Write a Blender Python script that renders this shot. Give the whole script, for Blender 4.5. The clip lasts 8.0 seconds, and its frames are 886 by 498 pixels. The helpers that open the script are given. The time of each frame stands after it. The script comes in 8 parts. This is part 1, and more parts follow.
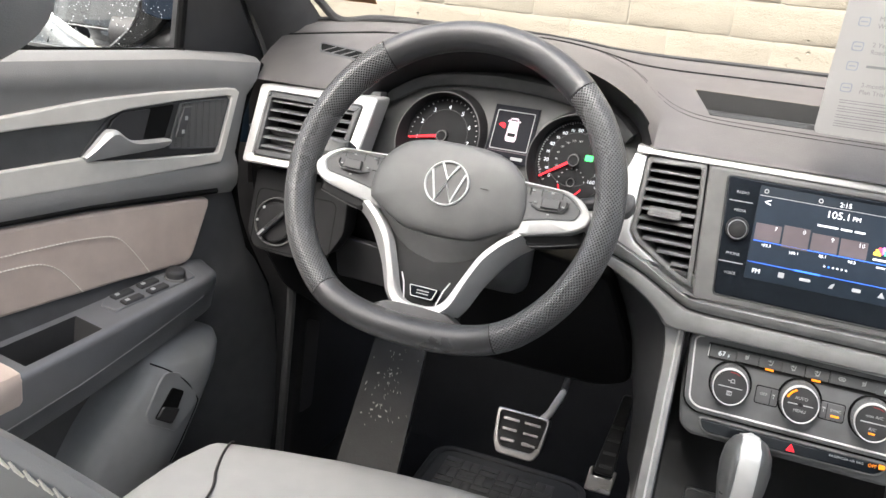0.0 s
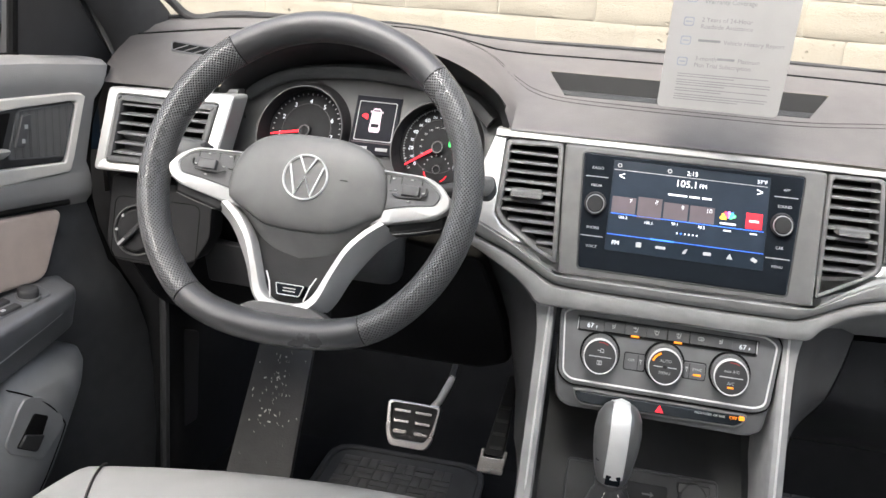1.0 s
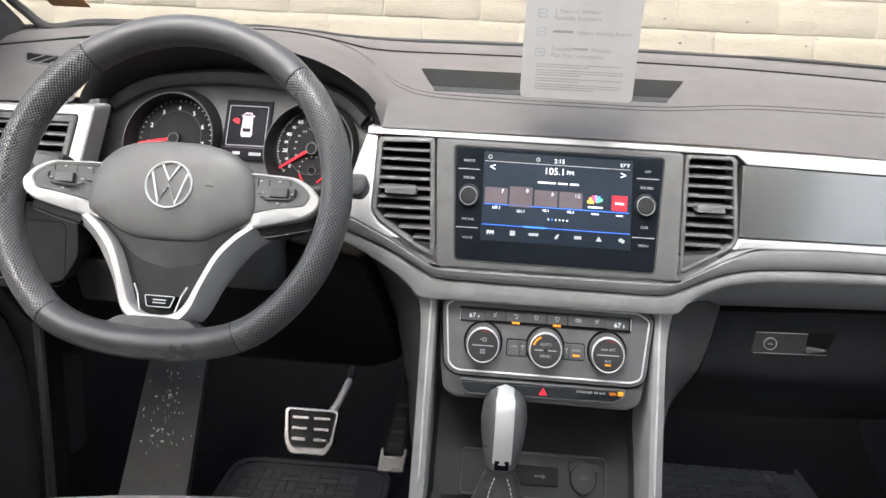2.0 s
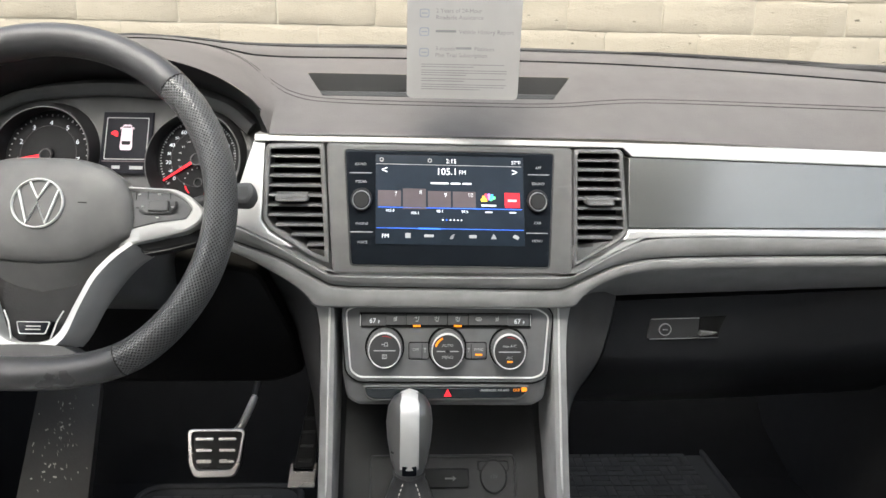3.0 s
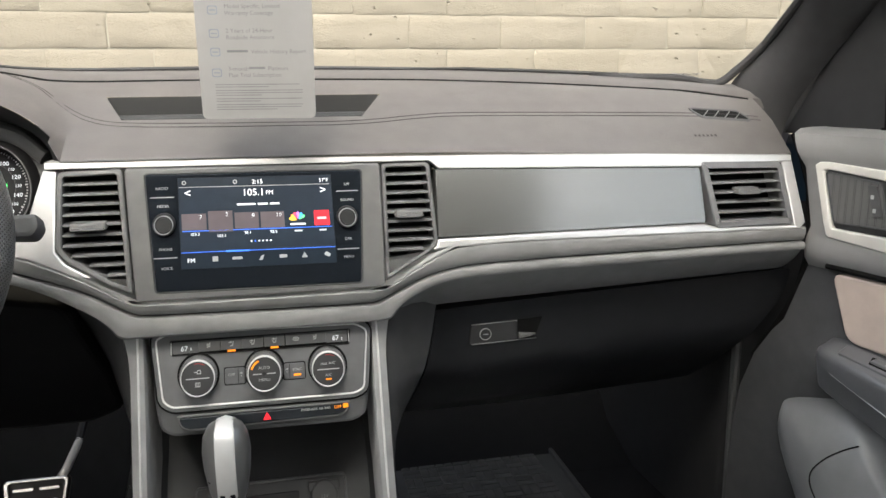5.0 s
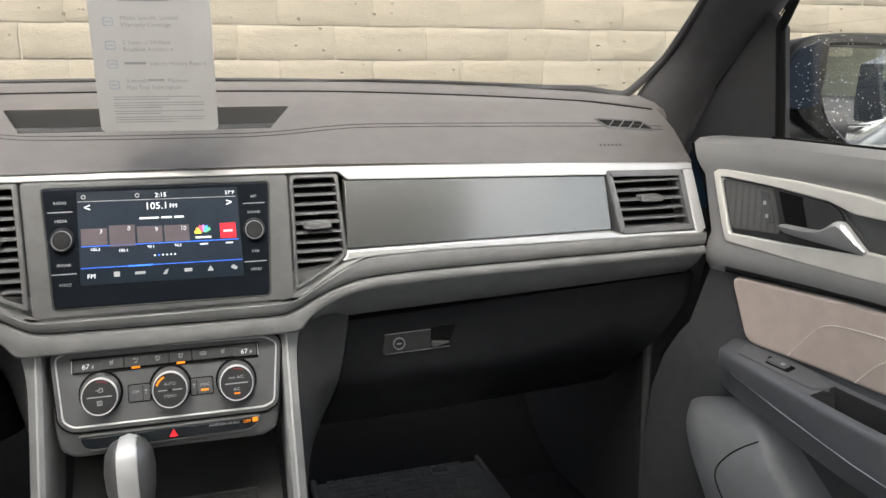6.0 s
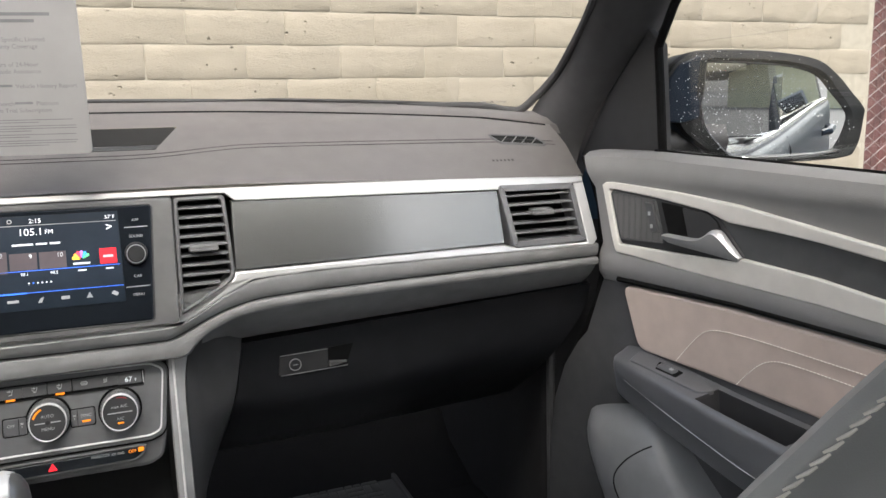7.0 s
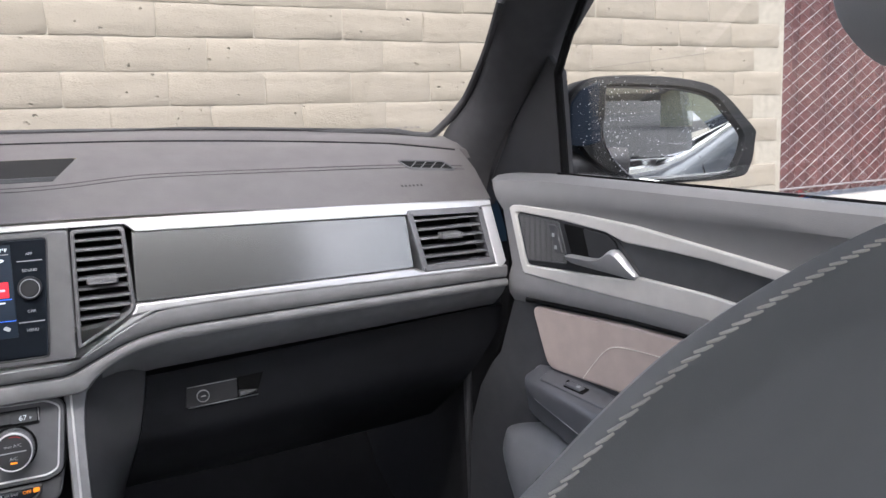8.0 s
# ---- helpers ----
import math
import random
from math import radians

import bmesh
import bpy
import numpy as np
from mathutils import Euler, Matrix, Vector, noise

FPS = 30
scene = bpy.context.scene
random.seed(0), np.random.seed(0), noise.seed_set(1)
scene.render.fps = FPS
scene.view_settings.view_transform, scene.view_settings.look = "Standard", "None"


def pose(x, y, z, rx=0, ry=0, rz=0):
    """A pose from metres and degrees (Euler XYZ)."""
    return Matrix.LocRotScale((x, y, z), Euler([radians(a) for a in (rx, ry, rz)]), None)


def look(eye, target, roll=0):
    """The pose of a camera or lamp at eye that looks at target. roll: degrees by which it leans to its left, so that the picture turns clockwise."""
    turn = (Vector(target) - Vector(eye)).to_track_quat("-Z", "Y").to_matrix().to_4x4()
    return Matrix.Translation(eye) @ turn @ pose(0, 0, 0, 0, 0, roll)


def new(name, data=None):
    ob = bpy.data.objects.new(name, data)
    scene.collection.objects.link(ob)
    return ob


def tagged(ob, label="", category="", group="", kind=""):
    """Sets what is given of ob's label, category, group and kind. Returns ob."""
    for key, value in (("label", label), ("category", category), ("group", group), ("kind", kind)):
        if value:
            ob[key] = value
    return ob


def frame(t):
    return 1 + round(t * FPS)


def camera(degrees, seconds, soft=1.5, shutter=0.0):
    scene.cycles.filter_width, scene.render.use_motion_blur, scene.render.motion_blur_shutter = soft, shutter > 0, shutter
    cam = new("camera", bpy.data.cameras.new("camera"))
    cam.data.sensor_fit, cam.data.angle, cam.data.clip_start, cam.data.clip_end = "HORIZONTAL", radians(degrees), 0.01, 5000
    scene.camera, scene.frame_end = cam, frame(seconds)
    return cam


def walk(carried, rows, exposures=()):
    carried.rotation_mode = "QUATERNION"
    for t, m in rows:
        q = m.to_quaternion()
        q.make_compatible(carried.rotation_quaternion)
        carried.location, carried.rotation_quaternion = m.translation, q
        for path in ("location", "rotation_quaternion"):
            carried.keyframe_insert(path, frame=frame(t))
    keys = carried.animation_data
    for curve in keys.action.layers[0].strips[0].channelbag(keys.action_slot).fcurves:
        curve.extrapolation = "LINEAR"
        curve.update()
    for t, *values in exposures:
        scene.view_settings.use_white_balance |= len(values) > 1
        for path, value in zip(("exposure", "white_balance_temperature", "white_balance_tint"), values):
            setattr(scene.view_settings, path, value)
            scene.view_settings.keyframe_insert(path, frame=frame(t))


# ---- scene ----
cam = camera(60.6, 8.0)
PATH = [
    (0, (-0.156, -0.908, 1.233), (-0.731, 0.931, 0.697), 7.3),
    (0.5, (-0.138, -0.9, 1.231), (-0.586, 0.976, 0.703), 6.1),
    (1, (-0.117, -0.895, 1.229), (-0.448, 1.009, 0.711), 4.9),
    (1.5, (-0.094, -0.894, 1.226), (-0.316, 1.029, 0.72), 3.8),
    (2, (-0.073, -0.894, 1.224), (-0.186, 1.041, 0.732), 2.8),
    (3.5, (-0.035, -0.882, 1.217), (0.169, 1.055, 0.761), 0.5),
    (4, (-0.011, -0.882, 1.217), (0.272, 1.047, 0.771), -0.0),
    (4.5, (0.013, -0.891, 1.216), (0.358, 1.031, 0.785), -0.4),
    (6, (0.068, -0.919, 1.217), (0.627, 0.961, 0.824), -0.7),
    (6.5, (0.095, -0.928, 1.214), (0.733, 0.93, 0.837), -1.0),
    (7, (0.122, -0.94, 1.218), (0.837, 0.894, 0.863), -1.5),
    (7.5, (0.139, -0.951, 1.218), (0.927, 0.858, 0.89), -1.8),
    (8, (0.163, -0.968, 1.222), (1.016, 0.816, 0.919), -2.2),
]
walk(cam, [(t, look(eye, target, roll)) for t, eye, target, roll in PATH],
     [(0.0, 1.9, 6400, 10), (1.0, 1.88, 6300, 10), (2.0, 1.75, 6250, 10), (3.5, 1.53, 6500, 6.5), (4.5, 1.48, 6550, 7), (6.0, 1.34, 6500, 8), (7.0, 1.31, 6400, 10), (7.5, 1.3, 6250, 12), (8.0, 1.3, 5950, 15)])

# ---- light ----
world = bpy.data.worlds.new("world")
scene.world = world
world.use_nodes = True
wn = world.node_tree.nodes
sky = wn.new("ShaderNodeTexSky")
sky.sky_type, sky.sun_disc = "NISHITA", False
sky.sun_elevation, sky.sun_rotation = radians(50), radians(200)
sky.air_density, sky.dust_density, sky.ozone_density = 1.0, 6.0, 1.0
wn["Background"].inputs["Strength"].default_value = 0.2
soft = wn.new("ShaderNodeHueSaturation")
soft.inputs["Saturation"].default_value = 0.6
world.node_tree.links.new(sky.outputs[0], soft.inputs["Color"])
world.node_tree.links.new(soft.outputs[0], wn["Background"].inputs["Color"])
sun = new("sun", bpy.data.lights.new("sun", "SUN"))
sun.data.energy, sun.data.angle, sun.data.color = 0.6, radians(40), (1.0, 0.96, 0.9)
sun.matrix_world = look((0, -4.0, 6.0), (0, 0, 0))


# ---- materials ----
def mat(name, color, rough=0.5, metal=0.0, vary=0.12, scale=40.0, bump=0.0, bscale=900.0, spec=0.5, coat=0.0, stain=0.0, color2=None):
    m = bpy.data.materials.new(name)
    m.use_nodes = True
    n, l = m.node_tree.nodes, m.node_tree.links
    b = n["Principled BSDF"]
    b.inputs["Roughness"].default_value, b.inputs["Metallic"].default_value = rough, metal
    b.inputs["Specular IOR Level"].default_value, b.inputs["Coat Weight"].default_value = spec, coat
    b.inputs["Coat Roughness"].default_value = 0.05
    co = n.new("ShaderNodeTexCoord")
    tx = n.new("ShaderNodeTexNoise")
    tx.inputs["Scale"].default_value, tx.inputs["Detail"].default_value = scale, 5
    l.new(co.outputs["Object"], tx.inputs["Vector"])
    mx = n.new("ShaderNodeMix")
    mx.data_type = "RGBA"
    lo = [c * (1 - vary) for c in color]
    hi = color2 or [min(1, c * (1 + vary)) for c in color]
    mx.inputs["A"].default_value, mx.inputs["B"].default_value = (*lo, 1), (*hi, 1)
    rp = n.new("ShaderNodeMapRange")
    rp.inputs["From Min"].default_value, rp.inputs["From Max"].default_value = 0.32, 0.68
    l.new(tx.outputs["Fac"], rp.inputs["Value"])
    l.new(rp.outputs["Result"], mx.inputs["Factor"])
    l.new(mx.outputs["Result"], b.inputs["Base Color"])
    if stain:
        t2 = n.new("ShaderNodeTexNoise")
        t2.inputs["Scale"].default_value, t2.inputs["Detail"].default_value = 6.0, 7
        l.new(co.outputs["Object"], t2.inputs["Vector"])
        r2 = n.new("ShaderNodeMapRange")
        r2.inputs["From Min"].default_value, r2.inputs["From Max"].default_value = 0.35, 0.7
        r2.inputs["To Min"].default_value, r2.inputs["To Max"].default_value = rough - stain, rough + stain
        l.new(t2.outputs["Fac"], r2.inputs["Value"])
        l.new(r2.outputs["Result"], b.inputs["Roughness"])
    if bump:
        t3 = n.new("ShaderNodeTexVoronoi")
        t3.inputs["Scale"].default_value = bscale
        l.new(co.outputs["Object"], t3.inputs["Vector"])
        bp = n.new("ShaderNodeBump")
        bp.inputs["Strength"].default_value, bp.inputs["Distance"].default_value = bump, 0.0006
        l.new(t3.outputs["Distance"], bp.inputs["Height"])
        l.new(bp.outputs["Normal"], b.inputs["Normal"])
    return m


def glow(name, color, strength):
    m = mat(name, color, 0.5, spec=0.12)
    b = m.node_tree.nodes["Principled BSDF"]
    b.inputs["Emission Color"].default_value, b.inputs["Emission Strength"].default_value = (*color, 1), strength
    return m


M_PAD = mat("soft_pad", (0.086, 0.079, 0.076), 0.55, bump=0.25, bscale=700, stain=0.06, vary=0.07)
M_PLAST = mat("hard_plastic", (0.068, 0.069, 0.07), 0.5, bump=0.2, bscale=800, stain=0.07)
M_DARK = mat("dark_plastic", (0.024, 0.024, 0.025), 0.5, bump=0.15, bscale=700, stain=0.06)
M_COAL = mat("deep_black_plastic", (0.018, 0.018, 0.0188), 0.5, spec=0.2, bump=0.15, bscale=700)
M_ARM = mat("charcoal_plastic", (0.09, 0.091, 0.094), 0.33, bump=0.2, bscale=800, stain=0.07)
M_KNOB = mat("polished_gunmetal", (0.19, 0.19, 0.188), 0.3, 0.6, vary=0.05, stain=0.06)
M_SPINE = mat("brushed_silver", (0.44, 0.44, 0.432), 0.45, 0.4, vary=0.06, stain=0.05)
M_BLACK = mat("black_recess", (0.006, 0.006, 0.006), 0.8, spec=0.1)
M_GREY = mat("grey_satin_plastic", (0.092, 0.0915, 0.09), 0.48, bump=0.1, bscale=900, stain=0.05)
M_SILVER = mat("silver_satin_trim", (0.46, 0.46, 0.452), 0.38, 0.6, vary=0.04, stain=0.05)
M_CHAMP = mat("pale_satin_trim", (0.72, 0.69, 0.635), 0.42, 0.3, vary=0.05, stain=0.05)
M_LEG = mat("pale_grey_plastic", (0.29, 0.29, 0.287), 0.45, bump=0.1, bscale=900, stain=0.05)
M_LEDGE = mat("ledge_plastic", (0.19, 0.19, 0.188), 0.45, bump=0.12, bscale=900, stain=0.05)
# blacker copy of the dark plastics; carries the footwell's shade in its colour
M_KNEE = mat("shaded_knee_plastic", (0.0055, 0.0055, 0.006), 0.5, spec=0.1, bump=0.15, bscale=700)
M_NAVY = mat("navy_paint", (0.004, 0.009, 0.018), 0.35, vary=0.1, spec=0.2)
M_BEZEL = mat("mirror_plastic", (0.006, 0.0063, 0.0065), 0.4, spec=0.22, bump=0.15, bscale=700)
M_DIMRED = glow("dim_red", (0.35, 0.03, 0.03), 0.12)
# near black: the shade on the tucked-under lid is put into its colour
M_GLOVE = mat("shaded_lid_plastic", (0.0105, 0.011, 0.0125), 0.42, spec=0.25, bump=0.2, bscale=800, stain=0.06)
M_DOOR = mat("door_plastic", (0.215, 0.21, 0.206), 0.55, bump=0.2, bscale=800, stain=0.01, vary=0.03)
M_DARM = mat("armrest_plastic", (0.095, 0.097, 0.102), 0.33, bump=0.12, bscale=900, vary=0.05, spec=0.75)
# paler copy of the armrest plastic, with the pocket's highlights in the colour
M_POCKET = mat("lit_pocket_plastic", (0.2, 0.203, 0.208), 0.36, bump=0.12, bscale=900, vary=0.05, spec=0.6)
M_FLANK = mat("dark_dash_plastic", (0.052, 0.0525, 0.054), 0.5, bump=0.2, bscale=800, stain=0.04)
M_PANEL = mat("panel_plastic", (0.115, 0.116, 0.118), 0.45, bump=0.15, bscale=900, stain=0.05)
M_SLATS = mat("vent_plastic", (0.1, 0.1, 0.102), 0.45, bump=0.1, bscale=900, vary=0.05)
# paler than the lid, to make up for the ledge's shade on it
M_UPPER = mat("lit_upper_trim_plastic", (0.15, 0.151, 0.153), 0.45, bump=0.15, bscale=900, stain=0.04)
M_LOWDOOR = mat("lower_door_plastic", (0.056, 0.0565, 0.059), 0.42, bump=0.2, bscale=800, stain=0.05)
M_GUN = mat("gunmetal_satin", (0.36, 0.36, 0.355), 0.34, 0.55, vary=0.05, stain=0.05)
M_LINE = mat("silver_line", (0.66, 0.66, 0.65), 0.4, 0.25, vary=0.04)
M_CHROME = mat("brushed_chrome", (0.75, 0.75, 0.76), 0.16, 1.0, vary=0.05)
M_GLOSS = mat("gloss_black", (0.008, 0.010, 0.013), 0.12, vary=0.05, stain=0.03, spec=0.18)
M_LEATHER = mat("grained_leather", (0.042, 0.042, 0.043), 0.33, bump=0.3, bscale=1300, stain=0.06)
M_SEAT = mat("seat_leather", (0.36, 0.362, 0.356), 0.33, bump=0.12, bscale=1700, vary=0.03)
M_TAUPE = mat("taupe_leather", (0.52, 0.43, 0.375), 0.5, bump=0.25, bscale=1200, vary=0.06, stain=0.05)
M_THREAD = mat("pale_thread", (0.86, 0.82, 0.74), 0.8)
M_DTHREAD = mat("dark_thread", (0.035, 0.032, 0.03), 0.8)
M_CARPET = mat("black_carpet", (0.007, 0.007, 0.0073), 0.95, spec=0.08, bump=0.9, bscale=900)
M_RUBBER = mat("rubber_mat", (0.03, 0.03, 0.03), 0.6, spec=0.3, bump=0.3, bscale=300, stain=0.08)
M_RELIEF = mat("rubber_relief", (0.034, 0.034, 0.033), 0.42, bump=0.3, bscale=300)
M_STEEL = mat("pedal_steel", (0.42, 0.4, 0.38), 0.28, 1.0, vary=0.08, stain=0.06)
# paler copy of the pedal steel; the arm's lit look is in the colour
M_CHROME_ARM = mat("lit_arm_steel", (0.75, 0.73, 0.7), 0.5, 0.5, vary=0.08, stain=0.06)
M_WHITE = glow("lit_white", (0.8, 0.83, 0.85), 0.4)
M_DIM = mat("printed_white", (0.38, 0.385, 0.385), 0.6)
M_AMBER = glow("lit_amber", (0.85, 0.24, 0.015), 0.33)
M_RED = glow("lit_red", (0.8, 0.02, 0.03), 0.45)
M_GREEN = glow("lit_green", (0.05, 0.75, 0.12), 0.7)
M_BLUE = glow("lit_blue", (0.04, 0.16, 0.8), 0.6)
M_SCREEN = glow("screen_black", (0.010, 0.015, 0.022), 0.22)
M_DIMW = glow("screen_grey", (0.6, 0.63, 0.66), 0.35)
M_TILE = glow("screen_tile", (0.08, 0.066, 0.07), 0.3)
M_PINKW = glow("pale_mark", (0.75, 0.4, 0.42), 0.35)
M_BAND = glow("screen_band", (0.012, 0.018, 0.027), 0.28)
# white paper coloured grey, as it looks against the light
M_PAPER = mat("backlit_card_paper", (0.27, 0.265, 0.264), 0.75, vary=0.03)
M_INK = mat("grey_ink", (0.16, 0.16, 0.167), 0.8)
M_PALEBLUE = mat("pale_blue_ink", (0.18, 0.2, 0.235), 0.8)
M_ORANGE = mat("sticker_orange", (0.62, 0.33, 0.16), 0.7)
M_PAINT = mat("dark_blue_paint", (0.010, 0.024, 0.042), 0.3, vary=0.1, spec=0.32)
M_HEAD = mat("headliner_cloth", (0.33, 0.32, 0.305), 0.95, bump=0.3, bscale=900)
M_PILLAR = mat("pillar_cloth", (0.037, 0.0363, 0.037), 0.85, bump=0.3, bscale=900)


def weave():
    """Glossy dark inlay with a fine woven relief."""
    m = mat("woven_gloss_inlay", (0.035, 0.038, 0.040), 0.23, 0.75, coat=0.15, vary=0.05)
    n, l = m.node_tree.nodes, m.node_tree.links
    b, co = n["Principled BSDF"], n["Texture Coordinate"]
    mp = n.new("ShaderNodeMapping")
    mp.inputs["Rotation"].default_value = (0, radians(45), 0)
    ch = n.new("ShaderNodeTexChecker")
    ch.inputs["Scale"].default_value = 520
    ch.inputs["Color1"].default_value, ch.inputs["Color2"].default_value = (0.145, 0.148, 0.142, 1), (0.195, 0.199, 0.191, 1)
    l.new(co.outputs["Object"], mp.inputs["Vector"])
    l.new(mp.outputs["Vector"], ch.inputs["Vector"])
    l.new(ch.outputs["Color"], b.inputs["Base Color"])
    return m


def dots(name, color, scale, depth, rough=0.45, uv=False):
    """Perforated leather: small round pits."""
    m = mat(name, color, rough, stain=0.06)
    n, l = m.node_tree.nodes, m.node_tree.links
    b, co = n["Principled BSDF"], n["Texture Coordinate"]
    v = n.new("ShaderNodeTexVoronoi")
    v.voronoi_dimensions = "2D" if uv else "3D"
    v.inputs["Scale"].default_value, v.inputs["Randomness"].default_value = scale, 0.0 if uv else 0.12
    r = n.new("ShaderNodeMapRange")
    r.inputs["From Min"].default_value, r.inputs["From Max"].default_value = 0.2, 0.38
    bp = n.new("ShaderNodeBump")
    bp.inputs["Strength"].default_value, bp.inputs["Distance"].default_value = depth, 0.001
    mp = n.new("ShaderNodeMapping")
    mp.inputs["Rotation"].default_value = (0, 0, radians(45) if uv else 0)
    l.new(co.outputs["UV" if uv else "Object"], mp.inputs["Vector"])
    l.new(mp.outputs["Vector"], v.inputs["Vector"])
    l.new(v.outputs["Distance"], r.inputs["Value"])
    l.new(r.outputs["Result"], bp.inputs["Height"])
    l.new(bp.outputs["Normal"], b.inputs["Normal"])
    mx = n.new("ShaderNodeMix")
    mx.data_type = "RGBA"
    mx.inputs["A"].default_value, mx.inputs["B"].default_value = (0.004, 0.004, 0.004, 1), (*color, 1)
    l.new(r.outputs["Result"], mx.inputs["Factor"])
    l.new(mx.outputs["Result"], b.inputs["Base Color"])
    return m


def glass(name, tint=(0.95, 0.97, 0.96), rough=0.0, ior=1.45):
    m = bpy.data.materials.new(name)
    m.use_nodes = True
    b = m.node_tree.nodes["Principled BSDF"]
    b.inputs["Base Color"].default_value = (*tint, 1)
    b.inputs["Transmission Weight"].default_value, b.inputs["Roughness"].default_value, b.inputs["IOR"].default_value = 1.0, rough, ior
    return m


def block_paint():
    """Cream-painted slump block: rough, pitted, with rounded lumps."""
    m = mat("painted_block", (0.240, 0.211, 0.162), 0.85, vary=0.07, scale=9)
    n, l = m.node_tree.nodes, m.node_tree.links
    b, co = n["Principled BSDF"], n["Texture Coordinate"]
    ob = n.new("ShaderNodeObjectInfo")
    geo = n.new("ShaderNodeNewGeometry")
    # broad lumps, torn ridges and small pits
    mp = n.new("ShaderNodeMapping")
    mp.inputs["Scale"].default_value = (0.75, 1, 1.25)
    l.new(geo.outputs["Position"], mp.inputs["Vector"])
    parts_ = []
    for scale, detail, kind, amount in ((11, 2, "FBM", 1.0), (50, 4, "FBM", 0.27), (200, 3, "FBM", 0.2)):
        t = n.new("ShaderNodeTexNoise")
        t.noise_type = kind
        t.inputs["Scale"].default_value, t.inputs["Detail"].default_value = scale, detail
        l.new(mp.outputs["Vector"], t.inputs["Vector"])
        mu = n.new("ShaderNodeMath")
        mu.operation = "MULTIPLY"
        mu.inputs[1].default_value = amount
        l.new(t.outputs["Fac"], mu.inputs[0])
        parts_.append(mu)
    pit = n.new("ShaderNodeTexVoronoi")
    pit.inputs["Scale"].default_value = 48
    l.new(mp.outputs["Vector"], pit.inputs["Vector"])
    spot = n.new("ShaderNodeTexNoise")
    spot.inputs["Scale"].default_value, spot.inputs["Detail"].default_value = 22, 3
    l.new(geo.outputs["Position"], spot.inputs["Vector"])
    size = n.new("ShaderNodeMapRange")
    size.inputs["From Min"].default_value, size.inputs["From Max"].default_value = 0.5, 0.74
    size.inputs["To Min"].default_value, size.inputs["To Max"].default_value = 0.0, 0.34
    l.new(spot.outputs["Fac"], size.inputs["Value"])
    hole = n.new("ShaderNodeMath")
    hole.operation, hole.use_clamp = "SUBTRACT", True
    l.new(size.outputs["Result"], hole.inputs[0])
    l.new(pit.outputs["Distance"], hole.inputs[1])
    deep = n.new("ShaderNodeMath")
    deep.operation = "MULTIPLY"
    deep.inputs[1].default_value = -6.0
    l.new(hole.outputs[0], deep.inputs[0])
    total = deep
    for mu in parts_:
        ad = n.new("ShaderNodeMath")
        l.new(total.outputs[0], ad.inputs[0])
        l.new(mu.outputs[0], ad.inputs[1])
        total = ad
    bp = n.new("ShaderNodeBump")
    bp.inputs["Strength"].default_value, bp.inputs["Distance"].default_value = 1.0, 0.008
    l.new(total.outputs[0], bp.inputs["Height"])
    l.new(bp.outputs["Normal"], b.inputs["Normal"])
    hv = n.new("ShaderNodeHueSaturation")
    mr = n.new("ShaderNodeMapRange")
    mr.inputs["To Min"].default_value, mr.inputs["To Max"].default_value = 0.98, 1.025
    l.new(ob.outputs["Random"], mr.inputs["Value"])
    l.new(mr.outputs["Result"], hv.inputs["Value"])
    src = b.inputs["Base Color"].links[0].from_socket
    l.new(src, hv.inputs["Color"])
    l.new(hv.outputs["Color"], b.inputs["Base Color"])
    return m


M_WEAVE = weave()
M_PERF = dots("perforated_leather", (0.1, 0.1, 0.101), 345, 1.0, 0.3, True)
M_SPK = dots("dark_speaker_mesh", (0.018, 0.018, 0.018), 800, 0.5)
M_MESH = dots("speaker_mesh", (0.11, 0.108, 0.105), 420, 0.9)
M_GLASS = glass("window_glass")
M_SHIELD = glass("windshield_glass", ior=1.22)
M_PRIVACY = glass("privacy_glass", (0.12, 0.135, 0.125))
M_REARGLASS = glass("rear_glass", (0.6, 0.63, 0.61))
M_BLOCK = block_paint()
M_MORTAR = mat("painted_mortar", (0.28, 0.256, 0.206), 0.9, vary=0.1, bump=0.5, bscale=300)
M_SLAT = mat("maroon_slat", (0.078, 0.030, 0.027), 0.6, vary=0.25, scale=12)
M_WIRE = mat("galvanised_wire", (0.22, 0.2, 0.195), 0.5, 0.4)
M_CONC = mat("concrete", (0.4, 0.37, 0.33), 0.9, vary=0.15, scale=10, bump=0.4, bscale=200)
M_ASPH = mat("asphalt", (0.11, 0.108, 0.104), 0.9, vary=0.3, scale=120, bump=0.6, bscale=250)
M_STUCCO = mat("olive_stucco", (0.62, 0.59, 0.38), 0.9, vary=0.06, scale=8)
M_ROOFING = mat("roofing", (0.12, 0.11, 0.1), 0.9, vary=0.2)
M_TINT = mat("tinted_glass", (0.01, 0.012, 0.013), 0.06)
M_LIGHTCAR = mat("pale_car_paint", (0.5, 0.52, 0.54), 0.25, 0.3, coat=1.0)
M_MIRROR = mat("mirror_glass", (0.86, 0.88, 0.88), 0.01, 1.0, vary=0.0)


# ---- building helpers ----
def thing(name, label, category, at=(0, 0, 0), group="", kind=""):
    ob = new(name)
    ob.matrix_world = Matrix.Translation(at)
    ob.empty_display_size = 0.05
    return tagged(ob, label, category, group, kind)


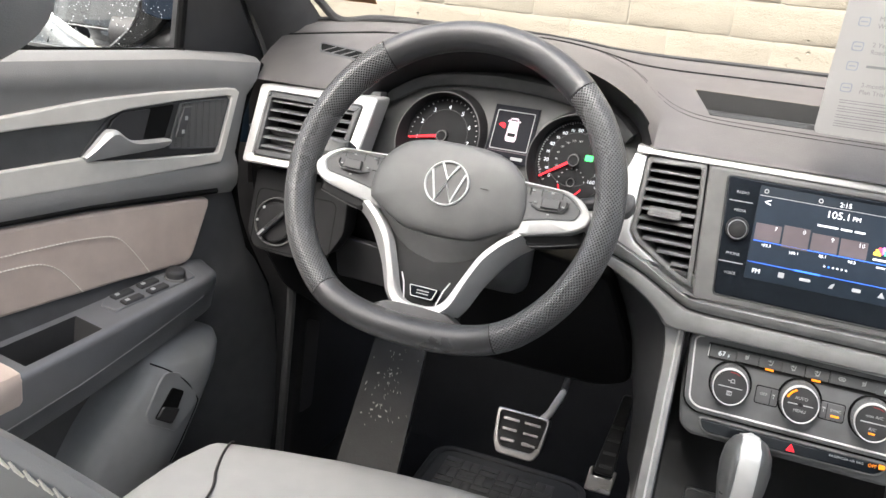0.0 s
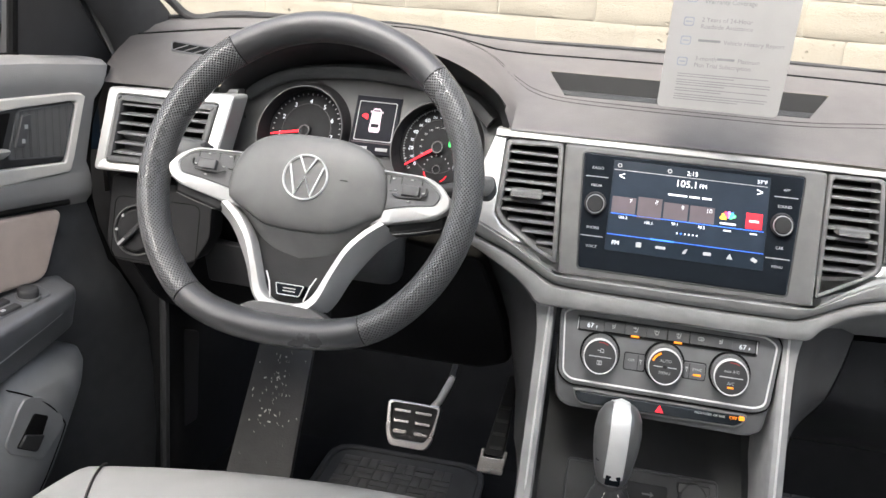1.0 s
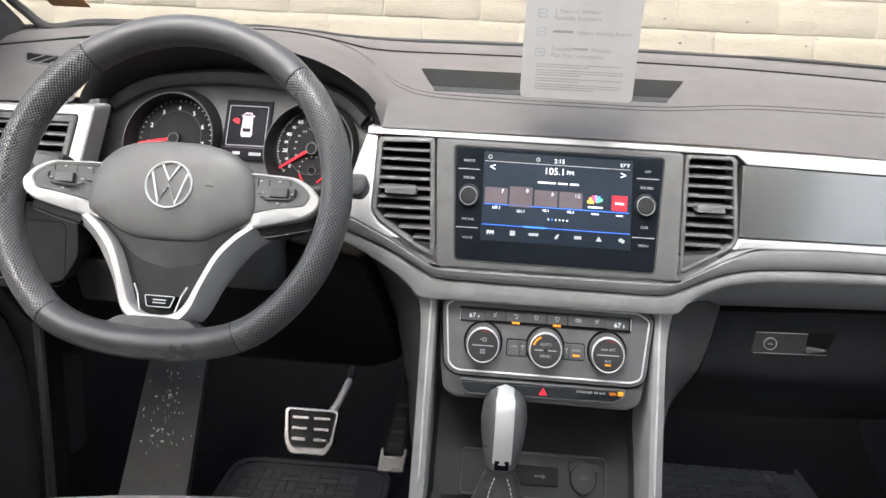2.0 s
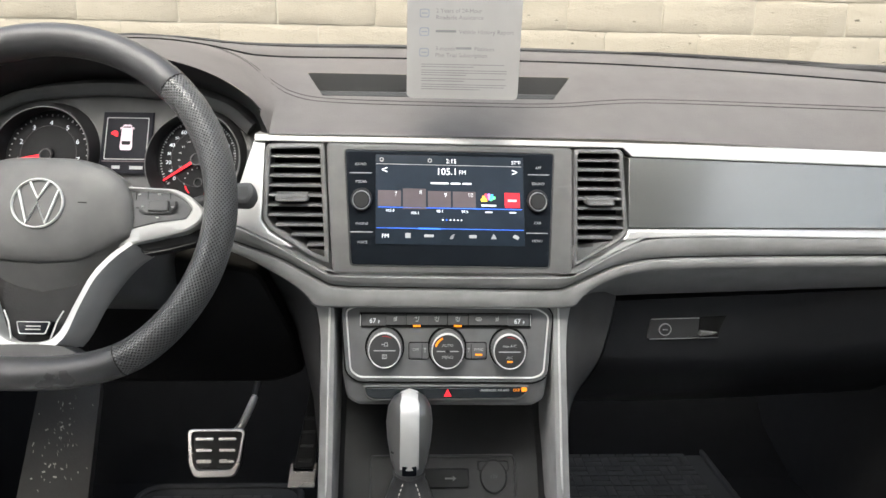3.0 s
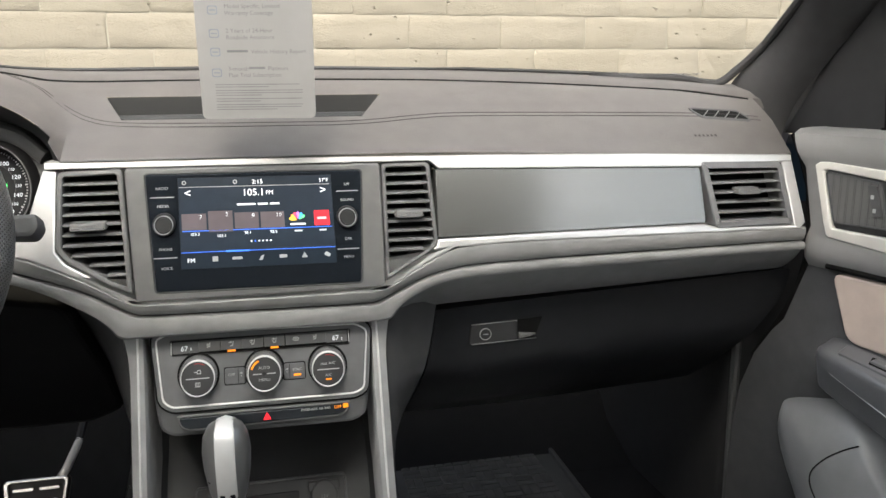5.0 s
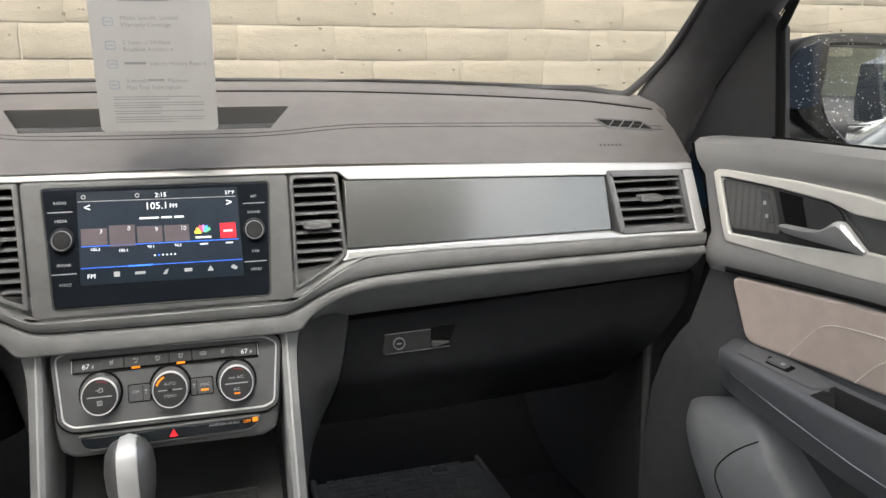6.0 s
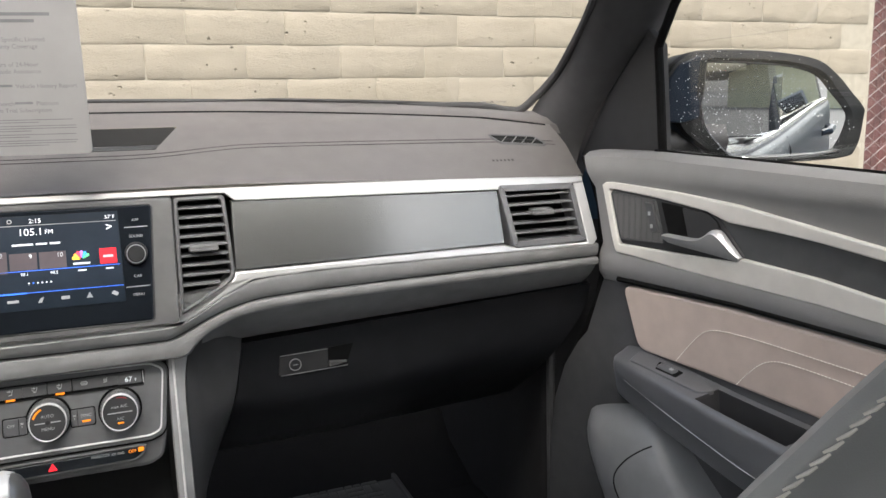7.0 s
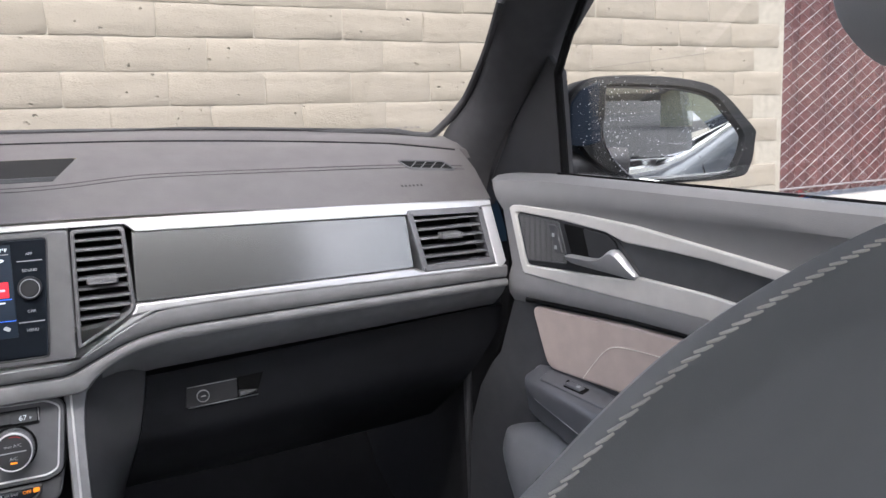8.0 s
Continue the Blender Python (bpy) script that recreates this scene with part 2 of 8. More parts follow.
def part(name, bm, material, parent, label="", smooth=True, mats=None):
    """Link a bmesh, in world coordinates, as one mesh object under a thing or a part."""
    bmesh.ops.recalc_face_normals(bm, faces=bm.faces)
    me = bpy.data.meshes.new(name)
    bm.to_mesh(me)
    bm.free()
    if smooth:
        me.set_sharp_from_angle(angle=radians(38))
        me.polygons.foreach_set("use_smooth", [len(q.vertices) < 5 for q in me.polygons])
    for m in mats or [material]:
        me.materials.append(m)
    ob = new(name, me)
    if parent:
        ob.parent = parent
        root = parent
        off = Vector((0, 0, 0))
        while root:
            off += root.location
            root = root.parent
        me.transform(Matrix.Translation(-off))
    return tagged(ob, label)


def solo(name, bm, material, label, category, group="", kind="", smooth=True):
    return tagged(part(name, bm, material, None, smooth=smooth), label, category, group, kind)


def rpoly(pts, r, n=3):
    """A polygon with rounded corners."""
    out = []
    k = len(pts)
    for i, p in enumerate(pts):
        p, a, b = Vector(p), Vector(pts[i - 1]), Vector(pts[(i + 1) % k])
        u, v = a - p, b - p
        rr = min(r, u.length * 0.45, v.length * 0.45)
        s, e = p + u.normalized() * rr, p + v.normalized() * rr
        for j in range(n + 1):
            t = j / n
            out.append(((1 - t) ** 2 * s + 2 * t * (1 - t) * p + t * t * e)[:])
    return out


def offset(pts, d):
    """Move a polygon's outline inwards by d."""
    k = len(pts)
    area = sum(pts[i - 1][0] * pts[i][1] - pts[i][0] * pts[i - 1][1] for i in range(k))
    sgn = 1 if area > 0 else -1
    out = []
    for i in range(k):
        p, a, b = Vector(pts[i]), Vector(pts[i - 1]), Vector(pts[(i + 1) % k])
        u, v = (p - a), (b - p)
        if u.length < 1e-7:
            u = v
        if v.length < 1e-7:
            v = u
        u, v = u.normalized(), v.normalized()
        m = Vector((-u.y - v.y, u.x + v.x))
        m = m.normalized() if m.length > 1e-5 else Vector((-u.y, u.x))
        c = max(0.5, m.dot(Vector((-u.y, u.x))))
        out.append((p + m * (sgn * d / c))[:])
    return out


def loft(bm, rings, closed=True, cap0=False, cap1=False, around=False):
    """Join rings of points, all with the same count."""
    vs = [[bm.verts.new(p) for p in r] for r in rings]
    n = len(vs[0])
    pairs = list(zip(vs, vs[1:])) + ([(vs[-1], vs[0])] if around else [])
    for a, b in pairs:
        for i in range(n if closed else n - 1):
            j = (i + 1) % n
            bm.faces.new((a[i], a[j], b[j], b[i]))
    if cap0:
        bm.faces.new(list(reversed(vs[0])))
    if cap1:
        bm.faces.new(vs[-1])
    return bm


def slab(pts, d0, d1, F, bev=0.0015, bm=None, back=False):
    """A plate with outline pts, from depth d0 to d1 towards the viewer, with a rounded front edge. F maps (u, v, d) to the world."""
    bm = bm or bmesh.new()
    o1, o2 = offset(pts, bev * 0.3), offset(pts, bev)
    rings = [[F(*p, d0) for p in pts], [F(*p, d1 - bev) for p in pts], [F(*p, d1 - bev * 0.3) for p in o1], [F(*p, d1) for p in o2]]
    return loft(bm, rings, cap0=back, cap1=True)


def ring(outer, inner, d0, d1, F, bev=0.001, bm=None, din=None):
    """A frame between two outlines with the same number of points."""
    bm = bm or bmesh.new()
    o2, i2 = offset(outer, bev), offset(inner, -bev)
    din = d0 if din is None else din
    rings = [[F(*p, d0) for p in outer], [F(*p, d1 - bev) for p in outer], [F(*p, d1) for p in o2],
             [F(*p, d1) for p in i2], [F(*p, d1 - bev) for p in inner], [F(*p, din) for p in inner]]
    return loft(bm, rings)


def rect(x0, z0, x1, z1):
    return [(x0, z0), (x1, z0), (x1, z1), (x0, z1)]


def circle(cx, cz, r, n=32, a0=0.0, a1=360.0):
    k = n if abs(a1 - a0) >= 360 else n + 1
    return [(cx + r * math.cos(radians(a0 + (a1 - a0) * i / n)), cz + r * math.sin(radians(a0 + (a1 - a0) * i / n))) for i in range(k)]


def axes_along(path, closed):
    path = [Vector(p) for p in path]
    n = len(path)
    out, up = [], None
    for i, p in enumerate(path):
        a = path[i - 1] if (i or closed) else p
        b = path[(i + 1) % n] if (i < n - 1 or closed) else p
        t = (b - a).normalized()
        if up is None:
            up = Vector((0, 0, 1)) if abs(t.z) < 0.9 else Vector((0, 1, 0))
        s = t.cross(up).normalized()
        up = s.cross(t).normalized()
        out.append((p, s, up))
    return out


def tube(path, r, n=8, closed=False, bm=None, flat=1.0):
    """A rod along a path; r is a number or one radius for each point."""
    bm = bm or bmesh.new()
    rings = []
    for i, (p, s, u) in enumerate(axes_along(path, closed)):
        rr = r[i] if isinstance(r, (list, tuple)) else r
        rings.append([p + s * rr * math.cos(2 * math.pi * j / n) + u * rr * flat * math.sin(2 * math.pi * j / n) for j in range(n)])
    return loft(bm, rings, around=closed, cap0=not closed, cap1=not closed)


def spline(pts, n=8, closed=False):
    """Catmull-Rom through points of any dimension."""
    P = [np.array(p, float) for p in pts]
    k = len(P)
    out = []
    for i in range(k if closed else k - 1):
        a = P[(i - 1) % k] if closed or i else 2 * P[0] - P[1]
        b, c = P[i], P[(i + 1) % k]
        d = P[(i + 2) % k] if closed or i < k - 2 else 2 * P[-1] - P[-2]
        for j in range(n):
            t = j / n
            out.append(tuple(0.5 * (2 * b + (c - a) * t + (2 * a - 5 * b + 4 * c - d) * t * t + (3 * b - a - 3 * c + d) * t ** 3)))
    if not closed:
        out.append(tuple(P[-1]))
    return out


def stitch(path, length=0.004, gap=0.0022, r=0.0006, bm=None):
    """A row of short threads along a path."""
    bm = bm or bmesh.new()
    P = [Vector(p) for p in path]
    pos, pts, acc = 0.0, [], []
    for a, b in zip(P, P[1:]):
        acc.append((pos, a, b))
        pos += (b - a).length
    s = 0.0

    def at(s):
        for p0, a, b in reversed(acc):
            if s >= p0:
                L = (b - a).length
                return a + (b - a) * min(1, (s - p0) / max(L, 1e-9))
        return P[0]
    while s + length < pos:
        tube([at(s), at(s + length * 0.5), at(s + length)], [r * 0.7, r, r * 0.7], 5, bm=bm)
        s += length + gap
    return bm


def revolve(profile, centre, axis, n=32, bm=None):
    """Turn a profile of (radius, height) round an axis."""
    bm = bm or bmesh.new()
    axis = Vector(axis).normalized()
    s = axis.cross(Vector((1, 0, 0.01))).normalized()
    u = axis.cross(s)
    c = Vector(centre)
    rings = [[c + axis * h + (s * math.cos(2 * math.pi * j / n) + u * math.sin(2 * math.pi * j / n)) * r for j in range(n)] for r, h in profile]
    return loft(bm, rings, cap0=True, cap1=True)


def basis(origin, right, up):
    """A pose whose x goes right, y up and z towards the viewer."""
    r = Vector(right).normalized()
    n = r.cross(Vector(up)).normalized()
    u = n.cross(r)
    m = Matrix((r, u, n)).transposed().to_4x4()
    m.translation = Vector(origin)
    return m


def text(body, size, m, material, parent, name="lettering", align="CENTER", thick=0.0):
    cu = bpy.data.curves.new(name, "FONT")
    cu.body, cu.size, cu.align_x, cu.align_y, cu.extrude = body, size, align, "CENTER", thick
    cu.resolution_u = 3
    tmp = bpy.data.objects.new("tmp", cu)
    me = bpy.data.meshes.new_from_object(tmp)
    bpy.data.objects.remove(tmp)
    bpy.data.curves.remove(cu)
    me.name = name
    me.materials.append(material)
    off = Vector((0, 0, 0))
    root = parent
    while root:
        off += root.location
        root = root.parent
    me.transform(Matrix.Translation(-off) @ m)
    ob = new(name, me)
    ob.parent = parent
    return ob


def smooth(a, b, x):
    t = min(1, max(0, (x - a) / (b - a)))
    return t * t * (3 - 2 * t)


def lift(x):
    """The driver's side of the dashboard sits a little higher."""
    return 0.02 * smooth(-0.3, -0.62, x)


def F(x, z, d=0.0):
    """Dashboard front: leans forwards towards the top."""
    return (x, 0.4 * (z - 1.12) - d, z)


def FB(x, z, d=0.0):
    """Centre stack face, set back from the dashboard front."""
    return (x, 0.4 * (z - 1.12) + 0.03 - d, z)


def FT(x, z, d, dy=0.03):
    """Pose for lettering on the dashboard front or, with dy, on the stack."""
    return basis((x, 0.4 * (z - 1.12) + dy - d, z), (1, 0, 0), (0, 0.4, 1))


# ---- setting ----
def box(x0, y0, z0, x1, y1, z1, bm=None, bev=0.0):
    bm = bm or bmesh.new()
    G = lambda u, v, d: (u, v, d)
    if bev:
        return slab(rpoly(rect(x0, y0, x1, y1), bev, 2), z0, z1, G, bev * 0.6, bm, True)
    return slab(rect(x0, y0, x1, y1), z0, z1, G, 0.0005, bm, True)


bm = bmesh.new()
loft(bm, [[(-300, -300, 0), (300, -300, 0)], [(-300, 300, 0), (300, 300, 0)]], closed=False)
solo("ground", bm, M_ASPH, "grey asphalt of the parking lot", "ground", kind="structure", smooth=False)

solo("floor", box(-0.86, -2.3, 0.40, 0.86, 0.75, 0.47), M_CARPET, "black carpeted car floor", "floor", kind="structure")
bm = bmesh.new()
loft(bm, [[(x, y, z) for x in (-0.86, -0.4, 0.0, 0.4, 0.86)] for y, z in ((0.36, 0.46), (0.5, 0.52), (0.62, 0.66), (0.66, 0.9), (0.66, 1.16))], closed=False)
loft(bm, [[(x, y + 0.03, z) for x in (-0.86, -0.4, 0.0, 0.4, 0.86)] for y, z in ((0.66, 1.16), (0.66, 0.4))], closed=False)
solo("wall_front", bm, M_CARPET, "black carpeted firewall of the footwell", "firewall", kind="structure")


def roof_shell():
    bm = bmesh.new()
    rows = []
    for y, z, w in ((-0.56, 1.645, 0.6), (-0.8, 1.69, 0.69), (-1.2, 1.71, 0.72), (-1.8, 1.7, 0.72), (-2.3, 1.64, 0.66)):
        rows.append([(w * k, y, z - 0.1 * k ** 4) for k in (-1, -0.85, -0.5, 0, 0.5, 0.85, 1)])
    loft(bm, rows, closed=False)
    up = [[(x, y, z + 0.03) for x, y, z in r] for r in rows]
    loft(bm, up, closed=False)
    loft(bm, [rows[0], up[0]], closed=False)
    loft(bm, [rows[-1], up[-1]], closed=False)
    return bm


solo("ceiling", roof_shell(), M_HEAD, "pale cloth headliner of the car", "headliner", kind="structure")


def body_side(s):
    """Outer skin of the car's side, below the glass, with a bright strip under the window."""
    th = thing("car_body_side", "dark blue painted car flank with bright window strip", "car body", kind="structure")
    bm = bmesh.new()
    prof = [(0.875, 1.134), (0.895, 1.127), (0.908, 1.112), (0.914, 1.06), (0.918, 0.98), (0.924, 0.9), (0.934, 0.89), (0.938, 0.78), (0.945, 0.6), (0.93, 0.42), (0.89, 0.34)]
    drop = lambda y: 0.06 * min(0.45, max(0.0, -y - 0.1)) - 0.04 * smooth(-0.6, -2.4, y)
    rows = []
    for y, k in ((0.42, 0.98), (0.0, 1.0), (-0.3, 1.0), (-0.5, 1.0), (-0.8, 1.0), (-1.1, 1.0), (-1.5, 1.0), (-2.0, 1.0), (-2.4, 0.99), (-2.9, 0.96)):
        rows.append([(s * x * k, y, z - drop(y) * smooth(0.85, 1.1, z)) for x, z in prof])
    loft(bm, rows, closed=False)
    part("skin", bm, M_PAINT, th)
    part("window_strip", tube([(s * 0.885, y, 1.138 - drop(y)) for y in (-0.12, -0.3, -0.5, -0.8, -1.1, -1.5, -2.0, -2.4)], 0.011, 8), M_CHROME, th, "bright metal strip")
    part("rear_door_handle", tube([(s * 0.915, -1.98, 1.045), (s * 0.938, -2.0, 1.05), (s * 0.938, -2.15, 1.055), (s * 0.915, -2.18, 1.055)], [0.012, 0.014, 0.014, 0.012], 8), M_PAINT, th)
    part("door_joint", tube([(s * x, -1.03, z) for x, z in ((0.9, 1.1), (0.9135, 1.06), (0.9175, 0.98), (0.9235, 0.9), (0.9375, 0.78))], 0.003, 6), M_BLACK, th)
    # pillars behind the front door
    for y, w in ((-1.02, 0.07), (-2.0, 0.09)):
        bm = bmesh.new()
        loft(bm, [[(s * x, y + dy, z) for x, dy in ((xx, -w), (xx, w), (xx + 0.05, w), (xx + 0.05, -w))]
                  for x0, z, xx in ((0, 1.1, 0.835), (0, 1.35, 0.79), (0, 1.67, 0.6))], cap0=True, cap1=True)
        part("roof_pillar", bm, M_PILLAR, th)
    if s > 0:
        rp = part("rear_window_pane", slab([(-2.25, 1.165), (-1.0, 1.145), (-1.0, 1.66), (-2.1, 1.63)], 0, 0.004,
                                      lambda u, v, d: (s * (0.885 - 0.35 * max(0, v - 1.32) - d), u, v)), M_PRIVACY, th, "dark tinted rear side pane", smooth=False)
        rp.visible_shadow = False
    return th


body_side(1), body_side(-1)
# unseen wall, added to block bright outdoors from the door mirror's view
bm = bmesh.new()
loft(bm, [[(-0.86, -2.32, 0.4), (0.86, -2.32, 0.4)], [(-0.83, -2.32, 1.28), (0.83, -2.32, 1.28)]], closed=False)
# unseen tinted pane, added to darken what the mirror sees through the cabin
rear = thing("window_2", "tinted pane added over the cabin's unseen back", "rear window", kind="structure")
rear_pane = part("pane", slab([(-0.8, 1.26), (0.8, 1.26), (0.62, 1.66), (-0.62, 1.66)], 0, 0.004, lambda u, v, d: (u, -2.33 + 0.05 * (v - 1.15) - d, v), back=True), M_REARGLASS, rear, smooth=False)
rear_pane.visible_shadow = False
solo("wall_back", bm, M_PLAST, "dark wall added to close the cabin's unseen back", "trim panel", kind="structure")

# windshield
GW = lambda u, v, d: (u, v, 1.245 + (0.25 - v) * 0.47 + d)
ws = thing("window_1", "wide raked clear windshield with black edge", "windshield", kind="structure")
wsout = rpoly([(-0.95, 0.42), (0.95, 0.42), (0.95, 0.14), (0.80, 0.04), (0.73, -0.06), (0.56, -0.57), (-0.56, -0.57), (-0.73, -0.06), (-0.80, 0.04), (-0.95, 0.14)], 0.02, 3)
pane = part("pane", slab(wsout, 0, 0.005, GW, 0.0004, back=True), M_SHIELD, ws, "clear laminated glass", smooth=False)
pane.visible_shadow = False


# base seal along the foot of the windshield, and a sticker and maker's mark on the glass
def wline(x):
    return 0.262 - 0.27 * x * x


part("sticker", slab(rpoly(rect(-0.712, 0.15, -0.655, 0.199), 0.003), -0.0016, -0.0006, GW, 0.0002, back=True), M_ORANGE, ws, "faded orange square sticker")
bm = bmesh.new()
for k in range(9):
    x = 0.672 + k * 0.0062
    slab(rect(x, 0.2695 + (k % 3) * 0.001, x + 0.0035, 0.272 + (k % 2) * 0.003), -0.0014, -0.0006, GW, 0.0001, bm)
part("print_bars", bm, M_INK, ws, "small grey print on glass", smooth=False)

# A-pillars
def pillar(s):
    W = [(0.705, 0.19, 1.17), (0.708, 0.15, 1.222), (0.725, 0.09, 1.277), (0.698, -0.014, 1.333), (0.668, -0.11, 1.384), (0.525, -0.56, 1.63)]
    E = [(0.748, 0.10, 1.10), (0.757, 0.075, 1.18), (0.765, 0.02, 1.245), (0.772, -0.037, 1.30), (0.774, -0.137, 1.385), (0.68, -0.58, 1.63)]
    bm = bmesh.new()
    rows = []
    for w, e in zip(W, E):
        w, e = Vector(w), Vector(e)
        g = w + Vector((0.05, 0.05, -0.004))
        row = [g]
        for t in (0, 0.12, 0.3, 0.5, 0.7, 0.88, 1):
            row.append(w.lerp(e, t) + Vector((-0.018, -0.012, 0)) * math.sin(math.pi * t) ** 0.7)
        row.append(e + Vector((0.05, 0.05, 0)))
        rows.append([Vector((s * p.x + (0 if s > 0 else -0.012), p.y, p.z + (0.012 if s < 0 else 0))) for p in row])
    P = [spline([r[i] for r in rows], 4) for i in range(len(rows[0]))]
    loft(bm, [list(c) for c in zip(*P)], cap0=True, cap1=True)
    return bm


solo("pillar_1", pillar(1), M_PILLAR, "dark grey cloth windshield pillar", "pillar", kind="structure")
solo("pillar_2", pillar(-1), M_PILLAR, "dark grey cloth windshield pillar", "pillar", kind="structure")

# ---- dashboard ----
dash = thing("dashboard", "grey grained dashboard with silver trim band", "dashboard", (0, 0.1, 0.8))


def base_z(y):
    """Height of the pad's surface over its depth."""
    return float(np.interp(y, (0.003, 0.006, 0.011, 0.12, 0.18, 0.4), (1.1395, 1.1425, 1.1458, 1.2075, 1.226, 1.270)))


def hood(x, y):
    e = max(0.0, 1 - ((x + 0.395) / (0.186 + 0.22 * max(0, y))) ** 2) ** 0.5
    return 1.14 + e * (0.086 + 0.16 * min(y, 0.12) + 0.03 * max(0, y - 0.12)), e


def pad_z(x, y):
    b = base_z(y) + lift(x) - 0.012 * smooth(-0.54, -0.6, x) * smooth(0.05, 0.0, y) - 0.016 * smooth(0.15, 0.7, x) * smooth(0.06, 0.0, y)
    h, e = hood(x, y)
    if e <= 0:
        return b
    k = 0.012
    return max(b, h) + k * math.exp(-abs(b - h) / k) * 0.35 * min(1, e * 3)


def dash_pad():
    bm = bmesh.new()
    ys = [0.003, 0.005, 0.0085, 0.014, 0.03, 0.05, 0.074, 0.095, 0.122, 0.15, 0.17]
    xs = sorted(list(np.linspace(-0.745, -0.62, 6)) + list(np.linspace(-0.6, -0.185, 44)) + [-0.16, 0.152] + list(np.linspace(-0.13, 0.13, 11)) + list(np.linspace(0.18, 0.708, 22)))
    vs = []
    for v, y in enumerate(ys):
        row = []
        for x in xs:
            xx = x
            if x == -0.16:
                xx = -0.15 - (y - 0.075) * 0.5 if 0.06 < y < 0.14 else x
            if x == 0.152:
                xx = 0.138 + (y - 0.075) * 0.62 if 0.06 < y < 0.14 else x
            yy = y if y < 0.15 else y + (0.19 - 0.19 * x * x - 0.17) * (y - 0.14) / 0.03
            row.append(bm.verts.new((xx, yy, pad_z(xx, yy))))
        vs.append(row)
    for v in range(len(ys) - 1):
        for i in range(len(xs) - 1):
            if 0.07 < ys[v] < 0.12 and -0.161 <= xs[i] < 0.15:
                continue
            if ys[v] < 0.013 and abs((xs[i] + xs[i + 1]) / 2 + 0.395) < 0.183:
                continue
            bm.faces.new((vs[v][i], vs[v][i + 1], vs[v + 1][i + 1], vs[v + 1][i]))
    bmesh.ops.delete(bm, geom=[v for v in bm.verts if not v.link_faces], context="VERTS")
    # right and left end caps
    for col in (0, -1):
        top = [r[col] for r in vs if r[col].is_valid]
        low = [bm.verts.new((v.co.x, v.co.y + 0.01, 1.0)) for v in top]
        for a, b, c, d in zip(top, top[1:], low[1:], low):
            bm.faces.new((a, b, c, d))
    return bm


part("top_pad", dash_pad(), M_PAD, dash, "soft grained taupe-grey top pad")


# strip between pad and glass, behind a dark joint
def cowl():
    bm = bmesh.new()
    rows = []
    for k, (dy, dz) in enumerate(((0.0, -0.012), (0.001, 0.0005), (0.012, 0.004), (1.0, 0.0), (1.0, -0.03))):
        row = []
        for x in np.linspace(-0.745, 0.735, 62):
            y0 = 0.19 - 0.19 * x * x + 0.004
            y = y0 + dy if dy < 0.5 else wline(x) + 0.02
            row.append((x, y, pad_z(x, y) + dz))
        rows.append(row)
    loft(bm, rows, closed=False)
    return bm


part("defrost_panel", cowl(), M_PAD, dash, "grey strip along the glass")
part("glass_seal", tube([(x, wline(x) + 0.014, pad_z(x, wline(x) + 0.014) + 0.0035) for x in np.linspace(-0.74, 0.69, 50)], 0.003, 6), M_PILLAR, dash, "dark glass seal")
for s, ox in ((1, 0.0), (-1, -0.012)):
    cor = [(0.5, wline(0.5) + 0.016, pad_z(0.5, wline(0.5) + 0.016) - 0.004), (0.62, wline(0.62) + 0.010, pad_z(0.62, wline(0.62) + 0.01) + 0.004), (0.675, 0.148, 1.217), (0.702, 0.132, 1.238), (0.716, 0.108, 1.262), (0.720, 0.085, 1.281), (0.6985, -0.014, 1.334), (0.668, -0.11, 1.385)]
    part("glass_border", tube(spline([(s * x + ox, y, z + (lift(-0.7) if s < 0 else 0.0)) for x, y, z in cor], 6), 0.006, 8), M_PILLAR, dash, "dark rounded corner of the glass surround")
part("pad_joint", tube([(x, 0.19 - 0.19 * x * x + 0.002, pad_z(x, 0.19 - 0.19 * x * x) - 0.0002) for x in np.linspace(-0.74, 0.70, 60)], 0.0026, 6), M_BLACK, dash, "dark joint")
# speaker well
bm = bmesh.new()
top = [(-0.15, 0.075), (0.138, 0.075), (0.1665, 0.121), (-0.1735, 0.121)]
rows = []
for dz, k in ((0.0, 1.0), (-0.022, 0.97), (-0.022, 0.2)):
    rows.append([((x + 0.005) * k - 0.005, (y - 0.098) * k + 0.098, pad_z(x, y) + dz) for x, y in rpoly(top, 0.006, 3)])
loft(bm, rows, cap1=True)
part("speaker_well", bm, M_SPK, dash, "dark mesh speaker well")
# seams on the pad: two parallel lines of thread
STX = [(-0.345, 0.19), (-0.30, 0.165), (-0.26, 0.135), (-0.225, 0.10), (-0.19, 0.075), (-0.15, 0.062), (-0.06, 0.058), (0.06, 0.057), (0.11, 0.057), (0.155, 0.060), (0.21, 0.067), (0.27, 0.0702), (0.44, 0.066), (0.6, 0.06), (0.69, 0.05)]
for dy, mt in ((0.0, M_DTHREAD), (0.007, M_DTHREAD)):
    pth = [(x, y + dy, pad_z(x, y + dy) + 0.0002) for x, y in spline(STX, 8)]
    part("pad_seam", tube(pth, 0.0005, 5), mt, dash)
bm = bmesh.new()
for k in range(6):
    x = 0.578 + 0.006 * k
    slab(rect(x, 0.0285, x + 0.0032, 0.031), -0.001, 0.0004, lambda u, v, d: (u, v, pad_z(u, v) + d), 0.0002, bm)
part("embossed_bars", bm, M_DTHREAD, dash, smooth=False)


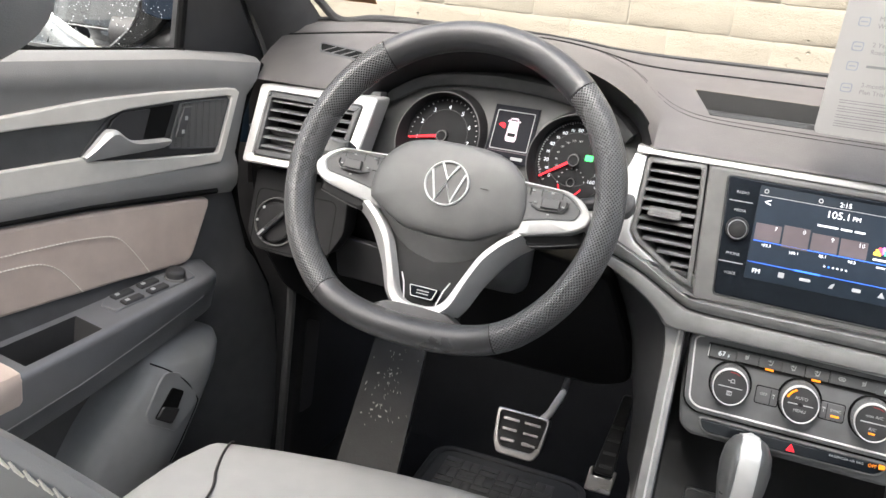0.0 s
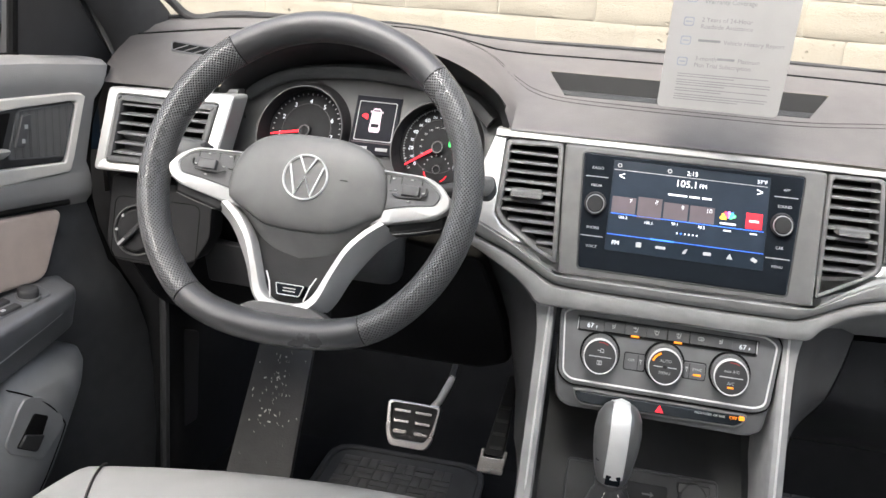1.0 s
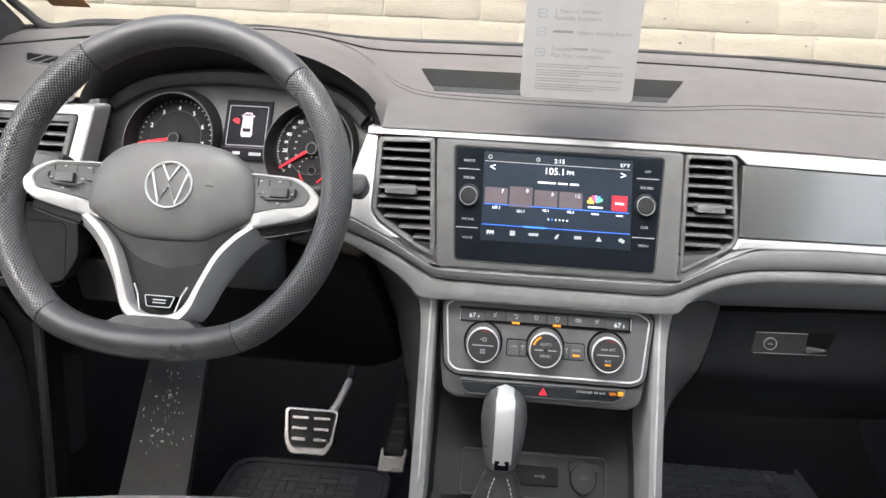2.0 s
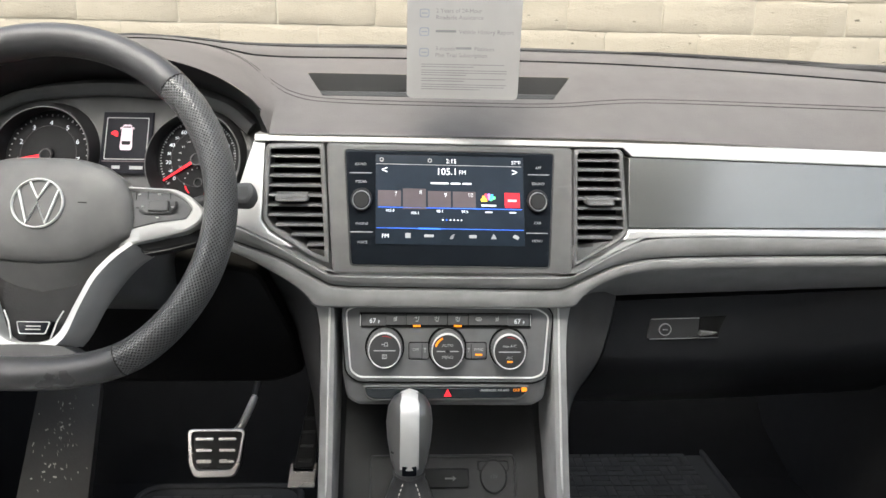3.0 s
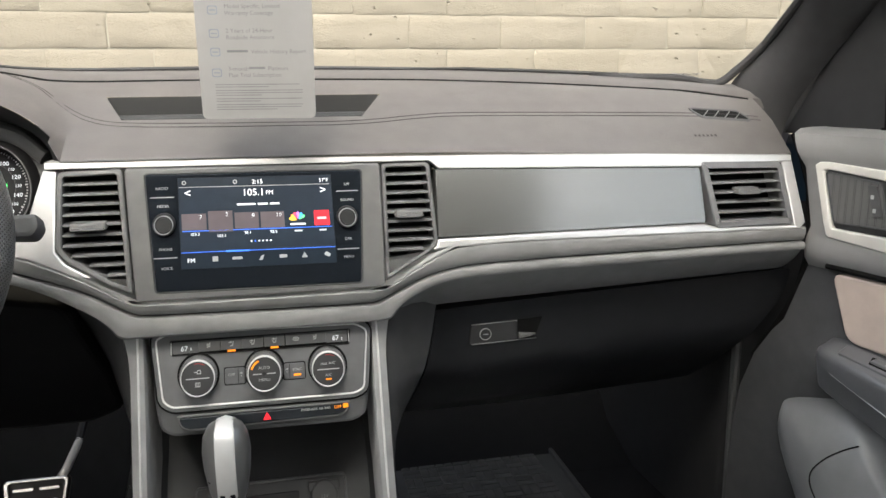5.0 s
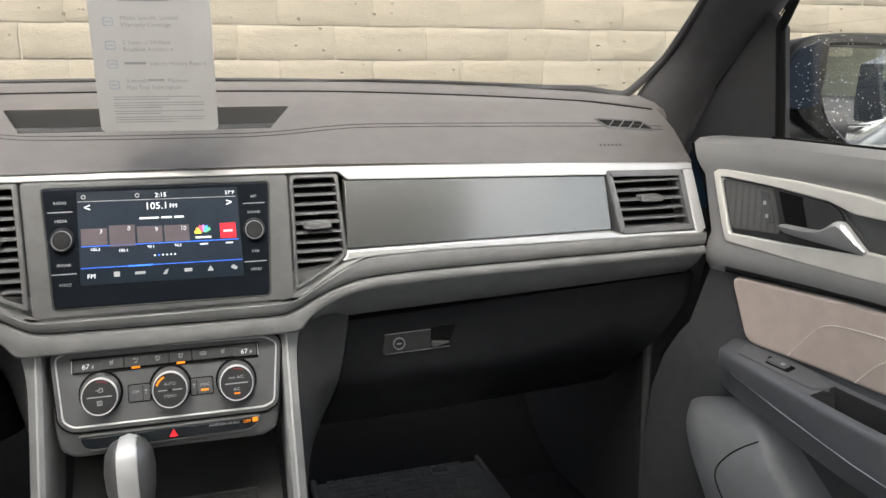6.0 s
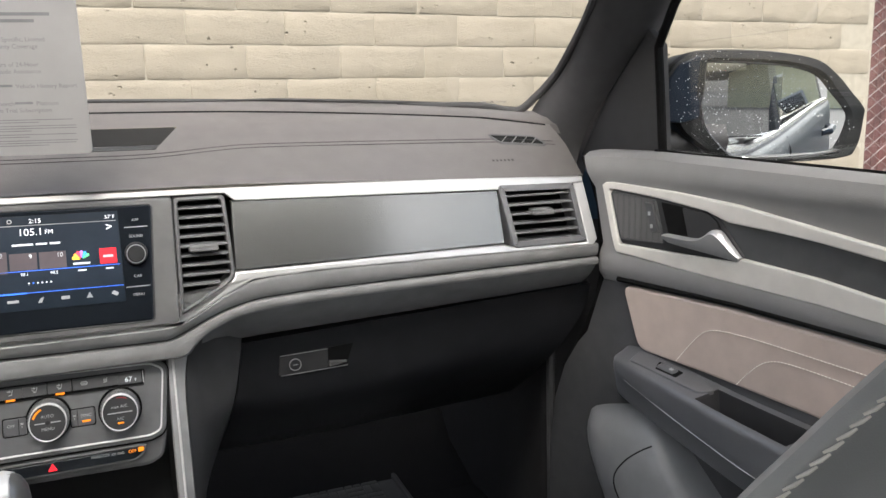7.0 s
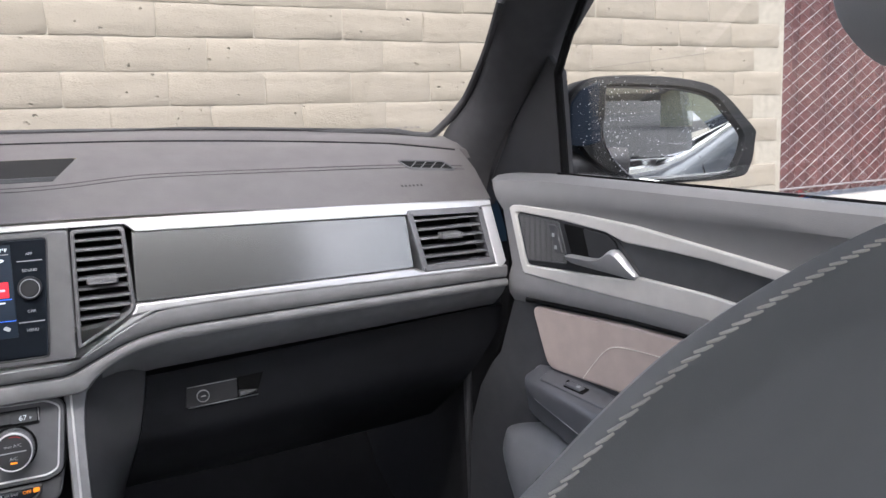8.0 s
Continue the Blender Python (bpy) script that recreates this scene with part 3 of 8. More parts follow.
# side defroster grilles on the pad
def side_grille(s):
    bm = bmesh.new()
    c = s * 0.631 - (0.012 if s < 0 else 0)
    out = rpoly([(c - 0.026, 0.058), (c + 0.042, 0.050), (c + 0.032, 0.068), (c - 0.036, 0.076)], 0.004, 2)
    G = lambda u, v, d: (u, v, pad_z(u, v) + d)
    # black sheet under the bars, for the shade in the vent's slots
    slab(out, -0.004, 0.0008, G, 0.0004, bm)
    g = part("side_vent", bm, M_BLACK, dash, "small slotted windshield vent")
    part("rim", ring(offset(out, -0.0022), out, -0.003, 0.002, G, 0.0006), M_PLAST, g)
    for k in range(4):
        a = c - 0.026 + 0.0155 * k
        part("bar", slab([(a, 0.0575 - k * 0.0016), (a + 0.0012, 0.0572 - k * 0.0016), (a + 0.0162, 0.071 - k * 0.002), (a + 0.015, 0.0713 - k * 0.002)], -0.003, 0.0018, G, 0.0003), M_GREY, g)


side_grille(1), side_grille(-1)

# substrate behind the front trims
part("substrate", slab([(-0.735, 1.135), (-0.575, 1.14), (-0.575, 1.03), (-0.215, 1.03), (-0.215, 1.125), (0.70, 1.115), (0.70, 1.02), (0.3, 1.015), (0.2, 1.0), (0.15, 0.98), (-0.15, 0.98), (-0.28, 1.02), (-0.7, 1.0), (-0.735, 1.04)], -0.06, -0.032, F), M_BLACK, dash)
# silver band
TOPB = [(-0.221, 1.1395), (0.0, 1.139), (0.3, 1.1345), (0.5, 1.1295), (0.7045, 1.1228), (0.7045, 1.1152), (0.57, 1.1115), (0.22, 1.1195), (0.209, 1.1292), (-0.2, 1.1315), (-0.221, 1.1315)]
part("trim_band_upper", slab(TOPB, -0.03, 0.0025, F, 0.0016), M_SILVER, dash, "satin silver trim band")
LOWB = [(-0.222, 1.131), (-0.2085, 1.129), (-0.21, 1.046), (-0.2, 1.0335), (-0.155, 1.0075), (-0.131, 0.991), (0.0, 0.9902), (0.145, 0.9905), (0.2, 1.0245), (0.2095, 1.0325), (0.2115, 1.0388),
        (0.38, 1.0398), (0.564, 1.0405), (0.574, 1.036), (0.6915, 1.0335), (0.688, 1.1148), (0.7045, 1.115), (0.709, 1.0365), (0.7, 1.029), (0.5, 1.0305), (0.316, 1.0315), (0.232, 1.029), (0.195, 1.013), (0.15, 0.9895),
        (0.125, 0.9868), (0.0, 0.9868), (-0.12, 0.9872), (-0.14, 0.9915), (-0.188, 1.0175), (-0.235, 1.038), (-0.27, 1.048), (-0.252, 1.06), (-0.236, 1.085)]
part("trim_band_lower", slab(LOWB, -0.03, 0.003, F, 0.002), M_SILVER, dash, "satin silver trim band")
# screen surround
SUR = rpoly([(-0.139, 1.1305), (0.149, 1.1285), (0.1455, 0.9895), (-0.1295, 0.9895)], 0.006)
part("screen_surround", slab(SUR, -0.03, 0.0035, F, 0.0025), M_GREY, dash, "grey satin surround")
# inlay on the passenger side
INL = rpoly([(0.2165, 1.1185), (0.4, 1.1145), (0.568, 1.1105), (0.5655, 1.042), (0.4, 1.0412), (0.2125, 1.0405)], 0.003)
part("inlay", slab(INL, -0.03, 0.0012, F, 0.0008), M_WEAVE, dash, "glossy dark woven-look inlay")


# grey underside of the band, a dark joint, and the ledge that runs down into the stack's legs
JOINT = [(-0.73, 1.060), (-0.65, 1.056), (-0.5, 1.048), (-0.285, 1.034), (-0.235, 1.019), (-0.189, 1.0035), (-0.165, 0.9915), (-0.147, 0.982), (-0.136, 0.9765), (-0.125, 0.9732), (0.0, 0.9717), (0.125, 0.9705), (0.136, 0.972), (0.148, 0.977), (0.165, 0.984), (0.192, 0.9955), (0.23, 1.0045), (0.29, 1.0080), (0.5, 1.0105), (0.709, 1.0125)]
LEDGE_LOW = [(-0.73, 1.045), (-0.65, 1.04), (-0.5, 1.03), (-0.29, 1.02), (-0.235, 1.0045), (-0.195, 0.984), (-0.175, 0.9725), (-0.16, 0.96), (-0.151, 0.948), (-0.13, 0.948), (0.0, 0.948), (0.13, 0.948), (0.152, 0.949), (0.16, 0.960), (0.174, 0.9705), (0.2, 0.982), (0.237, 0.9895), (0.335, 0.9935), (0.5, 0.9955), (0.709, 0.9985)]
BAND_LOW = [(-0.73, 1.068), (-0.65, 1.064), (-0.5, 1.056), (-0.27, 1.049), (-0.235, 1.038), (-0.188, 1.0175), (-0.165, 1.005), (-0.14, 0.9915), (-0.13, 0.9885), (-0.12, 0.9872), (0.0, 0.9868), (0.122, 0.9868), (0.136, 0.9872), (0.15, 0.9895), (0.172, 1.001), (0.195, 1.013), (0.232, 1.029), (0.316, 1.0315), (0.5, 1.0305), (0.709, 1.0305)]


def bent(pts, n=5):
    """Points along a line with its corners eased; never overshoots."""
    out = []
    for k, p in enumerate(pts):
        a, b = pts[max(0, k - 1)], pts[min(len(pts) - 1, k + 1)]
        p, a, b = Vector(p), Vector(a), Vector(b)
        a, b = p.lerp(a, 0.45), p.lerp(b, 0.45)
        for j in range(n):
            t = j / (n - 1)
            out.append(((1 - t) ** 2 * a + 2 * t * (1 - t) * p + t * t * b)[:])
    return out


def shelf(top, low, profile):
    """A strip between two lines over the dashboard front; the profile gives (share of the way down, depth)."""
    rings = []
    for a, b in zip(bent(top), bent(low)):
        a, b = np.array(a), np.array(b)
        row = []
        for t, d in profile:
            p = a + (b - a) * t
            row.append(F(p[0], p[1] + (lift(p[0]) if p[0] < -0.3 else 0), d))
        rings.append(row)
    return loft(bmesh.new(), rings, closed=False)


part("band_underside", shelf(BAND_LOW, JOINT, ((-0.02, -0.02), (0.0, 0.0012), (0.12, 0.002), (0.5, -0.001), (0.9, -0.0065), (1.0, -0.010), (1.0, -0.03))), M_LEDGE, dash, "grey underside of the trim band")
part("joint_strip", shelf(JOINT, [(x, z - 0.004) for x, z in JOINT], ((-0.3, -0.014), (1.3, -0.014))), M_BLACK, dash, "dark joint")
part("ledge", shelf([(x, z - 0.0016) for x, z in JOINT], LEDGE_LOW, ((0.0, -0.03), (0.0, -0.010), (0.06, -0.0065), (0.3, -0.0055), (0.6, -0.007), (0.85, -0.0105), (1.0, -0.018), (1.06, -0.04), (1.06, -0.10))), M_LEDGE, dash, "grey ledge under the trim")


# ---- vents ----
def span(poly, z):
    xs = []
    for i, (x1, z1) in enumerate(poly):
        x0, z0 = poly[i - 1]
        if (z0 - z) * (z1 - z) < 0:
            xs.append(x0 + (x1 - x0) * (z - z0) / (z1 - z0))
    return (min(xs), max(xs)) if len(xs) > 1 else None


def vent(poly, slats, tab, G, label, ring_w=0.004, rim=M_PLAST, top=0.0, step=0.0):
    cx = sum(p[0] for p in poly) / len(poly)
    cz = sum(p[1] for p in poly) / len(poly)
    th = thing("air_vent", label, "air vent", G(cx, cz, -0.02), group="air vents of the dashboard")
    out = rpoly(poly, 0.005, 3)
    inn = offset(out, ring_w)
    part("housing", ring(out, inn, -0.032, 0.004, G, 0.0014, din=-0.045), rim, th)
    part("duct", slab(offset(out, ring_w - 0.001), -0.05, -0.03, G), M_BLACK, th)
    z0, z1 = min(p[1] for p in inn), max(p[1] for p in inn)
    for k in range(slats):
        z = top - step * k if step else z0 + (z1 - z0) * (k + 0.5) / slats
        sp = span(inn, z)
        if not sp:
            continue
        sp2 = span(inn, min(z1 - 0.0005, z + 0.0025)) or sp
        sp3 = span(inn, max(z0 + 0.0005, z - 0.0025)) or sp
        a, b = max(sp[0], sp2[0], sp3[0]), min(sp[1], sp2[1], sp3[1])
        bm = bmesh.new()
        prof = [(-0.0016, -0.0005), (-0.0011, 0.001), (0.0006, 0.001), (0.0013, 0.0), (0.0014, -0.018), (-0.0002, -0.019)]
        loft(bm, [[G(x, z + dz, d) for dz, d in prof] for x in (a, b)], cap0=True, cap1=True)
        part("slat", bm, M_SLATS, th, smooth=False)
    if tab:
        x, z, w = tab
        t = part("tab", slab(rpoly([(x - w, z - 0.004), (x + w, z - 0.004), (x + w * 0.92, z + 0.004), (x - w * 0.92, z + 0.004)], 0.002), -0.006, 0.009, G, 0.002), M_GREY, th, "grey slider tab")
        part("tab_lip", slab(rpoly(rect(x - w * 0.9, z - 0.0042, x + w * 0.9, z - 0.0014), 0.001), 0.008, 0.0105, G, 0.0008), M_GREY, t)
    return th


vent([(-0.2075, 1.1285), (-0.141, 1.1305), (-0.1315, 0.9985), (-0.155, 1.0085), (-0.2, 1.035), (-0.209, 1.047)], 10, (-0.176, 1.0715, 0.019), F, "dark slatted air vent beside the screen", 0.0055, M_GREY, 1.115, 0.01066)
vent([(0.1505, 1.1275), (0.2085, 1.1275), (0.2115, 1.04), (0.2085, 1.0315), (0.199, 1.0245), (0.1465, 0.9975)], 10, (0.179, 1.0705, 0.017), F, "dark slatted air vent beside the screen", 0.0045, M_GREY, 1.1145, 0.01066)
vent([(0.5695, 1.1175), (0.6876, 1.1150), (0.6915, 1.0352), (0.5775, 1.0348)], 5, (0.6295, 1.080, 0.0165), F, "dark slatted air vent beside the passenger door", 0.0082, M_PANEL, 1.1022, 0.0122)
FL = lambda x, z, d=0.0: (x, 0.4 * (z - 1.14) - 0.008 - d, z)
vent([(-0.703, 1.135), (-0.568, 1.1345), (-0.578, 1.0565), (-0.703, 1.0545)], 6, None, FL, "dark slatted air vent beside the driver door", 0.007, M_PLAST)
o = rpoly([(-0.7195, 1.1435), (-0.549, 1.1475), (-0.561, 1.046), (-0.7175, 1.043)], 0.006, 3)
i = rpoly([(-0.704, 1.136), (-0.567, 1.1355), (-0.577, 1.0555), (-0.704, 1.0535)], 0.004, 3)
part("end_filler", slab(rect(-0.735, 1.135, -0.56, 1.1525), -0.05, -0.03, FL, 0.001), M_PLAST, dash)
part("vent_surround", ring(o, i, -0.04, 0.002, FL, 0.002), M_SILVER, dash, "satin silver vent surround")

# ---- glove box ----
GB = lambda x, z, d=0.0: (x, 0.008 + 1.3 * max(0, 0.865 - z) ** 1.25 + 0.03 * max(0, z - 0.88) + 0.4 * smooth(0.3, 0.7, x) * max(0, 0.91 - z) - d, z)
gb = thing("glove_box", "closed dark plastic glove box", "glove box", (0.45, 0.05, 0.8))


def upper_trim():
    """Upright panel from the ledge down to the gap over the lid, tucked in at its foot."""
    rows = []
    for x in np.linspace(0.168, 0.709, 34):
        lo = float(np.interp(x, [p[0] for p in LEDGE_LOW], [p[1] for p in LEDGE_LOW]))
        zb = min(lo - 0.006, float(np.interp(x, (0.16, 0.215, 0.235, 0.436, 0.709), (0.9345, 0.944, 0.9462, 0.9532, 0.9637))))
        y0, y1 = F(x, lo, -0.017)[1], GB(x, zb, 0.001)[1] + 0.02 * smooth(0.225, 0.19, x)
        mid = lambda t, b: (x, y0 + (y1 - y0) * t - b, lo + (zb - lo) * t)
        rows.append([(x, y0 + 0.02, lo + 0.004), (x, y0, lo + 0.001), mid(0.1, 0.002), mid(0.4, 0.005), mid(0.75, 0.004), mid(0.95, 0.001), (x, y1 + 0.001, zb), (x, y1 + 0.02, zb - 0.001)])
    return loft(bmesh.new(), rows, closed=False)


part("upper_trim", upper_trim(), M_UPPER, gb, "dark panel above the lid")
gout = [(0.176, 0.766)] + spline([(0.188, 0.80), (0.203, 0.86), (0.2115, 0.90), (0.218, 0.9415)], 4) + [(0.24, 0.9445), (0.436, 0.9515), (0.66, 0.96)] + spline([(0.727, 0.962), (0.7255, 0.943), (0.703, 0.90), (0.684, 0.862), (0.675, 0.83), (0.671, 0.79)], 4) + [(0.665, 0.75), (0.45, 0.752)]


def curved_panel(out, G, n=9):
    """A panel cut into bands so that it follows a curved face."""
    bm = bmesh.new()
    z0, z1 = min(p[1] for p in out), max(p[1] for p in out)
    rows = []
    for k in range(n + 1):
        z = z0 + 0.0006 + (z1 - z0 - 0.0012) * k / n
        a, b = span(out, z)
        rows.append([G(a + (b - a) * t, z, 0.0) for t in np.linspace(0, 1, 9)])
    loft(bm, rows, closed=False)
    back = [[(x, y + 0.03, z) for x, y, z in r] for r in rows]
    loft(bm, [rows[0], back[0]], closed=False)
    loft(bm, [rows[-1], back[-1]], closed=False)
    loft(bm, [[r[0] for r in rows], [r[0] for r in back]], closed=False)
    loft(bm, [[r[-1] for r in rows], [r[-1] for r in back]], closed=False)
    return bm


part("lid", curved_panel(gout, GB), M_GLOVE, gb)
lt = part("latch", slab(rpoly([(0.2625, 0.915), (0.325, 0.9175), (0.325, 0.892), (0.2595, 0.889)], 0.003), -0.002, 0.0025, GB, 0.001), M_DARK, gb, "black latch with round lock")
for za, zb_ in ((0.9152, 0.9168), (0.8888, 0.8912)):
    part("latch_edge", tube([GB(0.263, za, 0.0022), GB(0.325 + (0.026 if za < 0.9 else 0), zb_, 0.0022)], 0.0006, 5), M_GUN, lt, "thin bright edge")
part("lock", slab(circle(0.2815, 0.902, 0.0075, 20), 0, 0.004, GB, 0.001), M_DARK, lt)
part("lock_ring", ring(circle(0.2815, 0.902, 0.008, 24), circle(0.2815, 0.902, 0.0068, 24), 0, 0.0045, GB, 0.0004), M_GUN, lt)
part("keyhole", slab(rect(0.278, 0.9012, 0.285, 0.9032), 0.003, 0.0046, GB, 0.0003), M_CHROME, lt)
# flat black plate painted for the shaded finger scoop
part("finger_well_shade", slab([(0.326, 0.918), (0.36, 0.9195), (0.352, 0.898), (0.345, 0.895), (0.326, 0.8925)], -0.003, 0.0012, GB, 0.0005), M_BLACK, gb)
part("pull", slab(rpoly([(0.326, 0.901), (0.351, 0.898), (0.344, 0.8945), (0.326, 0.892)], 0.002), 0, 0.005, GB, 0.002), M_GREY, gb)
# panels of the dashboard round the glove box
part("lower_panel", slab([(0.13, 1.0), (0.72, 1.03), (0.735, 0.96), (0.70, 0.87), (0.64, 0.82), (0.55, 0.79), (0.4, 0.783), (0.14, 0.78)], -0.10, -0.014, GB, 0.004), M_DARK, dash)


def stack_flank(s):
    """Curved flank from the stack's leg round to the edge of the lid, or to the knee panel."""
    rows = []
    for z in np.linspace(0.986, 0.72, 20):
        xo = float(np.interp(z, (0.6, 0.78, 0.85, 0.9, 0.925, 0.945, 0.962, 0.97, 0.986), (0.143, 0.143, 0.143, 0.1435, 0.1455, 0.150, 0.159, 0.172, 0.212)))
        a = Vector((xo + 0.001, 0.4 * (max(z, 0.7) - 1.12) + 0.037, z))
        if s > 0:
            b = Vector(GB(float(np.interp(z, (0.72, 0.795, 0.86, 0.90, 0.94, 0.965), (0.172, 0.186, 0.2015, 0.2105, 0.217, 0.219))), z, -0.001))
        else:
            b = Vector((float(np.interp(z, (0.68, 0.79, 0.84, 0.889, 0.94, 0.96, 0.986), (0.158, 0.166, 0.176, 0.186, 0.206, 0.221, 0.228))), 0.05, z))
        m_ = a.lerp(b, 0.5) + Vector((-0.004, 0.006, 0))
        row = [a, a.lerp(m_, 0.5) + Vector((-0.001, 0.001, 0)), m_, m_.lerp(b, 0.5) + Vector((-0.001, 0.001, 0)), b, b + Vector((0, 0.03, 0))]
        rows.append([(s * v.x, v.y, v.z) for v in row])
    return loft(bmesh.new(), rows, closed=False)


part("side_panel", stack_flank(1), M_FLANK, dash, "dark flank beside the lid")
part("side_panel", stack_flank(-1), M_FLANK, dash, "dark flank beside the driver's footwell")

# ---- centre stack ----
stack = thing("centre_stack", "grey centre stack with two pale legs", "centre console", (0, 0, 0.5))


def leg(s):
    """One leg of the stack: an angled face with a bright edge, and its side wall."""
    c = [(0.157, 0.127, 0.962), (0.150, 0.1265, 0.945), (0.1455, 0.126, 0.925), (0.1435, 0.1258, 0.9), (0.143, 0.1255, 0.85), (0.143, 0.1255, 0.78), (0.143, 0.1255, 0.70), (0.143, 0.1255, 0.6)]
    rows = []
    for xo, xi, z in c:
        y = 0.4 * (max(z, 0.7) - 1.12) + 0.032
        m = xi * 0.55 + xo * 0.45
        rows.append([Vector((s * (xo + 0.008), y + 0.3, z)), Vector((s * (xo + 0.002), y + 0.02, z)), Vector((s * xo, y + 0.003, z)), Vector((s * m, y - 0.004, z)), Vector((s * (xi + 0.002), y - 0.003, z)), Vector((s * xi, y + 0.002, z)), Vector((s * xi, y + 0.10, z))])
    P = [spline([r[i] for r in rows], 4) for i in range(len(rows[0]))]
    return loft(bmesh.new(), [list(q) for q in zip(*P)], closed=False)


for s in (1, -1):
    lg = part("leg", leg(s), M_LEG, stack, "pale grey angled leg")
    pth = spline([(s * 0.1335, 0.4 * (max(z, 0.7) - 1.12) + 0.0278, z) for z in (0.955, 0.9, 0.83, 0.75, 0.7)], 5)
    part("edge_strip", tube(pth, 0.0013, 6), M_LINE, lg, "thin silver edge strip")
# climate panel
cl = thing("climate_panel", "dark climate control panel with three knobs", "climate control", FB(0, 0.9))
CP = [(-0.1145, 0.9425), (-0.0998, 0.9478), (0.1085, 0.9445), (0.1217, 0.9372), (0.1143, 0.8748), (0.1035, 0.8702), (-0.0988, 0.8716), (-0.1083, 0.8784)]
co_ = rpoly(CP, 0.005, 3)
part("plate", slab(offset(co_, -0.0055), -0.02, 0.002, FB, 0.002), M_PANEL, cl)
part("plate_groove", ring(offset(co_, -0.0072), offset(co_, -0.0058), -0.02, 0.0005, FB, 0.0003), M_BLACK, cl)
part("bright_outline", ring(offset(co_, -0.0009), offset(co_, 0.0009), 0, 0.0036, FB, 0.0005), M_LINE, cl, "thin silver outline")


def strokes(name, lines, cx, cz, k, w, d0, d1, G, material, parent):
    """A small printed sign made of straight strokes; k scales it."""
    bm = bmesh.new()
    for ln in lines:
        for (a, b), (c, d) in zip(ln, ln[1:]):
            t = Vector((c - a, d - b)).normalized() * w * 0.5
            p, q = (cx + a * k, cz + b * k), (cx + c * k, cz + d * k)
            slab([(p[0] - t.x - t.y, p[1] - t.y + t.x), (p[0] - t.x + t.y, p[1] - t.y - t.x), (q[0] + t.x + t.y, q[1] + t.y - t.x), (q[0] + t.x - t.y, q[1] + t.y + t.x)], d0, d1, G, 0.00005, bm)
    part(name, bm, material, parent, smooth=False)


SEAT_ = [[(0.3, 1.0), (0.1, -0.5), (-0.9, -0.7)], [(-0.9, 0.0), (-0.35, -0.1)], [(-0.9, 0.5), (-0.2, 0.4)]]
FLOW_ = [[(0.9, 0.9), (0.5, -0.8), (-0.4, -0.9)], [(-1.0, 0.6), (0.0, 0.6)], [(-0.2, 0.9), (0.1, 0.6), (-0.2, 0.3)]]
FLOWD_ = FLOW_ + [[(-0.9, -0.1), (-0.2, -0.5)]]
LOOP_ = [[(-1.3, 0.0), (-0.8, 0.6), (0.8, 0.6), (1.3, 0.0), (0.8, -0.6), (-0.8, -0.6), (-1.3, 0.0)], [(-0.5, 0.0), (0.5, 0.0)]]
bar = part("button_bar", slab(rpoly([(-0.0984, 0.9396), (0.1016, 0.9386), (0.0997, 0.9236), (-0.0966, 0.925)], 0.0015), -0.004, 0.0026, FB, 0.0006), M_BLACK, cl, "black bar of buttons")
part("bar_rim", ring(rpoly([(-0.0992, 0.9404), (0.1024, 0.9394), (0.1005, 0.9228), (-0.0974, 0.9242)], 0.0015), rpoly([(-0.0984, 0.9396), (0.1016, 0.9386), (0.0997, 0.9236), (-0.0966, 0.925)], 0.0015), 0.0, 0.0036, FB, 0.0003), M_COAL, bar)
for s, xx in ((-1, -0.0978), (1, 0.1002)):
    part("end_strip", slab(rect(xx - 0.0004, 0.9262, xx + 0.0004, 0.9382), 0.0, 0.0046, FB, 0.0002), M_LINE, bar, "thin bright strip")
for x0, x1 in ((-0.0965, -0.0685), (0.0735, 0.0985)):
    part("temperature_display", slab(rpoly(rect(x0, 0.9262, x1, 0.9384), 0.001), 0.0005, 0.0034, FB, 0.0003), M_PLAST, bar)
text("67", 0.0078, FT(-0.0838, 0.9313, 0.0037), M_DIMW, cl)
text("F", 0.0048, FT(-0.0764, 0.9302, 0.0037), M_DIMW, cl)
text("67", 0.0078, FT(0.0848, 0.9308, 0.0037), M_DIMW, cl)
text("F", 0.0048, FT(0.0922, 0.9297, 0.0037), M_DIMW, cl)
for k, (x, sg) in enumerate(((-0.0567, SEAT_), (-0.0327, FLOW_), (-0.0093, FLOWD_), (0.015, FLOWD_), (0.0394, LOOP_), (0.0619, SEAT_))):
    b_ = part("button", slab(rpoly(rect(x - 0.0117, 0.9272, x + 0.0117, 0.9384), 0.0008), 0.0008, 0.0044, FB, 0.0006), M_PLAST, bar)
    strokes("symbol", sg, x, 0.9336, 0.0026, 0.0008, 0.004, 0.0047, FB, M_DIM, b_)
    if k in (1, 3):
        part("indicator", slab(rect(x - 0.0044, 0.9252, x + 0.0044, 0.927), 0.001, 0.0048, FB, 0.0003), M_AMBER, b_, "lit amber bar")


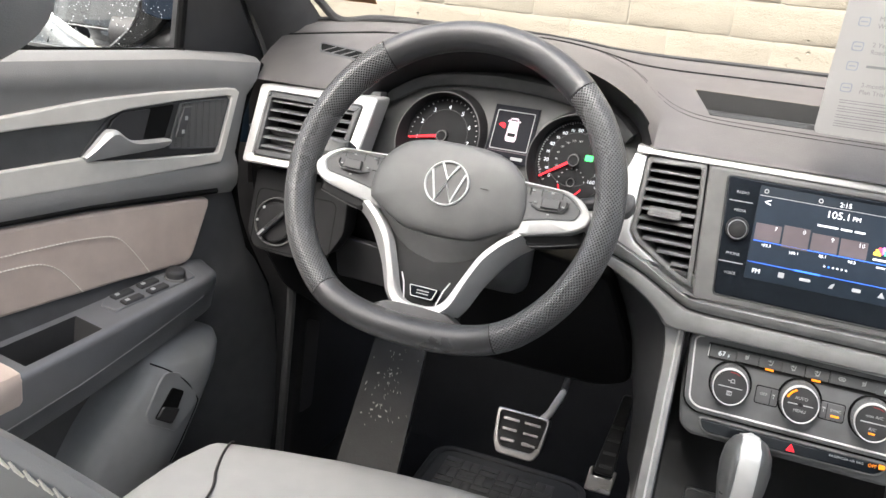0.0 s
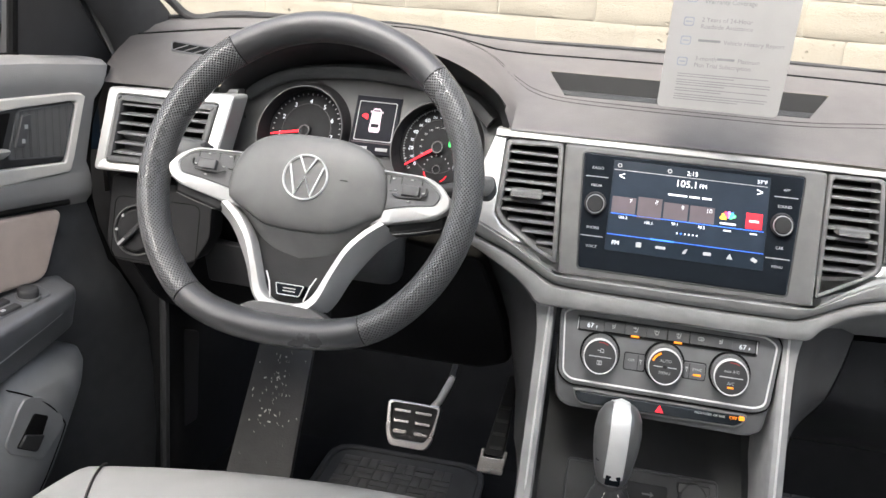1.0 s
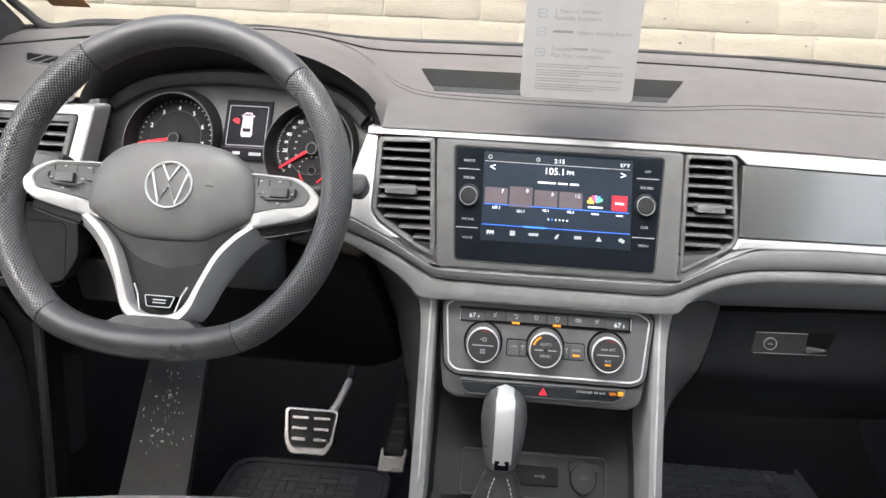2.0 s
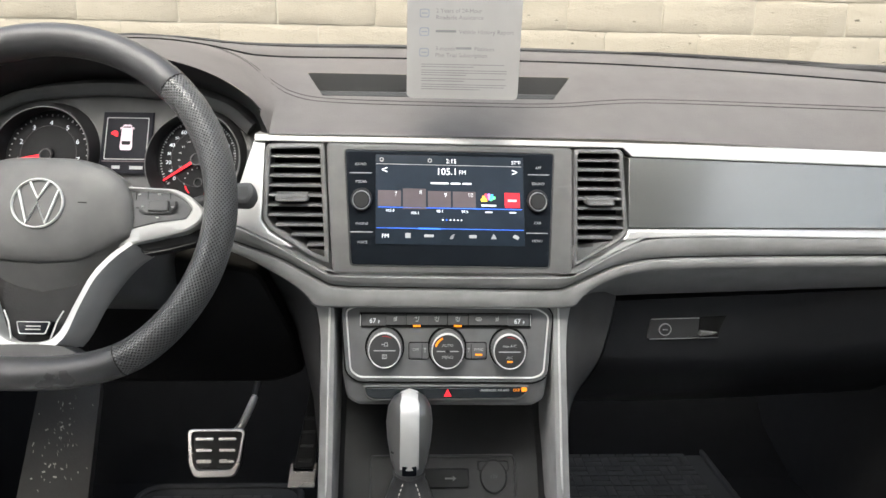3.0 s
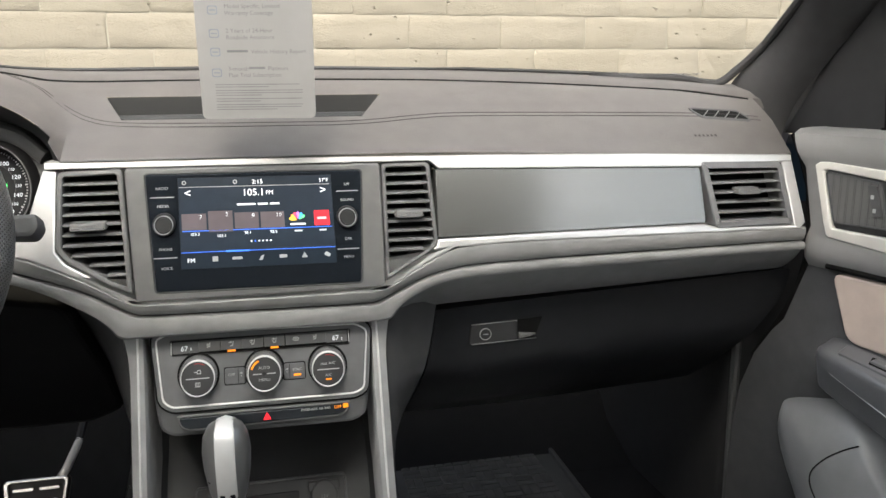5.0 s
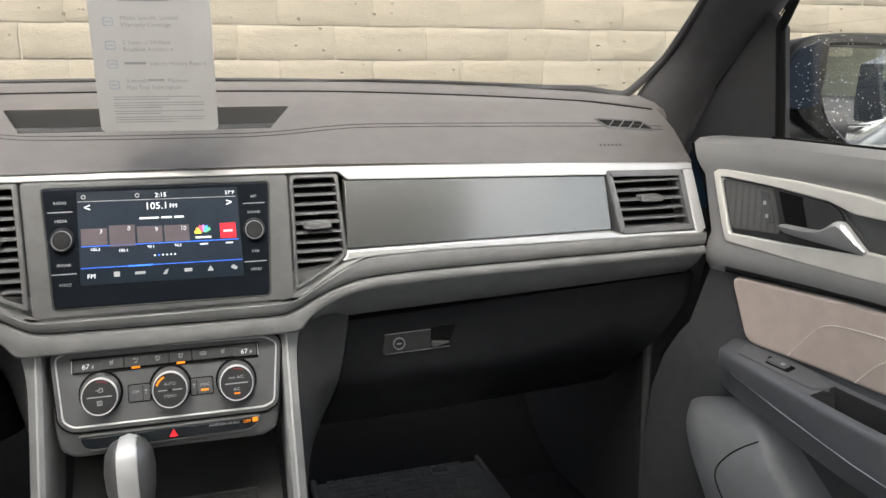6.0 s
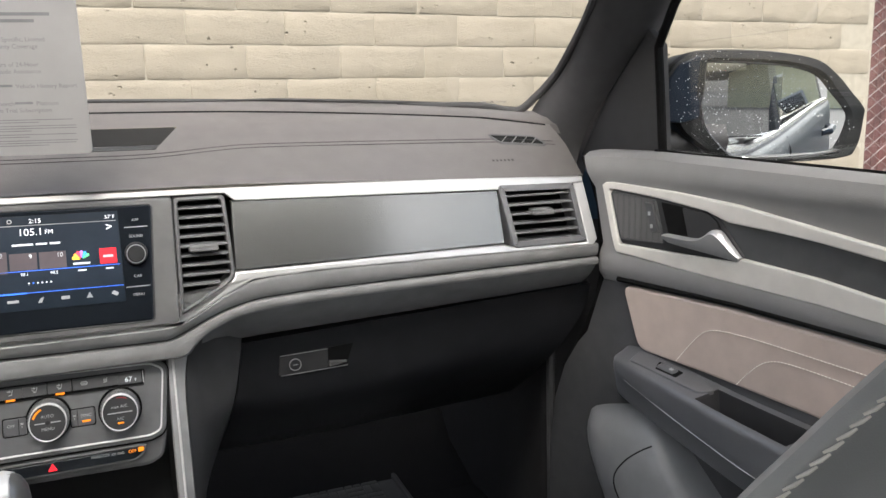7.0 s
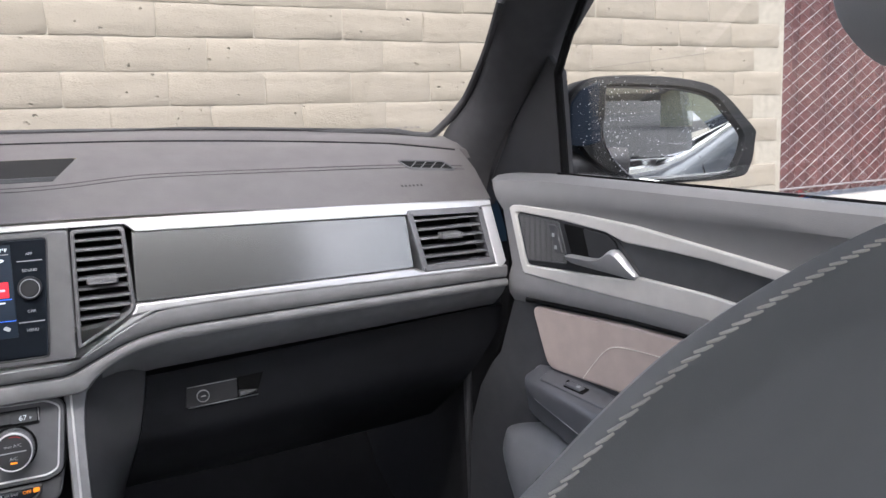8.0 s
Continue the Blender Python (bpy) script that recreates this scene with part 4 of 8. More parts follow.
def dial(cx, cz, r, parent, G=FB, h=0.016):
    """A round knob: dark foot, ribbed satin skirt, thin bright rim and a dark face."""
    k = part("knob", slab(circle(cx, cz, r * 0.97, 40), 0, h * 0.75, G, 0.003), M_PANEL, parent, "round knob with bright rim")
    bm = bmesh.new()
    for j in range(40):
        t = 2 * math.pi * j / 40
        tube([G(cx + r * 0.965 * math.cos(t), cz + r * 0.965 * math.sin(t), d) for d in (0.002, h * 0.66)], 0.0007, 4, bm=bm)
    tagged(part("ribs", bm, M_GREY, k), kind="stuff")
    part("rim", ring(circle(cx, cz, r * 0.885, 40), circle(cx, cz, r * 0.84, 40), h * 0.6, h, G, 0.0003), M_LINE, k)
    part("face", slab(circle(cx, cz, r * 0.84, 40), h * 0.6, h * 0.95, G, 0.0008), M_DARK, k)
    part("collar", ring(circle(cx, cz, r * 1.09, 40), circle(cx, cz, r * 0.98, 40), 0.001, 0.0035, G, 0.001), M_BLACK, k)
    return k


DEFROST_ = [[(-1.4, 0.0), (-0.3, 0.0)], [(-0.2, -0.7), (0.1, 0.7), (1.3, 0.7), (1.5, -0.7), (-0.2, -0.7)]]
REAR_ = [[(-1.0, -0.8), (-1.0, 0.8), (1.0, 0.8), (1.0, -0.8), (-1.0, -0.8)], [(-0.4, -0.5), (-0.4, 0.5)], [(0.3, -0.5), (0.3, 0.5)]]
for cx, a, b2 in ((-0.0695, None, None), (0.0025, "AUTO", "MENU"), (0.0738, "max A/C", "A/C")):
    cz = 0.9035 - 0.02 * (cx + 0.0695) * 0.5
    k = dial(cx, cz, 0.0208, cl)
    for x0, x1 in (((-0.0125, 0.0125),) if abs(cx) > 0.01 else ((-0.0125, -0.0028), (0.0028, 0.0125))):
        part("bar", slab(rect(cx + x0, cz - 0.0005, cx + x1, cz + 0.0004), 0.014, 0.0158, FB, 0.0002), M_DIM, k)
    if a:
        text(a, 0.0046, FT(cx, cz + 0.0062, 0.0156), M_DIM, k)
        text(b2, 0.0046, FT(cx, cz - 0.0062, 0.0156), M_DIM, k)
    else:
        strokes("symbol", DEFROST_, cx, cz + 0.0066, 0.0024, 0.0006, 0.0145, 0.0157, FB, M_DIM, k)
        strokes("symbol", REAR_, cx, cz - 0.0062, 0.0024, 0.0006, 0.0145, 0.0157, FB, M_DIM, k)
    if cx > 0.05:
        part("indicator", slab(rect(cx - 0.0032, cz - 0.0112, cx + 0.0032, cz - 0.0096), 0.014, 0.0158, FB, 0.0002), M_AMBER, k, "lit amber bar")
    if abs(cx) < 0.01:
        part("centre_dot", slab(circle(cx, cz, 0.0022, 14), 0.014, 0.0158, FB, 0.0003), M_COAL, k)
        arc = [(cx + 0.0145 * math.cos(radians(t)), cz + 0.0145 * math.sin(radians(t))) for t in range(112, 161, 8)]
        part("indicator", tube([FB(x, z, 0.0152) for x, z in arc], 0.0012, 5), M_AMBER, k, "lit amber arc")
    else:
        arc = [(cx + 0.0152 * math.cos(radians(t)), cz + 0.0152 * math.sin(radians(t))) for t in range(60, 101, 8)]
        part("red_arc", tube([FB(x, z, 0.0152) for x, z in arc], 0.00035, 5), M_DIMRED, k, "thin red arc")
for x0, x1, xm, w in ((-0.0412, -0.019, -0.0265, "OFF"), (0.024, 0.0476, 0.0305, "SYNC")):
    p_ = part("square_button", slab(rpoly(rect(x0, 0.8908, x1, 0.9075), 0.002), -0.002, 0.0035, FB, 0.0008), M_ARM, cl)
    part("button_groove", ring(rpoly(rect(x0 - 0.001, 0.8898, x1 + 0.001, 0.9085), 0.0025), rpoly(rect(x0, 0.8908, x1, 0.9075), 0.002), 0.0, 0.0026, FB, 0.0003), M_BLACK, p_)
    part("button_joint", slab(rect(xm - 0.0003, 0.8915, xm + 0.0003, 0.9068), 0.002, 0.0037, FB, 0.0001), M_BLACK, p_, smooth=False)
    tx = (x0 + xm) / 2 if x0 < 0 else (xm + x1) / 2
    text(w, 0.0043, FT(tx, 0.9008, 0.0039), M_DIM, p_)
    strokes("fan_symbol", [[(-0.8, 0.5), (0.8, -0.5)], [(-0.8, -0.5), (0.8, 0.5)], [(0, -1.6), (0, -2.8)]], xm + (0.0032 if x0 < 0 else -0.003), 0.9018, 0.0013, 0.0006, 0.003, 0.0039, FB, M_DIM, p_)
    if x0 > 0:
        part("indicator", slab(rect(tx - 0.0042, 0.8945, tx + 0.0042, 0.8963), 0.003, 0.0042, FB, 0.0002), M_AMBER, p_, "lit amber bar")
# lower lip of the stack with the hazard switch
part("chin", slab(rpoly([(-0.119, 0.953), (0.122, 0.951), (0.121, 0.872), (0.115, 0.845), (0.10, 0.838), (-0.10, 0.84), (-0.113, 0.848), (-0.118, 0.875)], 0.006), -0.12, -0.002, FB, 0.004), M_PLAST, stack, "dark lip under the climate panel")
hz = thing("hazard_switch_bar", "narrow black switch bar with red triangle", "switch bar", FB(0, 0.856))
ho = rpoly([(-0.0925, 0.8602), (0.0955, 0.8598), (0.0925, 0.8538), (0.0846, 0.8493), (-0.0815, 0.8485), (-0.0885, 0.8515)], 0.003, 2)
part("bar", slab(ho, -0.004, 0.003, FB, 0.001), M_GLOSS, hz)
part("bezel", ring(offset(ho, -0.0025), ho, -0.003, 0.002, FB, 0.0008), M_GREY, hz)
bm = slab(rpoly([(-0.0015, 0.8515), (0.0075, 0.8515), (0.003, 0.8588)], 0.0006), 0.002, 0.0045, FB, 0.0003)
part("hazard_triangle", bm, M_RED, hz, "red warning triangle")
text("PASSENGER AIR BAG", 0.0036, FT(0.0575, 0.8575, 0.0036), M_DIM, hz)
text("OFF", 0.0048, FT(0.0825, 0.8575, 0.0038), M_AMBER, hz)
part("airbag_symbol", slab(rpoly([(0.0885, 0.856), (0.0945, 0.8565), (0.0945, 0.86), (0.0885, 0.86)], 0.001), 0.002, 0.004, FB, 0.0002), M_AMBER, hz)

# bay under the stack, with sockets
bay = thing("storage_bay", "black open bay with power and usb sockets", "storage bay", (0, 0, 0.7))
bm = bmesh.new()
rows = []
for x in (-0.128, -0.12, 0.0, 0.12, 0.128):
    e = 0.02 if abs(x) > 0.125 else 0.0
    rows.append([(x, 0.10, 0.86), (x, 0.02, 0.79 + e), (x, -0.03, 0.742 + e), (x, -0.06, 0.70 + e), (x, -0.3, 0.68 + e)])
loft(bm, rows, closed=False)
part("liner", bm, M_DARK, bay)
BY = lambda x, z, d=0.0: (x, -0.03 + 0.72 * (z - 0.742) - d, z + 0.4 * d)
fr = rpoly(rect(-0.088, 0.702, 0.092, 0.748), 0.006)
part("socket_plate", slab(fr, 0.0, 0.004, BY, 0.001), M_DARK, bay)
part("plate_rim", ring(fr, offset(fr, 0.0025), 0.002, 0.006, BY, 0.0008), M_PLAST, bay)
part("usb_cover", slab(rpoly(rect(-0.042, 0.716, 0.034, 0.735), 0.003), 0.002, 0.0065, BY, 0.001), M_COAL, bay)
part("usb_symbol", slab([(0.004, 0.7245), (0.014, 0.7245), (0.0135, 0.7225), (0.018, 0.7253), (0.0135, 0.728), (0.014, 0.7262), (0.004, 0.7262)], 0.006, 0.0072, BY, 0.0001), M_INK, bay)
sk = part("power_socket", slab(circle(0.064, 0.727, 0.0165, 28), 0.002, 0.009, BY, 0.002), M_DARK, bay, "round capped power socket")
part("socket_tab", slab(rpoly(rect(0.045, 0.732, 0.083, 0.742), 0.003), 0.002, 0.008, BY, 0.001), M_DARK, sk)
text("12V", 0.006, basis(BY(0.064, 0.727, 0.0095), (1, 0, 0), (0, 0.72, 1)), M_INK, sk)

# tunnel between the seats
bm = bmesh.new()
prof = [(-0.15, 0.46), (-0.148, 0.62), (-0.145, 0.69), (-0.135, 0.705), (-0.11, 0.70), (-0.10, 0.675), (0.10, 0.675), (0.11, 0.70), (0.135, 0.705), (0.145, 0.69), (0.148, 0.62), (0.15, 0.46)]
loft(bm, [[(x, y, z) for x, z in prof] for y in (0.12, -0.1, -0.3, -0.62)], closed=False, cap0=False)
solo("console_tunnel", bm, M_PLAST, "dark plastic console between the front seats", "centre console")

# ---- gear selector ----
gs = thing("gear_selector", "upright gear selector with silver-grey knob", "gear lever", (-0.042, -0.13, 0.69))
gx, gy = -0.0408, -0.112
prof = [(0.010, 0.775), (0.0165, 0.778), (0.0205, 0.79), (0.0245, 0.815), (0.0258, 0.835), (0.024, 0.851), (0.019, 0.861), (0.0105, 0.8665), (0.003, 0.868)]
bm = bmesh.new()
loft(bm, [[(gx + r * math.cos(t) * (1.0), gy + 0.06 * (z - 0.82) + r * 1.15 * math.sin(t), z) for t in np.linspace(0, 2 * math.pi, 32, endpoint=False)] for r, z in prof], cap0=True, cap1=True)
part("knob", bm, M_KNOB, gs, "silver-grey knob")
# silver spine over the front and top of the knob
rows = []
for r, z in [(r, z) for r, z in prof if z > 0.786]:
    row = []
    for x in (-0.0108, -0.0098, 0.0, 0.0098, 0.0108):
        y = gy + 0.06 * (z - 0.82) - (r * 1.15 * math.sqrt(max(0, 1 - (x / max(r, 0.0109)) ** 2)) + (0.0014 if abs(x) < 0.0105 else -0.001))
        row.append((gx + x * min(1.0, r / 0.0125), y, z + 0.0014 * smooth(0.855, 0.868, z)))
    rows.append(row)
back = [[(x, 2 * (gy + 0.06 * (z - 0.82)) - y, z) for x, y, z in r] for r in reversed(rows)]
part("spine", loft(bmesh.new(), rows + back[:3], closed=False), M_LINE, gs, "brushed silver spine")
part("thumb_button", slab(rpoly(rect(-0.008, 0.781, 0.008, 0.795), 0.002), 0, 0.003, lambda u, v, d: (gx + u, gy - 0.0225 - 0.3 * (v - 0.79) - d, v), 0.001), M_GLOSS, gs)
rows = []
for r, z in ((0.017, 0.779), (0.0165, 0.772), (0.02, 0.765), (0.026, 0.745), (0.036, 0.72), (0.052, 0.695), (0.06, 0.682)):
    rows.append([(gx + r * 1.0 * math.cos(t) * (1 + 0.06 * math.cos(4 * t)), gy - 0.01 + r * 1.1 * math.sin(t) * (1 + 0.06 * math.cos(4 * t)), z) for t in np.linspace(0, 2 * math.pi, 32, endpoint=False)])
part("gaiter", loft(bmesh.new(), rows, cap0=True), M_LEATHER, gs, "black leather gaiter with pale stitching")
for dx in (-0.007, 0.007):
    pth = [(gx + dx * (1 + 0.6 * k), gy - 0.012 - r * 1.12, z + 0.001) for k, (r, z) in enumerate(((0.0172, 0.776), (0.0205, 0.765), (0.0265, 0.745), (0.0365, 0.72)))]
    part("gaiter_stitching", stitch(pth, 0.003, 0.002, 0.0006), M_THREAD, gs, "pale thread")
part("collar", revolve([(0.0175, -0.002), (0.0185, 0.0), (0.0185, 0.004), (0.017, 0.006)], (gx, gy, 0.774), (0, 0, 1), 28), M_CHROME, gs, "bright collar")

# ---- touch screen ----
sc = thing("touch_screen", "glossy black touch screen showing the radio page", "touch screen", F(0, 1.06))
gl = rpoly([(-0.1165, 1.1235), (0.1255, 1.1215), (0.1175, 0.9975), (-0.1075, 0.9995)], 0.004, 3)
part("glass", slab(gl, 0.0, 0.0052, F, 0.0015), M_GLOSS, sc, "gloss black glass")
part("edge", ring(offset(gl, -0.0018), offset(gl, -0.0002), 0.0, 0.0045, F, 0.0005), M_DARK, sc)
DX = lambda a, b: (0.0045 + 0.0855 * a - 0.0005 * b, 1.0695 + 0.0485 * b - 0.0008 * a)
dsp = part("display", slab([DX(-1, -1), DX(1, -1), DX(1, 1), DX(-1, 1)], 0.003, 0.0056, F, 0.0002), M_SCREEN, sc, "lit radio page")
D0 = 0.006


def scr(a, b, size, s, m=M_WHITE):
    x, z = DX(a, b)
    text(s, size, FT(x, z, D0, 0.0), m, dsp)


def sbar(a0, b0, a1, b1, m, name="screen_shape", dd=0.0):
    part(name, slab([DX(a0, b0), DX(a1, b0), DX(a1, b1), DX(a0, b1)], 0.005, D0 + dd, F, 0.0001), m, dsp, smooth=False)


sbar(-0.99, -0.66, 0.99, 0.8, M_BAND, "page", -0.0003)
scr(0.02, 0.88, 0.0072, "2:15")
scr(0.9, 0.88, 0.0058, "57°F")
scr(-0.04, 0.64, 0.0112, "105.1")
scr(0.17, 0.63, 0.0068, "FM")
scr(-0.88, 0.65, 0.013, "<")
scr(0.88, 0.65, 0.013, ">")
sbar(-0.26, 0.36, -0.02, 0.4, M_DIMW)
sbar(0.01, 0.36, 0.14, 0.4, M_DIMW)
sbar(0.17, 0.36, 0.29, 0.4, M_DIMW)
sbar(-0.99, 0.785, 0.97, 0.798, M_DIM)
for k, (n_, f_) in enumerate((("7", "103.3"), ("8", "105.1"), ("9", "98.1"), ("10", "98.5"))):
    a = -0.97 + 0.335 * k
    big = 0.05 if k == 1 else 0.0
    sbar(a, -0.16 - big, a + 0.31, 0.2 + big, M_TILE, "preset_tile")
    scr(a + 0.24, 0.12 + big, 0.0068, n_)
    scr(a + 0.16, -0.25 - big, 0.0046, f_)
a = 0.37
for j, cc in enumerate(((0.9, 0.65, 0.05), (0.9, 0.3, 0.05), (0.8, 0.05, 0.1), (0.4, 0.15, 0.6), (0.05, 0.3, 0.8), (0.1, 0.6, 0.2))):
    t0 = radians(165 - j * 26)
    c0 = DX(0.52, -0.02)
    q = [(c0[0] + r * math.cos(t0 + w), c0[1] + r * math.sin(t0 + w)) for r, w in ((0.002, -0.12), (0.0085, -0.2), (0.0098, 0), (0.0085, 0.2), (0.002, 0.12))]
    part("fan_shape", slab(q, 0.005, D0, F, 0.0001), glow("fan_colour", cc, 0.7), dsp, smooth=False)
sbar(0.42, -0.12, 0.62, -0.08, M_DIMW)
sbar(0.74, -0.14, 0.94, 0.19, M_RED, "red_tile")
sbar(0.78, -0.005, 0.90, 0.045, M_PINKW, dd=0.0003)
sbar(0.47, -0.265, 0.57, -0.235, M_DIMW)
sbar(0.8, -0.265, 0.89, -0.235, M_DIMW)
sbar(-0.97, -0.185, 0.97, -0.172, M_BLUE)
for k in range(6):
    x, z = DX(-0.1 + 0.05 * k, -0.44)
    part("page_dot", slab(circle(x, z, 0.0009, 8), 0.005, D0 + 0.0002, F, 0.0001), M_BLUE if k == 1 else M_WHITE, dsp)
sbar(-0.99, -0.645, 0.99, -0.635, M_BLUE)
sbar(-0.43, -0.655, -0.13, -0.625, M_BLUE, dd=0.0002)
scr(-0.87, -0.82, 0.0068, "FM")
for k, a in enumerate((-0.57, -0.29, 0.02, 0.3, 0.58, 0.88)):
    x, z = DX(a, -0.8)
    shp = [rpoly(rect(x - 0.003, z - 0.0026, x + 0.003, z + 0.0026), 0.0004), rpoly(rect(x - 0.0055, z - 0.0014, x + 0.0055, z + 0.0014), 0.001), rpoly([(x - 0.003, z - 0.003), (x + 0.001, z - 0.003), (x + 0.003, z + 0.0026), (x - 0.0005, z + 0.001)], 0.0006),
           rpoly(rect(x - 0.0042, z - 0.0017, x + 0.0042, z + 0.0017), 0.0008), [(x - 0.0034, z - 0.0024), (x + 0.0034, z - 0.0024), (x, z + 0.0034)], rpoly([(x - 0.004, z), (x - 0.001, z + 0.003), (x + 0.004, z), (x + 0.002, z - 0.003)], 0.0008)][k]
    part("menu_symbol", slab(shp, 0.005, D0, F, 0.0001), M_DIM, dsp, smooth=False)
for a, b in ((-0.92, 0.89), (-0.27, 0.89)):
    x, z = DX(a, b)
    part("status_symbol", ring(circle(x, z, 0.0024, 14), circle(x, z, 0.0015, 14), 0.005, D0, F, 0.0001), M_DIM, dsp)
for x, rows_ in ((-0.0985, (("RADIO", 1.108), ("MEDIA", 1.089), ("PHONE", 1.0435), ("VOICE", 1.0235))), (0.1075, (("APP", 1.106), ("SOUND", 1.0885), ("CAR", 1.0455), ("MENU", 1.026)))):
    for s_, z in rows_:
        text(s_, 0.0043, FT(x - 0.035 * (1.108 - z) * (-1 if x < 0 else 1), z, 0.0056, 0), M_DIM, sc)
    for z in (1.0985, 1.0345):
        xx = x + (0.001 if x < 0 else -0.0015) * (2 if z < 1.05 else 0)
        part("line", slab(rect(xx - 0.0125, z - 0.0004, xx + 0.0125, z + 0.0004), 0.004, 0.0056, F, 0.0001), M_DIM, sc, smooth=False)
    xk = x + (0.0015 if x < 0 else -0.002)
    k = part("knob", slab(circle(xk, 1.07, 0.0122, 32), 0.004, 0.010, F, 0.003), M_COAL, sc, "small round knob with bright rim")
    part("rim", ring(circle(xk, 1.07, 0.0101, 32), circle(xk, 1.07, 0.0094, 32), 0.008, 0.0125, F, 0.0004), M_GUN, k)
    part("face", slab(circle(xk, 1.07, 0.0094, 32), 0.008, 0.0124, F, 0.002), M_COAL, k)

# ---- instrument cluster ----
CL = lambda x, z, d=0.0: (x, 0.052 + 0.5 * (z - 1.107) - d, z)
CT = lambda x, z, d: basis(CL(x, z, d), (1, 0, 0), (0, 0.5, 1))
cu = thing("instrument_cluster", "instrument cluster with two round dials and lit display", "instrument cluster", CL(-0.39, 1.1))
cface = [(-0.575, 1.05), (-0.215, 1.05), (-0.212, 1.10)] + [(-0.395 + 0.183 * math.cos(t), 1.13 + 0.075 * math.sin(t)) for t in np.linspace(0.02, math.pi - 0.02, 24)] + [(-0.578, 1.10)]
part("face_plate", slab(cface, -0.012, -0.004, CL), M_PLAST, cu, "grey plate round the dials")
bm = bmesh.new()
lip, mid, deep = [], [], []
for t in np.linspace(-0.25, math.pi + 0.25, 40):
    c_, s_ = math.cos(t), math.sin(t)
    lip.append((-0.395 + 0.187 * c_, 0.016, 1.14 + 0.0885 * max(-0.6, s_)))
    mid.append((-0.395 + 0.178 * c_, 0.03, 1.136 + 0.078 * max(-0.6, s_)))
    deep.append((-0.395 + 0.172 * c_, 0.085 + 0.03 * s_, 1.128 + 0.066 * max(-0.6, s_)))
loft(bm, [lip, mid, deep], closed=False)
part("shroud", bm, M_COAL, cu, "black cowl over the dials")
hb = spline([(-0.565, 1.145), (-0.52, 1.172), (-0.455, 1.183), (-0.395, 1.185), (-0.335, 1.18), (-0.27, 1.165), (-0.235, 1.14)], 5)
part("arch", tube([CL(x, z, 0.006) for x, z in hb], 0.006, 8, flat=1.6), M_PLAST, cu)
M_DIALF = mat("dial_face", (0.014, 0.014, 0.015), 0.7, spec=0.15)


def gauge(cx, cz, r, marks, a0, a1, needle, sizes):
    """A dial at the bottom of a short dark tube with a bright front edge."""
    g = part("dial", slab(circle(cx, cz, r * 0.94, 48), -0.006, 0.001, CL, 0.0005), M_DIALF, cu, "black dial with white figures")
    tube_ = [[CL(cx + r * k * math.cos(t), cz + r * k * math.sin(t), d) for t in np.linspace(0, 2 * math.pi, 56, endpoint=False)] for k, d in ((0.9, -0.004), (0.9, 0.002), (0.955, 0.014), (1.0, 0.026), (1.03, 0.026), (1.05, 0.02), (1.06, -0.01))]
    part("dial_tube", loft(bmesh.new(), tube_), M_COAL, g, "black tube round the dial")
    part("bezel_ring", tube([CL(cx + r * 1.012 * math.cos(t), cz + r * 1.012 * math.sin(t), 0.0265) for t in np.linspace(0, 2 * math.pi, 56, endpoint=False)], 0.0006, 6, closed=True), M_GREY, g, "thin bright ring")
    part("inner_ring", ring(circle(cx, cz, r * 0.60, 40), circle(cx, cz, r * 0.585, 40), 0.0, 0.0016, CL, 0.0002), M_DARK, g)
    n = len(marks)
    for k, s_ in enumerate(marks):
        t = radians(a0 + (a1 - a0) * k / (n - 1))
        if s_:
            text(s_, sizes[k % len(sizes)], CT(cx + r * 0.645 * math.cos(t), cz + r * 0.645 * math.sin(t), 0.0018), M_DIMW, g)
    bm = bmesh.new()
    c0 = Vector((cx, cz))
    for k in range(4 * (n - 1) + 1):
        t = radians(a0 + (a1 - a0) * k / (4 * (n - 1)))
        L, w = (0.05, 0.013) if k % 4 == 0 else (0.03, 0.009)
        d_, e_ = Vector((math.cos(t), math.sin(t))), Vector((-math.sin(t), math.cos(t)))
        slab([tuple(c0 + d_ * r * (0.83 - L) - e_ * w * r), tuple(c0 + d_ * r * 0.83 - e_ * w * r), tuple(c0 + d_ * r * 0.83 + e_ * w * r), tuple(c0 + d_ * r * (0.83 - L) + e_ * w * r)], 0.0005, 0.0018, CL, 0.0001, bm)
    part("ticks", bm, M_DIM, g, "white tick marks", smooth=False)
    t = radians(needle)
    d_, e_ = Vector((math.cos(t), math.sin(t))), Vector((-math.sin(t), math.cos(t)))
    part("needle", slab([tuple(c0 - e_ * 0.0018), tuple(c0 + d_ * r * 0.84 - e_ * 0.001), tuple(c0 + d_ * r * 0.84 + e_ * 0.001), tuple(c0 + e_ * 0.0018)], 0.004, 0.0055, CL, 0.0003), M_RED, g, "lit red needle", smooth=False)
    h = part("hub", slab(circle(cx, cz, 0.0072, 24), 0.001, 0.009, CL, 0.001), M_DIALF, g)
    part("hub_ring", ring(circle(cx, cz, 0.0072, 24), circle(cx, cz, 0.006, 24), 0.006, 0.0105, CL, 0.0004), M_GREY, h)
    return g


